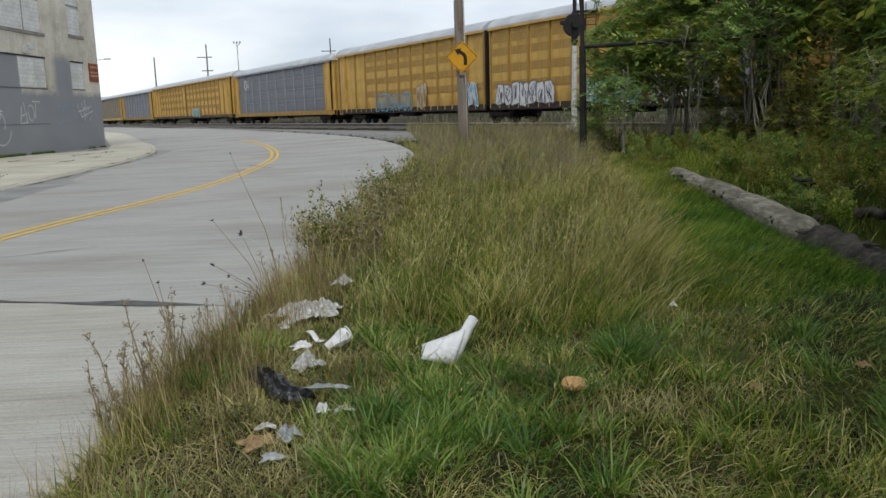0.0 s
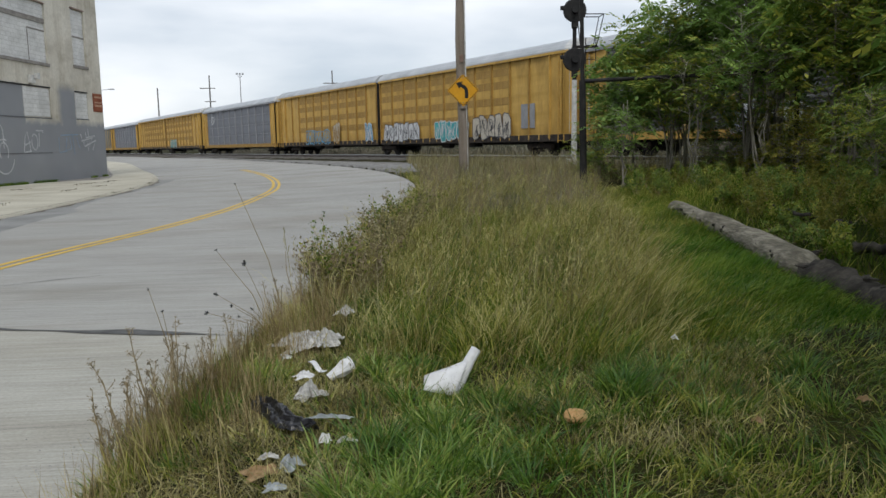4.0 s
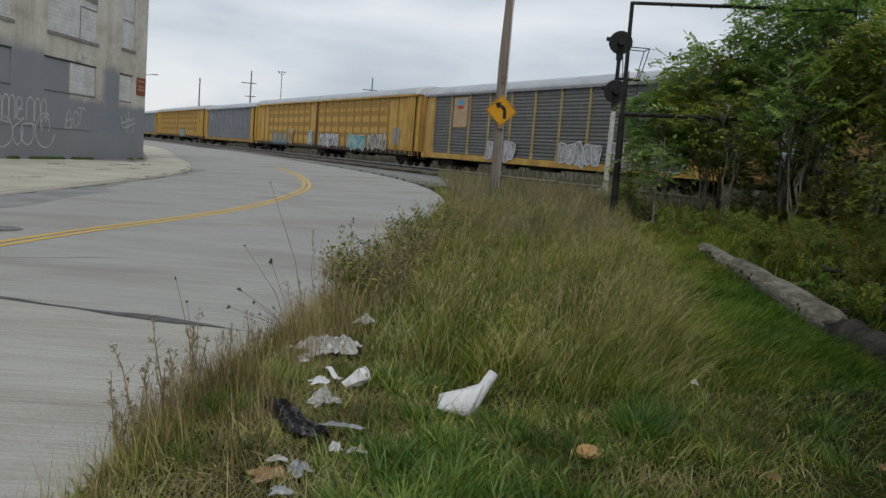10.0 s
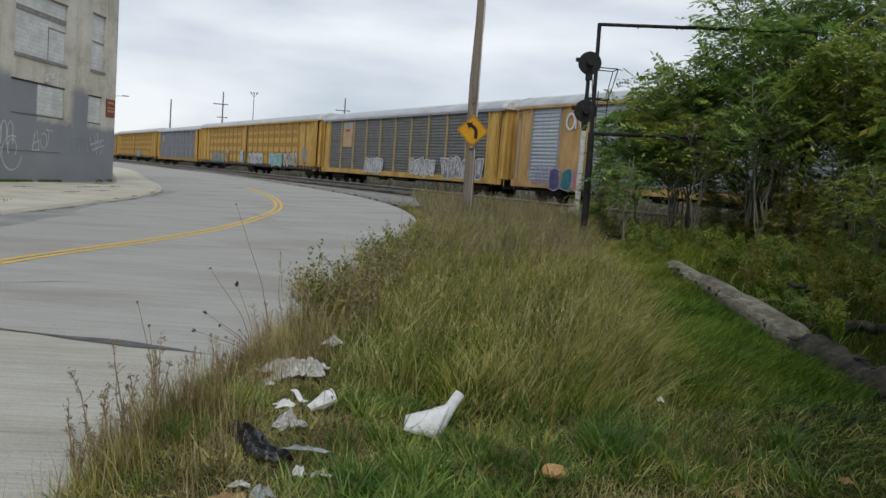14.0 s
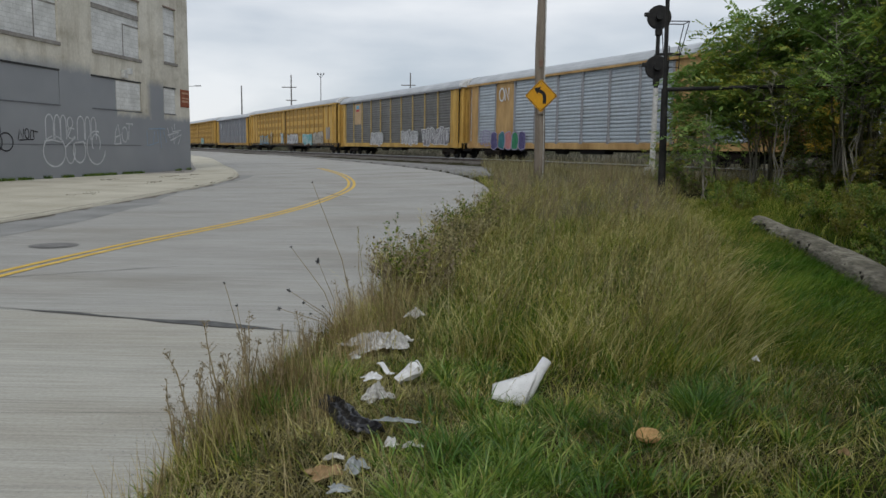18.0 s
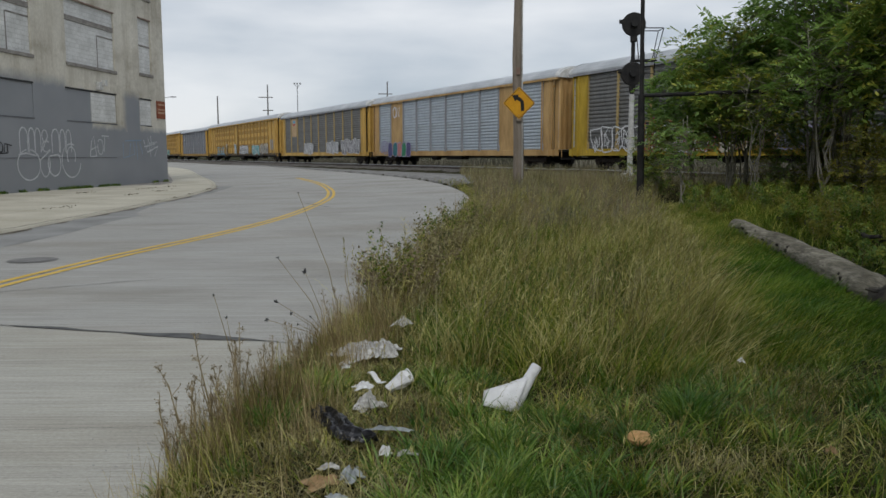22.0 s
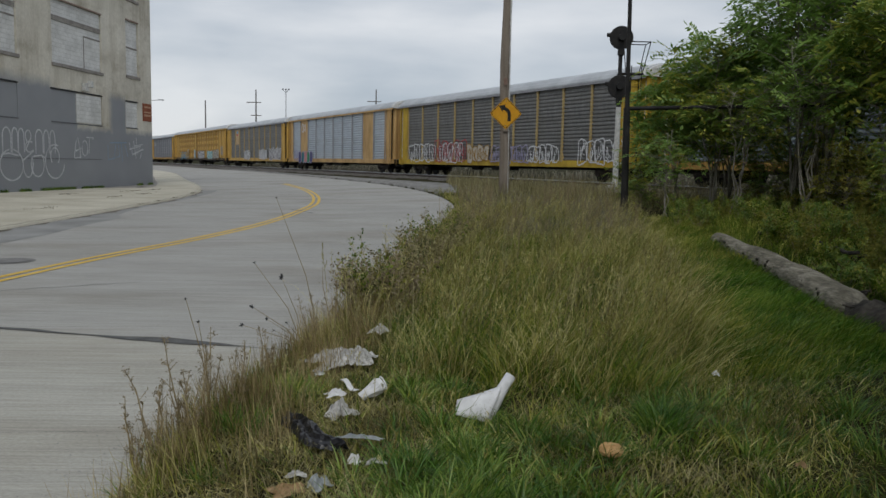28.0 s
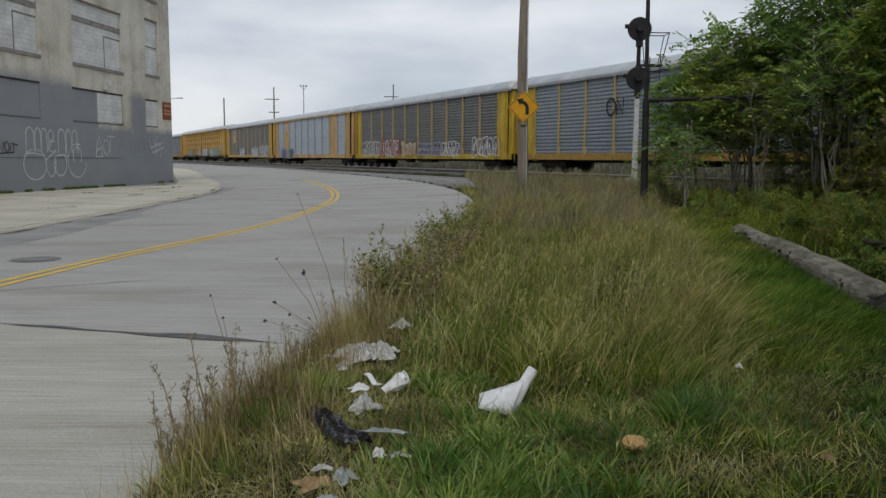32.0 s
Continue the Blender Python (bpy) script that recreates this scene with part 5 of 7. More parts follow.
# ---- fallen log ----
def build_log():
    pts = [(5.5, 14.3), (5.36, 13.2), (5.12, 11.1), (4.93, 10.0), (4.8, 9.3), (4.64, 8.35), (4.54, 7.8)]
    lg = thing("fallen_log", pose(0, 0, 0), "long grey barkless log lying at the edge of the grass", "log")
    fine = spline(pts, 60)
    bm = bmesh.new()
    rr = np.linspace(0.15, 0.2, 60) * np.clip((60.6 - np.arange(60)) / 5, 0.45, 1)
    tube(bm, [(p[0], p[1], float(land(*p)) + 0.12 + 0.012 * math.sin(i * 0.33)) for i, p in enumerate(fine)], [r + 0.003 * math.sin(i * 0.7) for i, r in enumerate(rr)], 20, 0.012)
    part("trunk", bm, M_LOG, lg, smooth=True)
    for k in range(22):
        bm = bmesh.new()
        i = random.randint(4, 57)
        p, a = fine[i], random.uniform(2.4, 4.4)
        c = Vector((p[0] + math.cos(a) * 0.175, p[1], float(land(*p)) + 0.15 + abs(math.sin(a)) * 0.08))
        rod(bm, c, c + Vector((math.cos(a) * 0.03, 0, 0.02)), random.uniform(0.015, 0.035), 0.012, 6)
        part("knot", bm, M_LOGDARK, lg)
    l2 = thing("rotten_log", pose(0, 0, 0), "dark rotten log end lying in long grass", "log")
    fine = spline([(4.66, 8.4), (4.58, 7.95), (4.5, 7.2), (4.41, 6.4), (4.4, 6.0), (4.36, 5.2), (4.28, 3.8)], 50)
    bm = bmesh.new()
    tube(bm, [(p[0], p[1], float(land(*p)) + 0.08 + 0.03 * math.sin(i * 0.9) * math.sin(i * 0.37)) for i, p in enumerate(fine)], [(0.185 - 0.0008 * i + 0.022 * math.sin(i * 1.3) * math.sin(i * 0.5)) * min(1.0, 0.62 + 0.09 * i) for i in range(50)], 16, 0.15)
    part("trunk", bm, M_LOGDARK, l2, smooth=True)
    rnd = random.Random(3)
    for k in range(26):
        p = fine[rnd.randint(0, 48)]
        c = Vector((p[0] + rnd.uniform(-0.14, 0.14), p[1], float(land(*p)) + rnd.uniform(0.1, 0.24)))
        bm = bmesh.new()
        rod(bm, c, c + Vector((rnd.uniform(-0.08, 0.08), rnd.uniform(-0.3, 0.3), rnd.uniform(-0.02, 0.08))), 0.03, 0.008, 5)
        part("splinter", bm, M_LOGDARK, l2)
    for (x0, y0, x1, y1, r) in ((6.7, 15.3, 6.0, 10.6, 0.06), (5.72, 9.2, 5.42, 7.3, 0.09), (6.5, 12.4, 6.0, 9.6, 0.05)):
        br = thing("fallen_branch", pose(0, 0, 0), "dark dead branch lying among weeds", "branch", "dead branches")
        bm = bmesh.new()
        fine = spline([(x0, y0), ((x0 + x1) / 2 + 0.15, (y0 + y1) / 2), (x1, y1)], 20)
        tube(bm, [(p[0] + 0.03 * math.sin(i * 2.1), p[1], float(land(*p)) + 0.13 + 0.012 * i + 0.02 * math.sin(i * 1.7)) for i, p in enumerate(fine)], [r * (0.8 - i * 0.02) for i in range(20)], 7, 0.2)
        part("limb", bm, M_LOGDARK, br, smooth=True)


build_log()


# ---- grass ----
M_DEAD = leaf_mat("grey_dead_weeds", (0.08, 0.076, 0.056), (0.165, 0.155, 0.115), (0.33, 0.31, 0.24))
M_DULLWEED = leaf_mat("dull_weed_leaves", (0.065, 0.075, 0.03), (0.14, 0.14, 0.06), (0.28, 0.26, 0.13))
M_RUSSET = leaf_mat("russet_stems", (0.13, 0.10, 0.045), (0.29, 0.22, 0.105), (0.52, 0.43, 0.24))
RNG = np.random.RandomState(7)
TALL = [(-1.0, 8.2), (-0.1, 6.6), (0.5, 5.9), (1.6, 5.9), (2.3, 6.8), (2.9, 8.6), (3.6, 11.4), (4.5, 15.5), (5.2, 19.5), (5.8, 24), (3.0, 28), (1.3, 26), (1.15, 22), (0.55, 16.5), (-0.25, 11.2)]
VERGE = [tuple(p) for p in EDGE_R[::6] if -2 < p[1] < 60] + [(24, 40), (30, 0), (0, -3)]


def scatter(x0, x1, y0, y1, count, poly=None, hole=None):
    x, y = RNG.uniform(x0, x1, count), RNG.uniform(y0, y1, count)
    ok = inside(x, y, VERGE)
    if poly:
        ok &= inside(x, y, poly)
    if hole:
        ok &= ~inside(x, y, hole)
    return x[ok], y[ok]


def blades(name, x, y, height, width, lean, way, material, label, spread=1.2, segs=3, category="grass", lift=0.0, start=0.35):
    """Many bent, tapering blades. way: the direction in which they lean, in radians; spread: how far they stray from it."""
    n = len(x)
    h = height * RNG.uniform(0.55, 1.25, n) if np.isscalar(height) else height
    w = width * RNG.uniform(0.6, 1.4, n)
    a = way + RNG.normal(0, spread, n)
    le = np.clip(lean * RNG.uniform(0.55, 1.5, n), 0, 1.5)
    face = RNG.uniform(0, math.tau, n)
    fx, fy = np.cos(face), np.sin(face)
    z0 = land(x, y) + 0.015 + lift
    vs = []
    px, py, pz = x.copy(), y.copy(), z0.copy()
    for k in range(segs + 1):
        t = k / segs
        ww = w * (1 - t) ** 0.7 * 0.5 if k < segs else w * 0.04
        vs.append(np.stack([px - fx * ww, py - fy * ww, pz], -1))
        vs.append(np.stack([px + fx * ww, py + fy * ww, pz], -1))
        bend = le * (start + (1.45 - start) * t)
        step = h / segs
        px, py, pz = px + np.cos(a) * np.sin(bend) * step, py + np.sin(a) * np.sin(bend) * step, pz + np.cos(bend) * step
        pz = np.maximum(pz, z0 + 0.01)
    v = np.stack(vs, 1).reshape(-1, 3)
    k2 = 2 * (segs + 1)
    base = (np.arange(n) * k2)[:, None]
    f = np.concatenate([base + np.array([[2 * k, 2 * k + 1, 2 * k + 3, 2 * k + 2]]) for k in range(segs)], 1).reshape(-1, 4)
    ob = from_arrays(name, v, f, material)
    return tagged(ob, label, category, kind="stuff")


def patchy(x, y, size, seed):
    """Smooth random values from 0 to 1 in patches of that size."""
    g = np.random.RandomState(seed).uniform(0, 1, (64, 64))
    u, v = np.asarray(x) / size + 20.3, np.asarray(y) / size + 11.7
    i, j = np.floor(u).astype(int), np.floor(v).astype(int)
    a, b = u - i, v - j
    a, b = a * a * (3 - 2 * a), b * b * (3 - 2 * b)
    i, j = i % 63, j % 63
    return (g[i, j] * (1 - a) + g[i + 1, j] * a) * (1 - b) + (g[i, j + 1] * (1 - a) + g[i + 1, j + 1] * a) * b


def tufts(name, cx, cy, each, radius, height, width, lean, material, label, wind=None, spread=0.5, segs=4, category="grass"):
    """Clumps whose blades fan out from their middles; wind pulls them one way."""
    n = len(cx)
    size = RNG.uniform(0.5, 1.45, n)
    a = RNG.uniform(0, math.tau, n * each)
    r = np.sqrt(RNG.uniform(0, 1, n * each)) * radius * np.repeat(size, each)
    x, y = np.repeat(cx, each) + np.cos(a) * r, np.repeat(cy, each) + np.sin(a) * r
    ok = inside(x, y, VERGE)
    h = height * np.repeat(size, each) * RNG.uniform(0.5, 1.2, n * each)
    way = a
    if wind is not None:
        way = np.arctan2(np.sin(a) * 1.1 + math.sin(wind), np.cos(a) * 1.1 + math.cos(wind))
    return blades(name, x[ok], y[ok], h[ok], width, lean, way[ok], material, label, spread, segs, category)


def flowering_stalks(name, x, y, height, material, label, lean=0.3, bits=12, way=-0.5, spread=1.1):
    """Thin stalks, each with a loose feathery head of short side bristles."""
    n = len(x)
    h, a, le = height * RNG.uniform(0.6, 1.2, n), way + RNG.normal(0, spread, n), lean * RNG.uniform(0.1, 1.6, n)
    z0 = land(x, y)
    face = RNG.uniform(0, math.tau, n)

    def at(t):
        off = h * le * t ** 2
        return np.stack([x + np.cos(a) * off, y + np.sin(a) * off, z0 + h * t * (1 - 0.15 * le * t)], -1)
    vs, fs, base = [], [], 0
    side_ = np.stack([np.cos(face), np.sin(face), face * 0], -1) * 0.0021
    for t0, t1 in ((0, 0.5), (0.5, 1)):
        p, q = at(t0), at(t1)
        vs.append(np.stack([p - side_, p + side_, q + side_ * 0.7, q - side_ * 0.7], 1).reshape(-1, 3))
    for k in range(bits):
        p = at(0.70 + 0.30 * k / bits)
        d = RNG.normal(0, 1, (n, 3)) * 0.55 + np.array([0, 0, 1.0])
        d = d / np.linalg.norm(d, axis=1)[:, None] * (h * RNG.uniform(0.05, 0.13, n) * (1.1 - 0.6 * k / bits))[:, None]
        w = np.cross(d, RNG.normal(0, 1, (n, 3)))
        w = w / np.linalg.norm(w, axis=1)[:, None] * 0.0032
        vs.append(np.stack([p, p + d * 0.5 + w, p + d, p + d * 0.5 - w], 1).reshape(-1, 3))
    v = np.concatenate(vs)
    f = np.arange(len(v)).reshape(-1, 4)
    return tagged(from_arrays(name, v, f, material), label, "grass", kind="stuff")


def build_grass():
    near = [(-1.9, 1.6), (-1.5, 3.6), (-1.25, 5.8), (-0.75, 8.8), (1.0, 7.2), (3.0, 8.5), (4.6, 8.5), (4.6, 5), (4, 1.6)]

    def pick(x, y, p):
        k = RNG.uniform(0, 1, len(x)) < p
        return x[k], y[k]
    # foreground turf: base blades darkened for shade between tufts, dead thatch in patches, broad tufts
    def shade(x, y):
        """1 in the open, 0 in the deep green under the trees, where fewer pale blades also imitate shade."""
        return np.clip(1.0 - (x - 1.75 - 0.12 * y) / 1.0, 0, 1)

    def bare(x, y):
        return np.clip(np.exp(-(((x + 0.62) / 0.48) ** 2 + ((y - 3.75) / 0.9) ** 2)) * 1.7 + 0.6 * np.exp(-(((x + 0.3) / 0.28) ** 2 + ((y - 4.75) / 0.5) ** 2)) + 0.75 * np.exp(-(((x - 1.25) / 0.5) ** 2 + ((y - 3.82) / 0.2) ** 2)) + 1.6 * np.exp(-(((x + 0.53) / 0.27) ** 2 + ((y - 4.18) / 0.3) ** 2)) + 1.2 * np.exp(-(((x + 0.4) / 0.26) ** 2 + ((y - 4.85) / 0.25) ** 2)) + 0.9 * np.exp(-(((x + 0.57) / 0.27) ** 2 + ((y - 5.6) / 0.2) ** 2)), 0, 1)
    x, y = scatter(-2, 5, 1.8, 9, 90000, near)
    x, y = pick(x, y, (0.45 + 0.65 * patchy(x, y, 0.5, 3)) * (1 - 0.9 * bare(x, y)) * np.clip((x - EDGE_NEAR(y) - 0.1) / 0.5, 0.1, 1))
    k = RNG.uniform(0, 1, len(x)) < 0.25
    blades("green_turf", x[k], y[k] + 0.01, 0.095, 0.0075, 1.15, -0.6, M_GRASS, "short green turf in the foreground", 2.2)
    blades("short_grass", x, y, 0.065, 0.007, 1.1, -0.4, M_DULL, "dull green short grass in the foreground", 2.2)
    # long blades lying over in swirls
    x, y = scatter(-1.6, 4.4, 2.0, 8.5, 46000, near)
    x, y = pick(x, y, (0.15 + 0.85 * patchy(x, y, 0.4, 15)) * (1 - 0.5 * bare(x, y)))
    way = 7.0 * patchy(x, y, 0.9, 35) - 2.2
    u, sh = RNG.uniform(0, 1, len(x)), shade(x, y)
    for name, material, pick_, label in (("lying_green_grass", M_GRASS, u > 0.40 + 0.45 * sh, "long green grass lying over in swirls"), ("lying_olive_grass", M_OLIVE, (u <= 0.40 + 0.45 * sh) & (u > 0.40 * sh), "long fading grass lying over in swirls"), ("lying_straw", M_STRAW, u <= 0.40 * sh, "long dead straw lying over the turf")):
        blades(name, x[pick_], y[pick_], 0.135, 0.0062, 1.2, way[pick_], material, label, 0.6, 3, lift=RNG.uniform(0.0, 0.07, pick_.sum()), start=0.9)
    x, y = scatter(-2, 5, 1.8, 9, 40000, near)
    x, y = pick(x, y, np.clip(patchy(x, y, 0.55, 5) * 1.5 - 0.35, 0.05, 1) * shade(x, y) * (1 - 0.8 * bare(x, y)))
    blades("fading_grass", x, y, 0.11, 0.006, 1.15, -0.3, M_OLIVE, "fading olive grass among the green", 2.0)
    x, y = scatter(-2, 3.6, 1.8, 8, 110000, near)
    dead = np.clip(patchy(x, y, 0.45, 8) * 2.2 - 0.95, 0, 1) * 0.6 * shade(x, y) + 0.08 * shade(x, y) + bare(x, y) + 0.3 * (x < EDGE_NEAR(y) + 0.55) + 0.1 * np.clip((0.1 - x) / 0.5, 0, 1)
    x, y = pick(x, y, np.clip(dead, 0.03, 0.9))
    k = RNG.uniform(0, 1, len(x)) < 0.45
    blades("dead_thatch", x[k], y[k], 0.14, 0.0055, 1.42, 0.0, M_STRAW, "flattened straw-coloured dead grass", 2.5)
    blades("brown_thatch", x[~k], y[~k], 0.15, 0.006, 1.38, 0.0, M_DRY, "flattened grey-brown dead grass", 2.5)
    # broad-bladed tufts stand in groups
    groups = [(-0.98, 4.4, 0.13, 9), (-0.22, 3.66, 0.22, 26), (0.3, 4.15, 0.24, 20), (-0.85, 5.0, 0.25, 8), (0.72, 4.5, 0.25, 9), (-1.05, 3.7, 0.15, 7), (1.3, 4.42, 0.2, 9), (0.9, 3.3, 0.3, 10),
              (1.8, 4.5, 0.3, 6), (0.1, 3.15, 0.25, 15), (-0.75, 3.05, 0.25, 8), (0.2, 5.1, 0.3, 6), (1.6, 5.0, 0.3, 8), (-0.5, 5.4, 0.3, 9), (-0.85, 6.2, 0.3, 6), (0.55, 3.75, 0.2, 8)]
    cx = np.concatenate([RNG.normal(g[0], g[2], g[3]) for g in groups])
    cy = np.concatenate([RNG.normal(g[1], g[2], g[3]) for g in groups])
    cx, cy = pick(cx, cy, 1 - 0.85 * bare(cx, cy))
    ox, oy = scatter(-1.5, 4.2, 2.2, 7.6, 110, near)
    ox, oy = pick(ox, oy, (1 - bare(ox, oy)) * (0.1 + 0.9 * shade(ox, oy)))
    tufts("bright_tufts", np.r_[cx, ox], np.r_[cy, oy], 66, 0.07, 0.185, 0.0105, 1.0, M_TUFT, "bright green tufts of broad-bladed grass", spread=0.45)
    cx, cy = scatter(-1.5, 4.2, 2.2, 7.6, 230, near)
    cx, cy = pick(cx, cy, (1 - bare(cx, cy)) * (0.25 + 0.4 * shade(cx, cy)))
    tufts("deep_green_tufts", cx, cy, 44, 0.07, 0.14, 0.0085, 1.1, M_GRASS, "green tufts of broad-bladed grass", spread=0.5)
    cx, cy = scatter(-1.5, 4.2, 2.2, 7.6, 330, near)
    cx, cy = pick(cx, cy, shade(cx, cy) * (1 - bare(cx, cy)))
    tufts("pale_tufts", cx, cy, 40, 0.07, 0.125, 0.0075, 1.0, M_OLIVE, "pale tufts of fading grass", spread=0.6)
    cx, cy = scatter(-1.0, 4.0, 2.4, 7.0, 150, near)
    cx, cy = pick(cx, cy, shade(cx, cy) * (1 - bare(cx, cy)))
    tufts("long_arching_grass", cx, cy, 18, 0.12, 0.25, 0.006, 1.25, M_OLIVE, "long arching blades of pale grass", spread=0.9)
    x, y = scatter(-1.3, 2.2, 3.0, 6.4, 260, near)
    x, y = pick(x, y, shade(x, y) * np.clip(patchy(x, y, 0.5, 13) * 1.6 - 0.3, 0, 1))
    flowering_stalks("foreground_stalks", x, y, 0.36, M_STRAW, "thin brown seeding stalks in the foreground", 0.5, 8)
    # coarser turf round the standpoint
    x, y = scatter(-2, 14, -8, 2.2, 42000)
    blades("rough_turf", x, y, 0.16, 0.016, 0.95, 0, M_GRASS, "rough green turf beside the road", 2.5, 2)
    k = RNG.uniform(0, 1, len(x)) < 0.35
    blades("rough_fading_turf", x[k] + 0.03, y[k], 0.2, 0.014, 1.1, 0, M_OLIVE, "fading rough turf beside the road", 2.5, 2)
    # upright dry stems by the road
    x, y = scatter(-1.9, 0.2, 2.4, 9, 44000)
    d = x - EDGE_NEAR(y)
    x, y = pick(x, y, np.clip(1.2 - np.abs(d - 0.26) / 0.4, 0, 1) * np.clip(patchy(x, y, 0.3, 51) * 2.2 - 0.5, 0, 1) * np.clip((y - 3.0) / 1.2, 0.15, 1))
    blades("dry_stem_fringe", x, y, 0.30, 0.005, 0.28, 2.6, M_RUSSET, "upright reddish-brown dry stems along the road", 1.4, 3)
    # rank tall grass, in untidy clumps, with dead stalks over it
    cx, cy = scatter(-1.4, 5.6, 4.9, 27, 1700, TALL_WIDE)
    cx, cy = pick(cx, cy, np.clip(1.3 - cy / 30, 0.5, 1))
    g = patchy(cx, cy, 1.0, 21)
    a = g > 0.40
    tufts("tall_green_grass", cx[a], cy[a], 44, 0.15, 0.40, 0.0095, 0.85, M_OLIVE, "tall fading green grass in untidy clumps", spread=1.0)
    b = g < 0.66
    tufts("tall_dry_grass", cx[b] + 0.1, cy[b] + 0.06, 22, 0.18, 0.50, 0.006, 0.8, M_STRAW, "tall straw-coloured dry grass in untidy clumps", wind=-0.3, spread=1.0)
    cx, cy = scatter(-1.2, 5.2, 5.2, 15, 820, TALL_WIDE)
    cx, cy = pick(cx, cy, np.clip(patchy(cx, cy, 0.9, 23) * 1.8 - 0.3, 0.05, 1))
    tufts("tall_fresh_grass", cx, cy, 40, 0.14, 0.31, 0.009, 0.9, M_GRASS, "fresh green grass among the dry stalks", spread=0.8)
    cx, cy = scatter(-1.2, 5.2, 5.4, 22, 420, TALL_WIDE)
    tufts("bent_straw", cx, cy, 26, 0.22, 0.55, 0.005, 1.2, M_STRAW, "bent-over straw stalks in the tall grass", spread=1.4)
    x, y = scatter(-1.4, 5.6, 5, 20, 3600, TALL_WIDE)
    x, y = pick(x, y, np.clip(patchy(x, y, 0.8, 25) * 1.5 - 0.15, 0.1, 1))
    flowering_stalks("grass_stalks", x, y, 0.72, M_STRAW, "thin pale flowering grass stalks", 0.45)
    x, y = scatter(-1.4, 5.6, 5, 20, 4800, TALL_WIDE)
    x, y = pick(x, y, np.clip(patchy(x, y, 0.7, 27) * 1.5 - 0.15, 0.1, 1))
    flowering_stalks("brown_stalks", x, y, 0.60, M_DRY, "thin brown seeding stalks in the tall grass", 0.4, 9)
    ey = RNG.uniform(5.0, 15, 1500)
    ex = np.interp(ey, [5.0, 5.4, 6.05, 6.86, 9.2, 12.2, 15.4], [1.6, 1.95, 2.2, 2.4, 3.05, 3.65, 4.2]) - np.abs(RNG.normal(0, 0.45, 1500)) + 0.1
    blades("fallen_straw", ex, ey, 0.75, 0.005, 0.85, -0.65, M_STRAW, "long straw stalks bent over the green strip", 0.4, 5, start=0.55)
    x, y = scatter(-1.5, 6, 15, 29, 20000, TALL)
    blades("dead_weed_stand", x, y, 0.46, 0.013, 0.7, 0.2, M_DEAD, "stand of grey-brown dead weeds", 2.2, 3, "weeds")
    # smooth lush strip by the log, fading to olive farther off
    lush = [(1.9, 5.4), (2.2, 6.7), (2.7, 8.6), (3.4, 11.4), (4.4, 15.5), (5.2, 19), (6.6, 19), (6.2, 15.6), (5.2, 12), (4.7, 9.5), (4.6, 7.5), (4.4, 6.2), (3.2, 5.7)]
    x, y = scatter(2, 7, 2.4, 19.5, 100000, lush)
    p = patchy(x, y, 0.7, 31)
    k = RNG.uniform(0, 1, len(x)) > np.clip((y - 10.0) / 4.5, 0, 0.9) + np.clip((2.55 + 0.13 * y - x) / 0.9, 0, 0.8)
    way = -1.2 + 1.6 * patchy(x, y, 0.9, 33)
    k &= (((x - 2.68) / 0.22) ** 2 + ((y - 6.3) / 0.16) ** 2 > 1) & (((x - 3.1) / 0.3) ** 2 + ((y - 8.2) / 0.14) ** 2 > 1)
    blades("lush_grass", x[k], y[k], (0.15 + 0.16 * p)[k], 0.0085, 1.35, way[k], M_LUSH, "lush green grass lying over in waves", 0.6)
    blades("fading_lush_grass", x[~k], y[~k], (0.2 + 0.16 * p)[~k], 0.008, 1.1, way[~k], M_OLIVE, "pale fading grass in the green strip", 0.9)
    x, y = scatter(3.5, 7, 12, 20, 4000, lush)
    blades("fallen_leaf_litter", x, y, 0.12, 0.03, 1.3, 0, M_LEAFO, "brown and yellow leaves in the grass", 2.5, 2, "leaf litter", 0.08)
    # beyond the log, and up to the track
    x, y = scatter(4.2, 17, 3, 25, 80000, None, TALL)
    keep = x > 4.9 + np.maximum(0, (y - 9.5)) * 0.22
    x, y = x[keep], y[keep]
    k = RNG.uniform(0, 1, len(x)) < np.clip((y - 10) / 7, 0.1, 0.85)
    blades("rough_grass", x[~k], y[~k], 0.24, 0.012, 1.0, 0, M_DULL, "rough green grass under the trees", 2)
    blades("yellowed_undergrowth", x[k], y[k], 0.36, 0.013, 0.9, 0, M_OLIVE, "yellowed undergrowth below the trees", 2, category="undergrowth")
    x, y = scatter(-14, 24, 24, 60, 70000)
    q = side(x, y)
    keep = (q < -4.8) & (x < 20) & (RNG.uniform(0, 1, len(x)) < np.clip(patchy(x, y, 1.5, 71) * 1.6 - 0.2, 0.05, 1) * np.clip((39 - y) / 5, 0.0, 1))
    x, y = x[keep], y[keep]
    k = RNG.uniform(0, 1, len(x)) < 0.3
    blades("embankment_grass", x[k], y[k], 0.20, 0.02, 0.6, 0, M_OLIVE, "short yellowing grass along the railway", 2, 2)
    blades("embankment_straw", x[~k], y[~k], 0.24, 0.016, 0.7, 0, M_DRY, "short dead grass along the railway", 2, 2)
    x, y = scatter(0.5, 24, 22, 52, 24000)
    q = side(x, y)
    keep = (q < -3.2) & (x > 1.5)
    blades("embankment_weeds", x[keep], y[keep], 0.7, 0.02, 0.45, 0, M_DRY, "grey-brown weeds along the railway", 2, 2, "weeds")
    # weeds on the far side of the track
    w = RNG.uniform(-60, 70, 15000)
    q = RNG.uniform(3.6, 9, 15000)
    x = TRACK.x + U.x * w + math.cos(radians(TURN)) * q
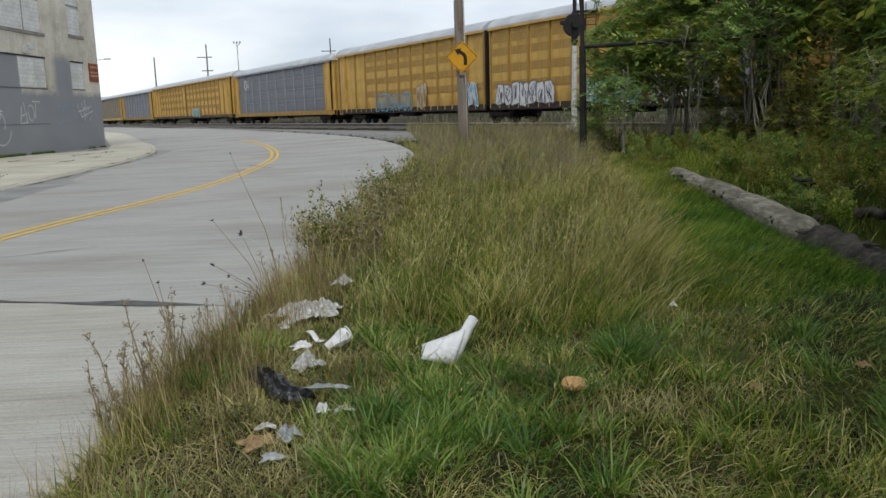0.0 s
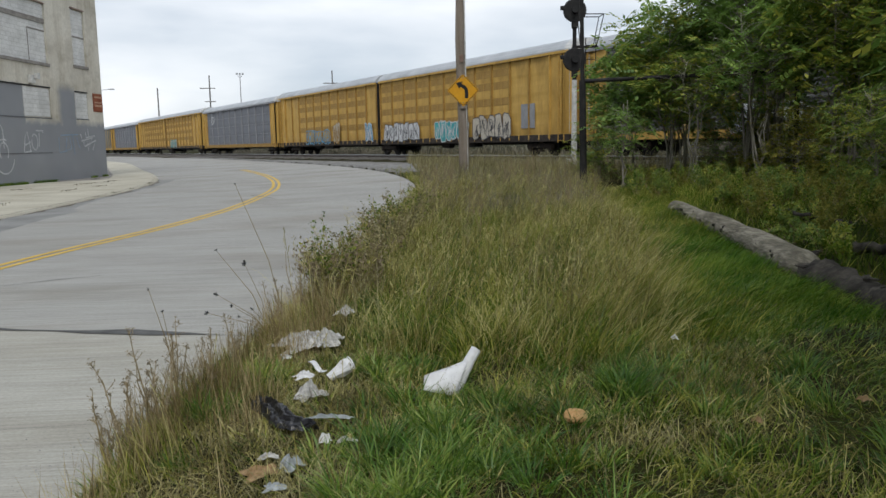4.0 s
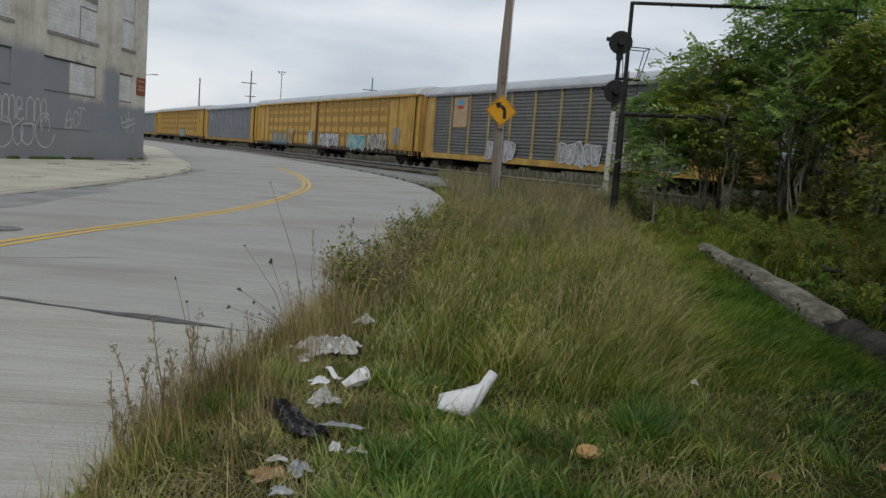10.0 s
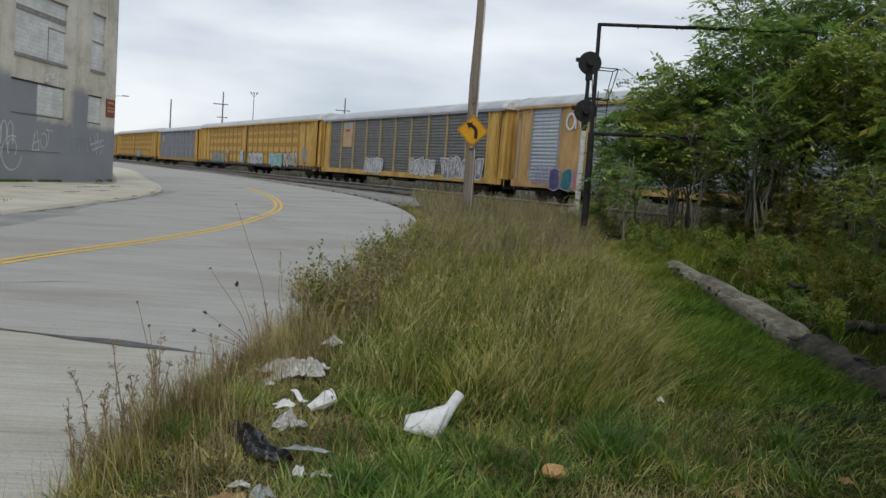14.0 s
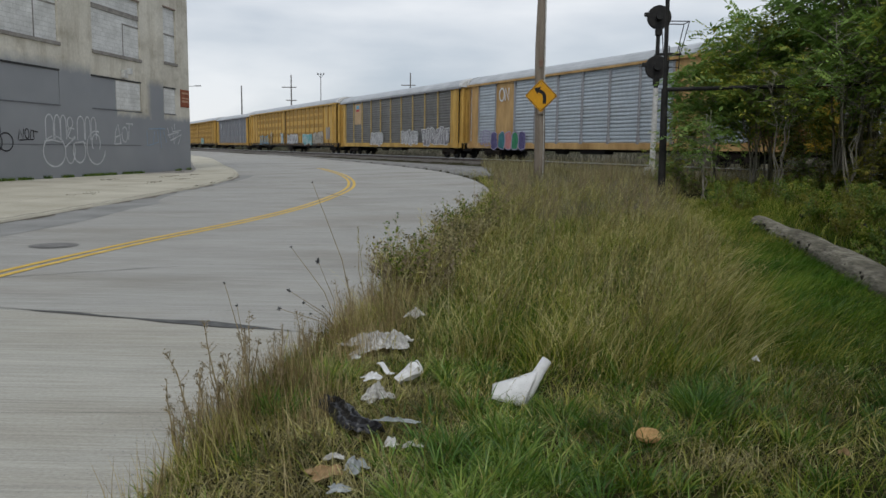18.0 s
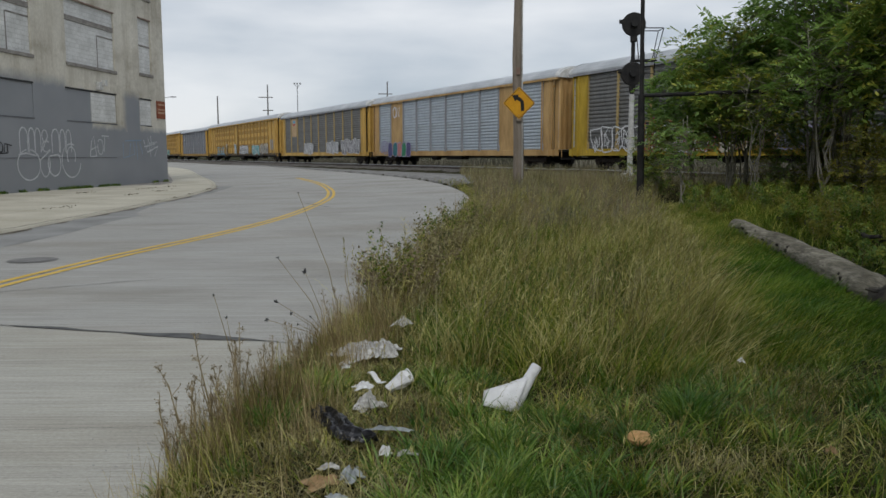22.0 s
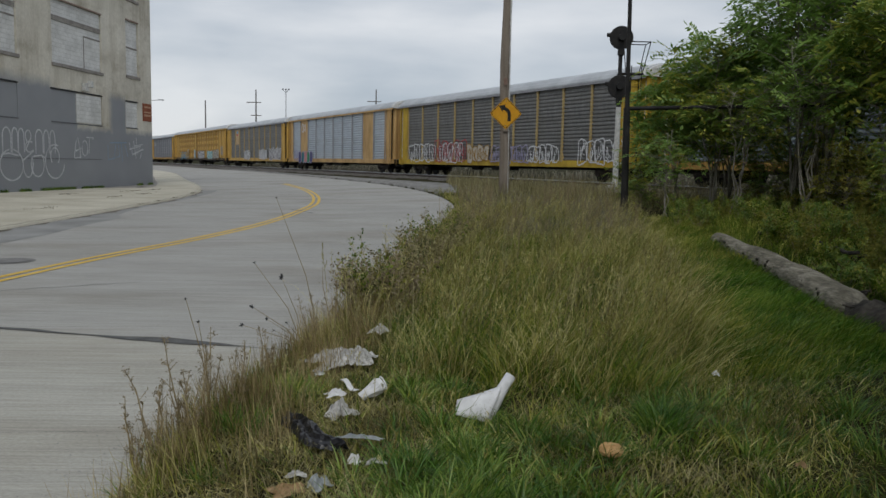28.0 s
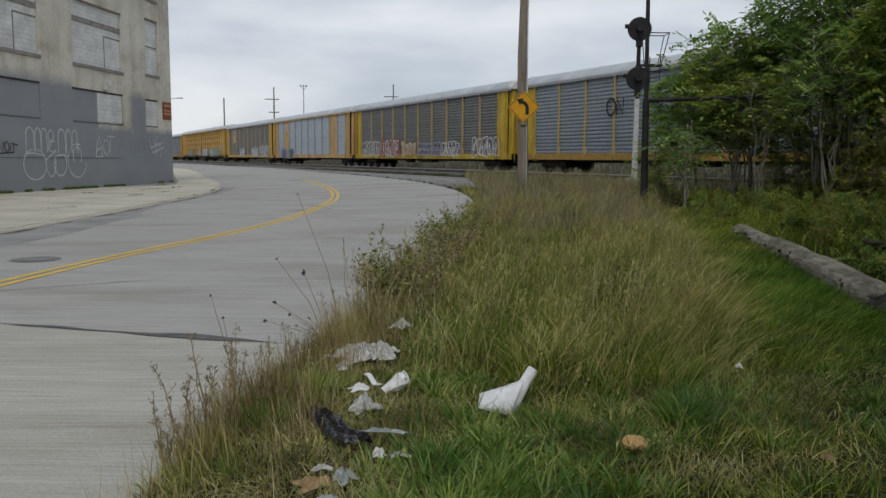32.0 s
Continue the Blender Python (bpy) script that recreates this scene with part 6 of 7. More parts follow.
    y = TRACK.y + U.y * w + math.sin(radians(TURN)) * q
    h = 0.35 + 0.8 * patchy(x, y, 2.0, 81)
    blades("far_side_weeds", x, y, h, 0.07, 0.5, 0, M_DEAD, "dead weeds beyond the railway", 2.5, 2, "weeds")
    # ragged fringe on the road edge
    i = RNG.randint(100, 330, 26000)
    i = i[(EDGE_R[i, 1] > -1) & (EDGE_R[i, 1] < 30)]
    x = EDGE_R[i, 0] + np.abs(RNG.normal(0, 0.2, len(i))) - 0.05 + 0.12 * patchy(EDGE_R[i, 0], EDGE_R[i, 1], 0.5, 41)
    y = EDGE_R[i, 1] + RNG.uniform(-0.15, 0.15, len(i))
    h = 0.13 + 0.28 * patchy(x, y, 0.45, 43) ** 2
    k = RNG.uniform(0, 1, len(x)) < 0.6
    blades("edge_grass", x[k], y[k], h[k], 0.0055, 0.6, 2.8, M_STRAW, "dry grass fringe along the road edge", 1.2, 3)
    blades("edge_green_grass", x[~k], y[~k], h[~k], 0.006, 0.7, 2.6, M_OLIVE, "olive grass fringe along the road edge", 1.2, 3)


    # grit washed against the verge
    gy = RNG.uniform(2.6, 8.5, 1500)
    gx = EDGE_NEAR(gy) - np.abs(RNG.normal(0.05, 0.28, 1500)) + 0.03
    r = 0.003 + 0.005 * RNG.uniform(0, 1, 1500) ** 3
    tips = np.array([(1, 0, 0), (-0.3, 0.9, 0), (-0.7, -0.8, 0), (0.1, 0.1, 0.9)])
    v = np.stack([gx, gy, land(gx, gy) + 0.001], -1)[:, None, :] + tips[None] * (r[:, None] * RNG.uniform(0.6, 1.4, (1500, 4)))[:, :, None]
    f = (np.arange(1500)[:, None, None] * 4 + np.array([(0, 1, 3), (1, 2, 3), (2, 0, 3)])[None]).reshape(-1, 3)
    tagged(from_arrays("road_grit", v.reshape(-1, 3), f, M_GUTTER), "small stones and grit along the road edge", "gravel", kind="stuff")
    # weeds and leaf dirt at the foot of the factory wall
    w = RNG.uniform(0.2, 24, 5000)
    w = w[patchy(w, w * 0, 0.7, 61) > 0.55]
    o = np.abs(RNG.normal(0, 0.1, len(w))) + 0.03
    x, y = WALL_C.x + WALL_D.x * w + o, WALL_C.y + WALL_D.y * w
    blades("wall_foot_weeds", x, y, 0.13, 0.03, 0.6, 0, M_GRASS, "small weeds at the foot of the factory wall", 1.5, 2, "weeds", 0.05)
    # leaf dirt in drifts on the pavement and along its broken edge
    c, n = 11, 11 * 34
    cy = np.sort(RNG.uniform(14, 46, c))
    cx = np.interp(cy, EDGE_L[:, 1], EDGE_L[:, 0]) - RNG.uniform(0.5, 5.0, c)
    x, y = np.repeat(cx, 34) + RNG.normal(0, 0.14, n), np.repeat(cy, 34) + RNG.normal(0, 0.42, n)
    i = RNG.randint(0, 900, 5000)
    i = i[(EDGE_L[i, 1] > 8) & (EDGE_L[i, 1] < 44)]
    i = i[patchy(EDGE_L[i, 0], EDGE_L[i, 1], 0.9, 65) > 0.72]
    x, y = np.r_[x, EDGE_L[i, 0] - 0.05 + RNG.normal(0, 0.07, len(i))], np.r_[y, EDGE_L[i, 1] + RNG.normal(0, 0.1, len(i))]
    keep = x > np.interp(y, [WALL_C.y - 40 * 0.9928, WALL_C.y], [WALL_C.x - 40 * 0.1195, WALL_C.x]) + 0.2
    blades("leaf_dirt", x[keep], y[keep], 0.045, 0.04, 1.45, 0, M_DEAD, "dark leaf dirt strewn on the pavement", 2, 2, "leaf litter", 0.05)


def EDGE_NEAR(y):
    return np.interp(y, EDGE_R[:, 1], EDGE_R[:, 0])


TALL_WIDE = [(-1.05, 7.6), (-0.7, 6.6), (0.0, 5.7), (0.7, 5.1), (1.5, 5.2), (2.2, 6.0), (2.8, 8.0), (3.5, 11.0), (4.5, 15.5), (5.3, 19.5), (5.9, 24), (3.0, 28), (1.3, 26), (1.15, 22), (0.55, 16.5), (-0.25, 11.2)]
build_grass()


# ---- weeds ----
def weed(name, x, y, h, stems, spread_, heads, label, leafy=False, seed=0):
    """A dry branching weed: thin stems with side twigs and small seed heads."""
    rnd = random.Random(seed)
    ob = thing(name, pose(x, y, float(land(x, y))), label, "weed", "weeds of the verge")
    bm, tips = bmesh.new(), []
    for s in range(stems):
        a, r = rnd.uniform(0, math.tau), rnd.uniform(0.2, 1) * spread_
        hh = h * rnd.uniform(0.6, 1.05)
        pts = [Vector((math.cos(a) * r * t * hh + rnd.gauss(0, 0.01), math.sin(a) * r * t * hh + rnd.gauss(0, 0.01), hh * (t - 0.1 * r * t * t))) for t in (0, 0.25, 0.5, 0.75, 1)]
        tube(bm, pts, [0.006, 0.005, 0.004, 0.003, 0.0015], 4)
        tips.append(pts[-1])
        for k in range(heads):
            t = rnd.uniform(0.35, 0.98)
            i = min(int(t * 4), 3)
            p = pts[i].lerp(pts[i + 1], t * 4 - i)
            b = rnd.uniform(0, math.tau)
            e = p + Vector((math.cos(b), math.sin(b), rnd.uniform(0.4, 1.4))) * hh * 0.16 * rnd.uniform(0.4, 1) * (1.25 - t)
            tube(bm, [p, e], [0.0025, 0.001], 3)
            tips.append(e)
            tips.append(p.lerp(e, 0.6))
    part("stalk", bm, M_STEM, ob)
    v, f = [], []
    for t in tips:
        for k in range(4 if not leafy else (3 if seed < 200 else 6)):
            c = t + Vector((rnd.gauss(0, 1), rnd.gauss(0, 1), rnd.gauss(0, 1))) * (0.007 if not leafy else 0.03)
            s = rnd.uniform(0.004, 0.008) if not leafy else rnd.uniform(0.010, 0.026) * (1 if seed < 200 else 1.35)
            d1 = Vector((rnd.gauss(0, 1), rnd.gauss(0, 1), rnd.gauss(0, 1))).normalized() * s
            d2 = Vector((rnd.gauss(0, 1), rnd.gauss(0, 1), rnd.gauss(0, 1))).normalized() * s * 0.6
            n = len(v)
            v += [c - d1, c + d2, c + d1, c - d2]
            f.append((n, n + 1, n + 2, n + 3))
    from_arrays("seed_spray" if not leafy else "foliage", [tuple(p) for p in v], f, M_SEED if not leafy else (M_DRY, M_SEED, M_DULLWEED, M_OLIVE)[seed % 4] if seed < 200 else (M_LEAFO, M_LEAFY, M_OLIVE, M_LEAFO, M_LEAFY)[seed % 5], ob)["kind"] = "stuff"
    return ob


def build_weeds():
    rnd = random.Random(21)
    tall = "tall thin dry weed with small seed heads by the road"
    for i, (x, y, h) in enumerate(((-1.36, 4.1, 0.6), (-1.31, 4.45, 0.68), (-1.38, 3.8, 0.45), (-1.3, 4.25, 0.5), (-1.26, 4.7, 0.6), (-1.33, 4.0, 0.4), (-1.24, 4.05, 0.55), (-1.18, 4.35, 0.62), (-1.27, 3.75, 0.42), (-1.1, 4.7, 0.5), (-1.12, 5.0, 0.48), (-1.02, 5.4, 0.45), (-0.85, 6.3, 0.6), (-0.72, 6.7, 0.7), (-0.68, 7.0, 0.6), (-0.68, 7.6, 0.7))):
        weed("dry_weed", x, y, h, rnd.randint(2, 4), 0.3, 12, tall, seed=i)
    # two very tall stalks over the road
    def stalk(x, y, tips, label):
        g = float(land(x, y))
        ob = thing("thistle_stalk", pose(x, y, g), label, "weed", "weeds of the verge")
        for tx, ty, tz, head in tips:
            bm = bmesh.new()
            tube(bm, [(0, 0, 0), ((tx - x) * 0.35, (ty - y) * 0.35, tz * 0.5), (tx - x, ty - y, tz)], [0.004, 0.003, 0.0015], 4)
            st = part("stem", bm, M_STEM, ob)
            bm = bmesh.new()
            for k in range(int(9 * head) + 3):
                d = Vector((rnd.gauss(0, 1), rnd.gauss(0, 1), rnd.gauss(0, 1))).normalized()
                c = Vector((tx - x, ty - y, tz))
                rod(bm, c, c + d * 0.022 * head, 0.006 * head, 0.001, 4)
            part("dry_head", bm, M_BAG, st, "dark dry flower head")["kind"] = "stuff"
    stalk(-0.82, 6.6, [(-1.18, 6.5, 1.3, 0.4)], "single tall dry stalk leaning over the road")
    stalk(-0.95, 6.55, [(-1.12, 6.4, 0.66, 1.3), (-1.34, 6.3, 0.43, 1.1), (-1.40, 6.2, 0.30, 1.0), (-1.33, 6.35, 0.78, 0.7), (-1.22, 6.3, 0.33, 0.8), (-1.06, 6.3, 0.30, 0.8), (-1.15, 6.2, 0.26, 0.7)], "dry thistle with dark heads over the road edge")
    stalk(-1.30, 4.9, [(-1.42, 4.8, 0.75, 0.5), (-1.36, 4.85, 0.6, 0.5)], "thin dry stalk at the road edge")
    weed("tall_stalk", 0.42, 17.0, 1.5, 1, 0.05, 3, "single tall dry stalk leaning over the road", seed=32)
    # bushy weeds where the tall grass meets the road
    for i in range(42):
        t = rnd.uniform(0, 1) ** 1.3
        y = 7.6 + 10 * t
        x = -0.76 + (y - 7.6) * 0.135 + rnd.uniform(0, 0.6)
        weed("bushy_weed", x, y, rnd.uniform(0.45, 0.85), 7, 0.85, 12, "bushy half-dry weed with small leaves at the road edge", leafy=True, seed=40 + i)
    for i in range(70):
        y = rnd.uniform(12, 27)
        x = rnd.uniform(0.2 + (y - 12) * 0.08, 3.8 + (y - 12) * 0.15)
        weed("dead_weed", x, y, rnd.uniform(0.7, 1.15), 4, 0.35, 9, "grey-brown dead weed with seed heads", seed=90 + i)
    for i in range(95):
        x, y = rnd.uniform(5.5, 15), rnd.uniform(9, 23)
        if x < 5.3 + max(0, y - 9.5) * 0.24:
            continue
        weed("understorey_shrub", x, y, rnd.uniform(0.4, 0.85), 6, 0.7, 10, "low shrub with yellowing leaves under the trees", leafy=True, seed=201 + i)
    for i in range(62):
        y = rnd.uniform(12, 20.5)
        x = 5.0 + (y - 12) * 0.12 + rnd.uniform(0, 1) ** 1.3 * 6
        if abs(x - 5.7 - (y - 13.2) * 0.215) < 0.3 and y < 17.2:
            continue
        weed("understorey_shrub", x, y, rnd.uniform(0.4, 0.8), 6, 0.8, 9, "low yellow-olive leafy weed below the trees", leafy=True, seed=(500 + i * 5) + (2, 1, 1, 3)[i % 4])
    for i in range(34):
        y = rnd.uniform(5, 13)
        x = 5.1 + max(0, y - 9) * 0.22 + rnd.uniform(0, 3.5)
        weed("understorey_shrub", x, y, rnd.uniform(0.3, 0.6), 6, 0.9, 9, "low leafy weed beside the log", leafy=True, seed=400 + i)


build_weeds()


# ---- trees ----
def frond(v, f, p, d, size, rnd, pairs=6, broad=0.36):
    """A compound leaf: leaflets in pairs along a drooping stalk."""
    side_ = d.cross(Vector((0, 0, 1)))
    if side_.length < 1e-3:
        side_ = Vector((1, 0, 0))
    side_.normalize()
    roll = rnd.uniform(-0.7, 0.7)
    for k in range(pairs + 1):
        t = (k + 0.6) / (pairs + 1)
        c = p + d * size * t + Vector((0, 0, -0.45 * size * t * t))
        for s in ((-1, 1) if k < pairs else (0,)):
            out = (side_ * s + d * 0.45 + Vector((0, 0, rnd.uniform(-0.5, 0.15) + roll * s))) if s else d + Vector((0, 0, -0.5))
            out.normalize()
            L = size * broad * rnd.uniform(0.75, 1.1) * (1 - 0.35 * abs(t - 0.45))
            wv = d.cross(out)
            wv = (out.cross(Vector((rnd.gauss(0, 0.3), rnd.gauss(0, 0.3), 1)))).normalized() * L * 0.2
            n = len(v)
            v += [c, c + out * L * 0.5 + wv, c + out * L, c + out * L * 0.5 - wv]
            f.append((n, n + 1, n + 2, n + 3))


def tree(name, x, y, h, spread_, fronds, label, material, seed, base=0.25, size=0.66, trunks=3, category="tree"):
    rnd = random.Random(seed)
    ob = thing(name, pose(x, y, float(land(x, y)) - 0.05), label, category, "trees by the railway")
    ends = []
    for s in range(trunks):
        bm = bmesh.new()
        a = rnd.uniform(0, math.tau)
        le = spread_ * rnd.uniform(0.15, 0.5)
        top = h * rnd.uniform(0.7, 0.98)
        k = 8
        pts = [Vector((math.cos(a) * le * (i / k) ** 1.3 + rnd.gauss(0, 0.05), math.sin(a) * le * (i / k) ** 1.3 + rnd.gauss(0, 0.05), top * i / k)) for i in range(k + 1)]
        pts[0] = Vector((rnd.uniform(-0.15, 0.15), rnd.uniform(-0.15, 0.15), 0))
        r0 = 0.0046 * h * rnd.uniform(0.7, 1.2)
        tube(bm, pts, [r0 * (1 - 0.85 * i / k) + 0.005 for i in range(k + 1)], 7, 0.05)
        tr = part("trunk", bm, M_BARK, ob, smooth=True)
        bm = bmesh.new()
        for b in range(int(10 + h * 1.6)):
            t = rnd.uniform(base, 1)
            i = min(int(t * k), k - 1)
            p = pts[i].lerp(pts[i + 1], t * k - i)
            aa = rnd.uniform(0, math.tau)
            L = spread_ * (0.45 + 0.75 * math.sin(math.pi * min(1, (t - base) / (1 - base) * 0.85 + 0.15))) * rnd.uniform(0.35, 0.85)
            up = rnd.uniform(0.15, 0.8)
            d = Vector((math.cos(aa), math.sin(aa), up)).normalized()
            e1, e2 = p + d * L * 0.5 + Vector((0, 0, 0.05 * L)), p + d * L + Vector((rnd.gauss(0, 0.1), rnd.gauss(0, 0.1), -0.08 * L))
            tube(bm, [p, e1, e2], [0.3 * r0 + 0.004, 0.2 * r0 + 0.003, 0.003], 4)
            ends += [(e1, d), (e1.lerp(e2, 0.5), d), (e2, d), (e2, d)]
        part("branching", bm, M_BARK, tr)["kind"] = "stuff"
    v, f = [], []
    for i in range(fronds):
        p, d = rnd.choice(ends)
        dd = (d * 0.6 + Vector((rnd.gauss(0, 0.7), rnd.gauss(0, 0.7), rnd.gauss(0.05, 0.4)))).normalized()
        frond(v, f, p + Vector((rnd.gauss(0, 0.12), rnd.gauss(0, 0.12), rnd.gauss(0, 0.12))), dd, size * rnd.uniform(0.6, 1.2), rnd)
    from_arrays("crown", [tuple(p) for p in v], f, material, ob, "feathery leaves")["kind"] = "stuff"
    return ob


def build_trees():
    green = "leafy tree with feathery dark green leaves and thin grey trunks"
    yellow = "young tree with yellowing feathery leaves"
    spec = [
        # x, y, height, spread, fronds, yellowing
        (7.4, 22.6, 4.3, 1.4, 480, 0), (8.0, 21.4, 5.0, 1.6, 500, 1), (8.9, 22.6, 6.1, 1.9, 680, 0), (9.7, 20.2, 8.0, 2.3, 850, 0),
        (11.2, 21.8, 8.2, 2.6, 1100, 0), (12.2, 18.6, 8.4, 2.6, 1200, 0), (10.3, 17.2, 5.4, 1.7, 650, 1), (13.6, 21.0, 9.2, 3.0, 1200, 0),
        (14.2, 17.0, 9.2, 3.0, 1200, 0), (12.4, 14.6, 7.0, 2.2, 900, 0), (15.6, 19.0, 9.6, 3.0, 1100, 0), (13.8, 12.2, 7.6, 2.4, 900, 0), (9.2, 24.4, 5.0, 1.8, 650, 0),
        # (6.6, 1.2), (4.7, -1.4), (9.6, 7.6): unseen trees, added to shade the verge
        (11.4, 12.4, 4.6, 1.6, 600, 1), (16.5, 14.5, 9.0, 3.0, 900, 0), (6.6, 1.2, 9.0, 3.2, 1800, 0), (4.7, -1.4, 9.0, 3.6, 5200, 0), (7.0, 7.4, 7.0, 2.3, 1000, 1), (9.6, 7.6, 8.6, 2.8, 480, 0), (12.0, 24.5, 7.5, 2.4, 800, 0), (18, 22, 10, 3.2, 900, 0),
    ]
    for i, (x, y, h, s, n, yl) in enumerate(spec):
        tree("yellowing_tree" if yl else "feathery_tree", x, y, h, s, int(n * (0.66 if n >= 1000 and x > 11 else 0.85)), yellow if yl else green, M_LEAFY if yl else M_LEAF, 300 + i, base=0.46 if y < 5 else 0.42 if i < 7 else 0.3, trunks=4 if h < 8 else 5)
    for i, (x, y, h, s) in enumerate(((6.35, 22.4, 2.5, 0.75), (9.4, 14.2, 2.4, 1.2), (10.8, 15.4, 2.8, 1.3), (9.6, 17.6, 2.2, 1.1), (11.2, 10.2, 2.6, 1.3), (9.8, 12.0, 2.0, 1.1), (12.6, 16.2, 3.0, 1.5), (12.2, 9.0, 3.2, 1.5), (8.6, 11.0, 1.5, 0.9))):
        tree("leafy_shrub", x, y, h, s, 420 if y > 12.5 else 260, "dense green shrub with some orange leaves at the wood's edge", M_LEAFO if i in (3, 4, 5, 8) else M_LEAFY if i % 3 != 2 else M_LEAF, 400 + i, base=0.1, size=0.3, trunks=4, category="shrub")
    for i, (x, y, h) in enumerate(((9.0, 18.2, 4.6), (10.6, 17.0, 5.0), (11.8, 16.0, 5.2), (7.9, 19.6, 4.0), (12.6, 14.4, 5.0), (9.9, 19.0, 5.4))):
        tree("pale_stemmed_sapling", x, y, h, 1.3, 150, "sparse sapling with pale bare stems and few leaves", M_LEAFY if i % 2 else M_LEAF, 600 + i, base=0.6, size=0.5, trunks=5)
    tree("leafy_shrub", 6.1, 19.5, 2.6, 0.7, 80, "small green shrub beside the steel frame", M_LEAF, 620, base=0.45, size=0.4, trunks=3, category="shrub")
    rnd = random.Random(91)
    for i in range(8):
        y = 18.5 + i * 0.95
        x = 16.75 - (y - 25) * 0.5 - rnd.uniform(5.3, 6.6)
        tree("track_side_shrub", x, y, rnd.uniform(1.7, 2.7), 1.2, 380, "dark leafy shrub beside the railway", (M_LEAF, M_LEAFO, M_LEAFY)[i % 3], 500 + i, base=0.1, size=0.32, trunks=4, category="shrub")


build_trees()


def build_woods():
    """Dark growth behind the nearest trees."""
    rnd = random.Random(77)
    v, f = [], []
    for i in range(9500):
        x = rnd.uniform(13, 40)
        y = rnd.uniform(8, 26) if x > 17 else rnd.uniform(20, 27)
        if side(x, y) > -3.5:
            continue
        z = float(land(x, y)) + rnd.uniform(0, 1) ** 0.8 * (5 + 3 * math.sin(x * 0.9 + y * 0.5))
        c = Vector((x, y, z))
        d1 = Vector((rnd.gauss(0, 1), rnd.gauss(0, 1), rnd.gauss(0, 0.6))).normalized() * rnd.uniform(0.12, 0.26)
        d2 = Vector((rnd.gauss(0, 1), rnd.gauss(0, 1), rnd.gauss(0, 0.6))).normalized() * rnd.uniform(0.05, 0.11)
        n = len(v)
        v += [c - d1, c + d2, c + d1, c - d2]
        f.append((n, n + 1, n + 2, n + 3))
    ob = from_arrays("woodland_foliage", [tuple(p) for p in v], f, M_LEAF)
    tagged(ob, "dense dark green woodland foliage beyond the first trees", "woodland", kind="stuff")


build_woods()


# ---- litter ----
def crumple(bm, w, d, h, seed, cuts=11):
    rnd = random.Random(seed)
    bmesh.ops.create_grid(bm, x_segments=cuts, y_segments=cuts, size=0.5)
    ph = [rnd.uniform(0, math.tau) for _ in range(4)]
    for v in bm.verts:
        x, y = v.co.x, v.co.y
        a = math.atan2(y, x)
        r = math.hypot(x, y) * 2
        edge = 1 + 0.22 * math.sin(3 * a + ph[0]) + 0.12 * math.sin(7 * a + ph[1])
        lump = 0.6 + 0.35 * math.sin(9 * x + ph[2]) * math.sin(8 * y + ph[3]) + rnd.uniform(-0.28, 0.28)
        v.co = (x * w * edge, y * d * edge, max(0, (1.1 - r * r * 0.8) * h * lump))
    return bm


def litter(name, x, y, w, d, h, rz, material, label, category, seed, z=0.04, cuts=11):
    bm = crumple(bmesh.new(), w, d, h, seed, cuts)
    ob = part(name, bm, material, None, smooth=False)
    sol = ob.modifiers.new("thickness", "SOLIDIFY")
    sol.thickness = 0.004
    ob.matrix_basis = pose(x, y, float(land(x, y)) + z, 0, 0, rz)
    return tagged(ob, label, category)


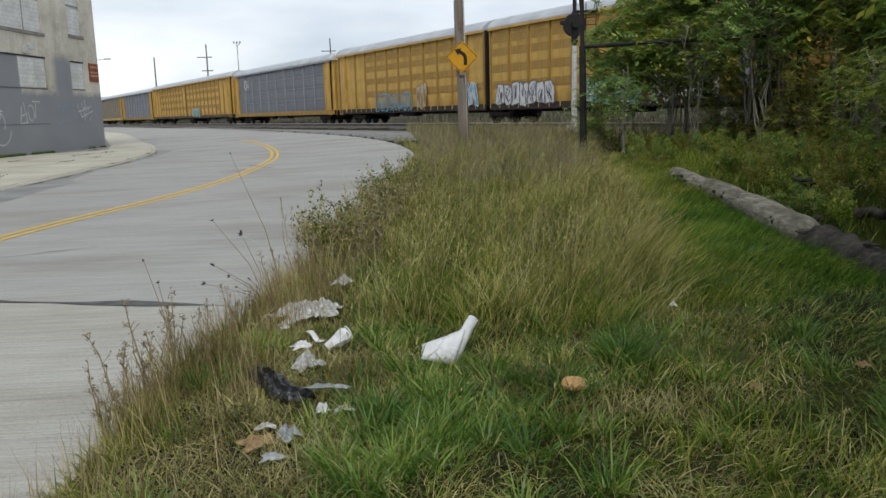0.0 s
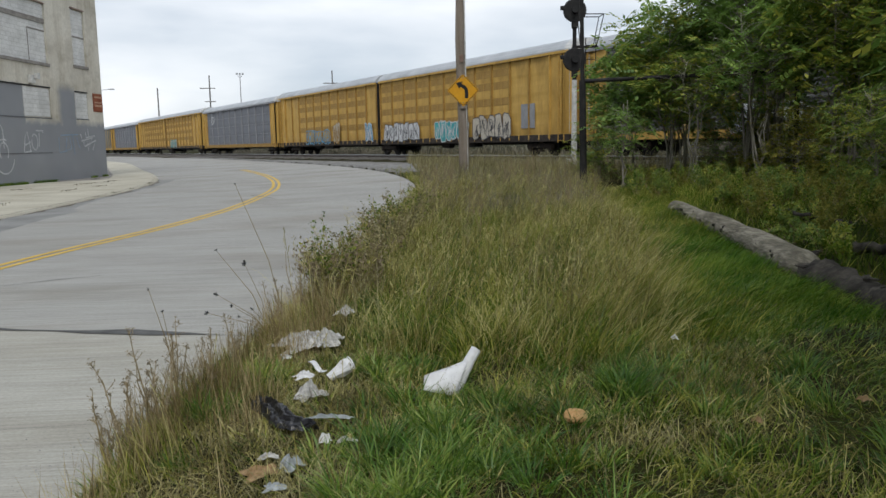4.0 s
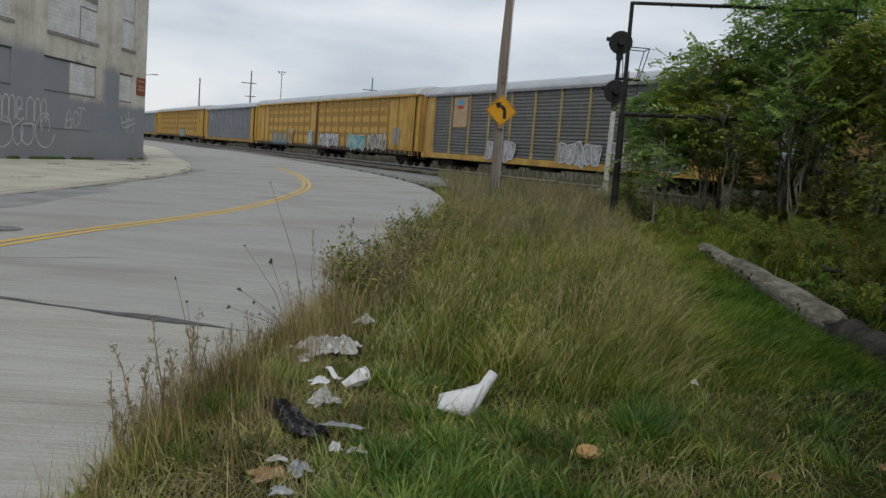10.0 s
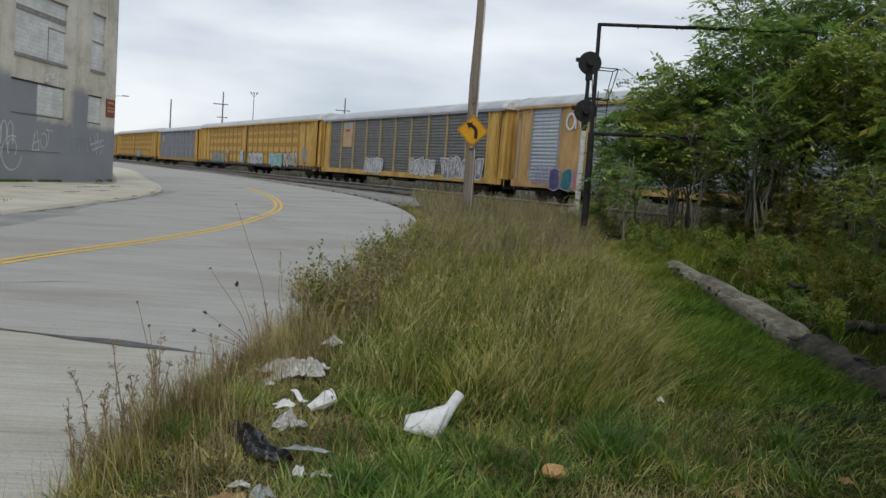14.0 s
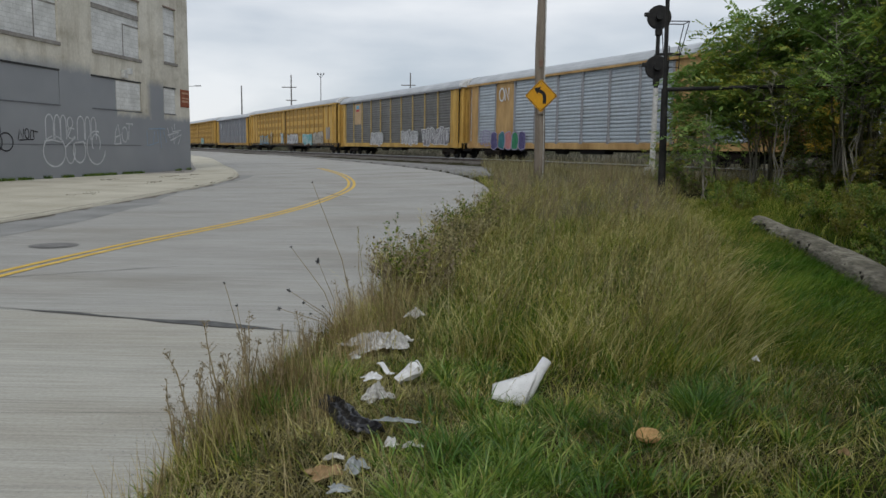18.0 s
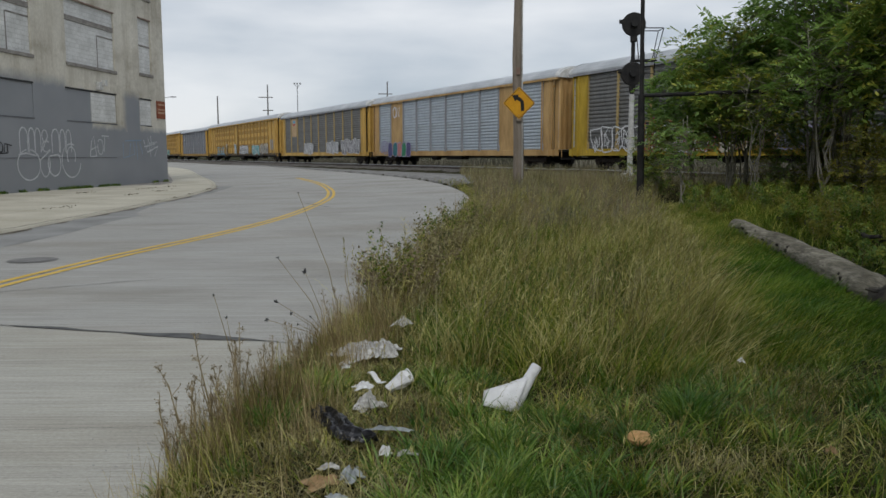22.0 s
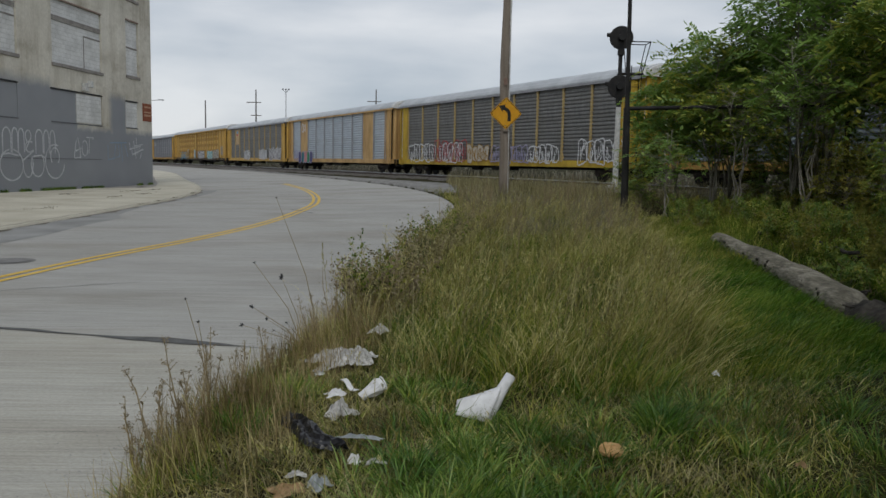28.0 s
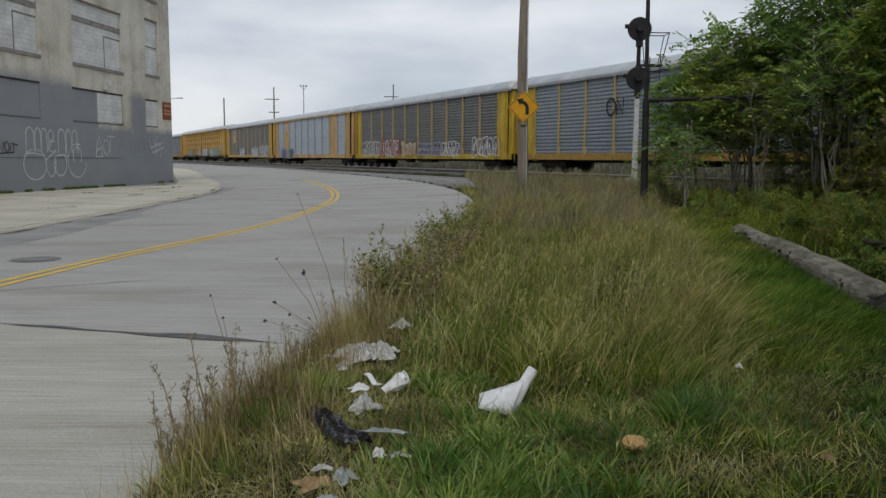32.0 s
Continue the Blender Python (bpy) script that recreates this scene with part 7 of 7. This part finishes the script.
def build_litter():
    # white plastic piece: a tapered tube with a broad flap
    ob = thing("white_plastic_spout", pose(0.385, 4.70, 0.17, -32, 0, -6), "white plastic tube with a broad flap lying in the grass", "litter")
    bm = bmesh.new()
    tube(bm, [(0.034, 0.02, -0.11), (0.075, 0.01, -0.04), (0.115, 0.0, 0.035), (0.15, 0.0, 0.10), (0.185, 0.0, 0.16)], [0.045, 0.043, 0.038, 0.034, 0.033], 16, 0.02)
    part("tube", bm, M_PAPER, ob, smooth=True)
    bm = bmesh.new()
    rows = []
    for k in range(9):
        t = k / 8
        top, low = Vector((0.135, -0.03, 0.085)).lerp(Vector((-0.14, -0.01, -0.01)), t), Vector((0.05, -0.045, -0.15)).lerp(Vector((-0.145, -0.03, -0.105)), t)
        rows.append([bm.verts.new(top.lerp(low, q / 6) + Vector((0, -0.03 * math.sin(math.pi * q / 6) * (1 - t) - 0.006 * math.sin(t * 9 + q), 0))) for q in range(7)])
    for a, b in zip(rows, rows[1:]):
        for q in range(6):
            bm.faces.new((a[q], b[q], b[q + 1], a[q + 1]))
    part("flap", bm, M_PAPER, ob, smooth=True).modifiers.new("thickness", "SOLIDIFY").thickness = 0.006
    bm = bmesh.new()
    bmesh.ops.create_icosphere(bm, subdivisions=2, radius=0.06)
    rnd = random.Random(5)
    for v in bm.verts:
        q = v.co.normalized()
        cut = min(1.0, 0.75 / max(0.3, q.dot(Vector((-0.5, -0.6, 0.6)))), 0.8 / max(0.3, q.dot(Vector((0.8, -0.4, 0.45)))))
        v.co = Vector((v.co.x * 1.2, v.co.y * 0.85, v.co.z * 0.72)) * cut * rnd.uniform(0.9, 1.08)
    r = part("foam_lump", bm, M_TANROCK)
    r.location = (1.04, 4.05, 0.10)
    tagged(r, "broken tan lump of foam on the grass", "litter")
    litter("crumpled_paper", -0.57, 5.82, 0.46, 0.30, 0.13, 20, M_TISSUE, "crumpled dirty white paper in the grass", "litter", 1, 0.1, 22)
    litter("crumpled_paper", -0.33, 6.66, 0.20, 0.13, 0.08, 60, M_TISSUE, "small crumpled white paper in the grass", "litter", 2, 0.16, 14)
    # crushed cup with its torn-off strip
    cup = thing("crushed_cup", pose(-0.29, 5.0, 0.13, 12, -18, 25), "crushed white plastic cup lying in the weeds", "litter")
    bm = bmesh.new()
    tube(bm, [(-0.085, 0, -0.012), (-0.05, 0, 0), (0, 0, 0.004), (0.05, 0, 0.012), (0.085, 0, 0.02)], [0.032, 0.043, 0.047, 0.052, 0.05], 18, 0.12)
    for v in bm.verts:
        v.co.z *= 0.8 + 0.25 * math.sin(v.co.x * 40)
    part("wall", bm, M_PAPER, cup)
    bm = bmesh.new()
    tube(bm, [(0.083, 0.05 * math.cos(a), 0.02 + 0.042 * math.sin(a)) for a in np.linspace(0, math.tau * 0.97, 20)], [0.005] * 20, 6)
    part("rim", bm, M_PAPER, cup)
    strip_ = thing("plastic_strip", pose(-0.44, 5.04, 0.14, 0, 0, -48), "bent strip of white plastic in the weeds", "litter")
    bm = bmesh.new()
    pts = [(-0.075 + 0.15 * k / 8, 0, 0.035 - 0.05 * k / 8 + 0.012 * math.sin(k * 0.9)) for k in range(9)]
    rows = [[bm.verts.new((x, w, z + q)) for w, q in ((-0.02, 0), (0.02, 0), (0.018, 0.006), (-0.018, 0.006))] for x, _, z in pts]
    for a, b in zip(rows, rows[1:]):
        for q in range(4):
            bm.faces.new((a[q], a[(q + 1) % 4], b[(q + 1) % 4], b[q]))
    bm.faces.new(rows[0][::-1])
    bm.faces.new(rows[-1])
    part("strip", bm, M_PAPER, strip_)
    litter("paper_wad", -0.47, 4.72, 0.18, 0.12, 0.10, 40, M_TISSUE, "grey-white wad of wet paper", "litter", 5, 0.06, 16)
    litter("paper_scrap", -0.50, 4.76, 0.11, 0.07, 0.05, 10, M_PAPER, "clean white corner of paper on a wet wad", "litter", 21, 0.17)
    # black bag, folded lengthwise
    rnd = random.Random(6)
    bm = bmesh.new()
    rows = []
    for i in range(29):
        t = i / 28
        wide = 0.066 * (0.55 + 0.6 * math.sin(math.pi * min(1, t * 1.15)) ** 0.6) * rnd.uniform(0.9, 1.1)
        mid = 0.03 * math.sin(t * 7)
        row = []
        for k in range(13):
            q = k / 12 * 2 - 1
            z = 0.065 * (1 - abs(q) ** 2.4) * (0.55 + 0.45 * math.sin(math.pi * (0.15 + 0.8 * t))) + 0.02 * math.sin(q * 9 + t * 5) * (1 - abs(q)) + rnd.uniform(-0.008, 0.008)
            row.append(bm.verts.new((-0.29 + 0.58 * t + rnd.uniform(-0.006, 0.006), mid + q * wide, max(0, z))))
        rows.append(row)
    for a, b in zip(rows, rows[1:]):
        for k in range(12):
            bm.faces.new((a[k], b[k], b[k + 1], a[k + 1]))
    bag = part("black_plastic_bag", bm, M_BAG)
    bag.modifiers.new("thickness", "SOLIDIFY").thickness = 0.004
    bag.matrix_basis = pose(-0.575, 4.24, 0.09, 0, 0, -51)
    tagged(bag, "torn shiny black plastic bag lying on the ground", "litter")
    litter("film_strip", -0.31, 4.17, 0.22, 0.022, 0.025, -8, M_FILM, "crinkled strip of clear film beside the bag", "litter", 7, 0.11, 14)
    litter("card_scrap", -0.60, 3.56, 0.15, 0.12, 0.04, 30, M_CARD, "wet brown cardboard scrap", "litter", 8, 0.07)
    litter("crushed_bottle", -0.46, 3.62, 0.10, 0.09, 0.06, 55, M_FILM, "crushed cloudy plastic bottle", "litter", 9, 0.07, 14)
    litter("paper_scrap", -0.58, 3.72, 0.09, 0.04, 0.03, 12, M_TISSUE, "torn pale paper scraps in the grass", "litter", 10, 0.08)
    litter("paper_scrap", -0.31, 3.87, 0.06, 0.06, 0.05, 70, M_PAPER, "small clean white scrap in the grass", "litter", 11, 0.09)
    litter("paper_scrap", -0.20, 3.87, 0.09, 0.04, 0.03, 0, M_TISSUE, "small grey paper scrap in the grass", "litter", 12, 0.09)
    litter("paper_scrap", -0.50, 3.36, 0.09, 0.06, 0.03, 0, M_FILM, "small pale scrap in the grass", "litter", 13, 0.08)
    litter("paper_scrap", -0.68, 5.38, 0.06, 0.05, 0.03, 0, M_TISSUE, "small white scrap in the grass", "litter", 14, 0.13)
    litter("paper_scrap", 2.73, 4.11, 0.08, 0.06, 0.03, 20, M_CARD, "pale scrap caught in the dark grass", "litter", 15, 0.10)
    litter("paper_scrap", 1.98, 3.86, 0.05, 0.05, 0.03, 50, M_CARD, "small tan scrap in the grass", "litter", 16, 0.10)
    litter("paper_scrap", 2.05, 5.25, 0.045, 0.04, 0.03, 80, M_PAPER, "tiny white scrap in the long grass", "litter", 17, 0.2)


build_litter()


# ---- the moving train ----
def motions():
    times = [i * 2.0 for i in range(17)]
    ang = TURN + 90
    for car, start, sets in TRAIN:
        rows = []
        for t in times:
            p = TRACK + U * (shift(t) + start)
            rows.append((t, pose(p.x, p.y, RAIL_Z, 0, 0, ang)))
        walk(car, rows)
        for w, x in sets:
            spin = []
            for k in range(201):
                t = k * 0.16
                spin.append((t, pose(x, 0, 0.42, 0, math.degrees((shift(t) + 38.6) / 0.42) % 360, 0)))
            walk(w, spin)


motions()
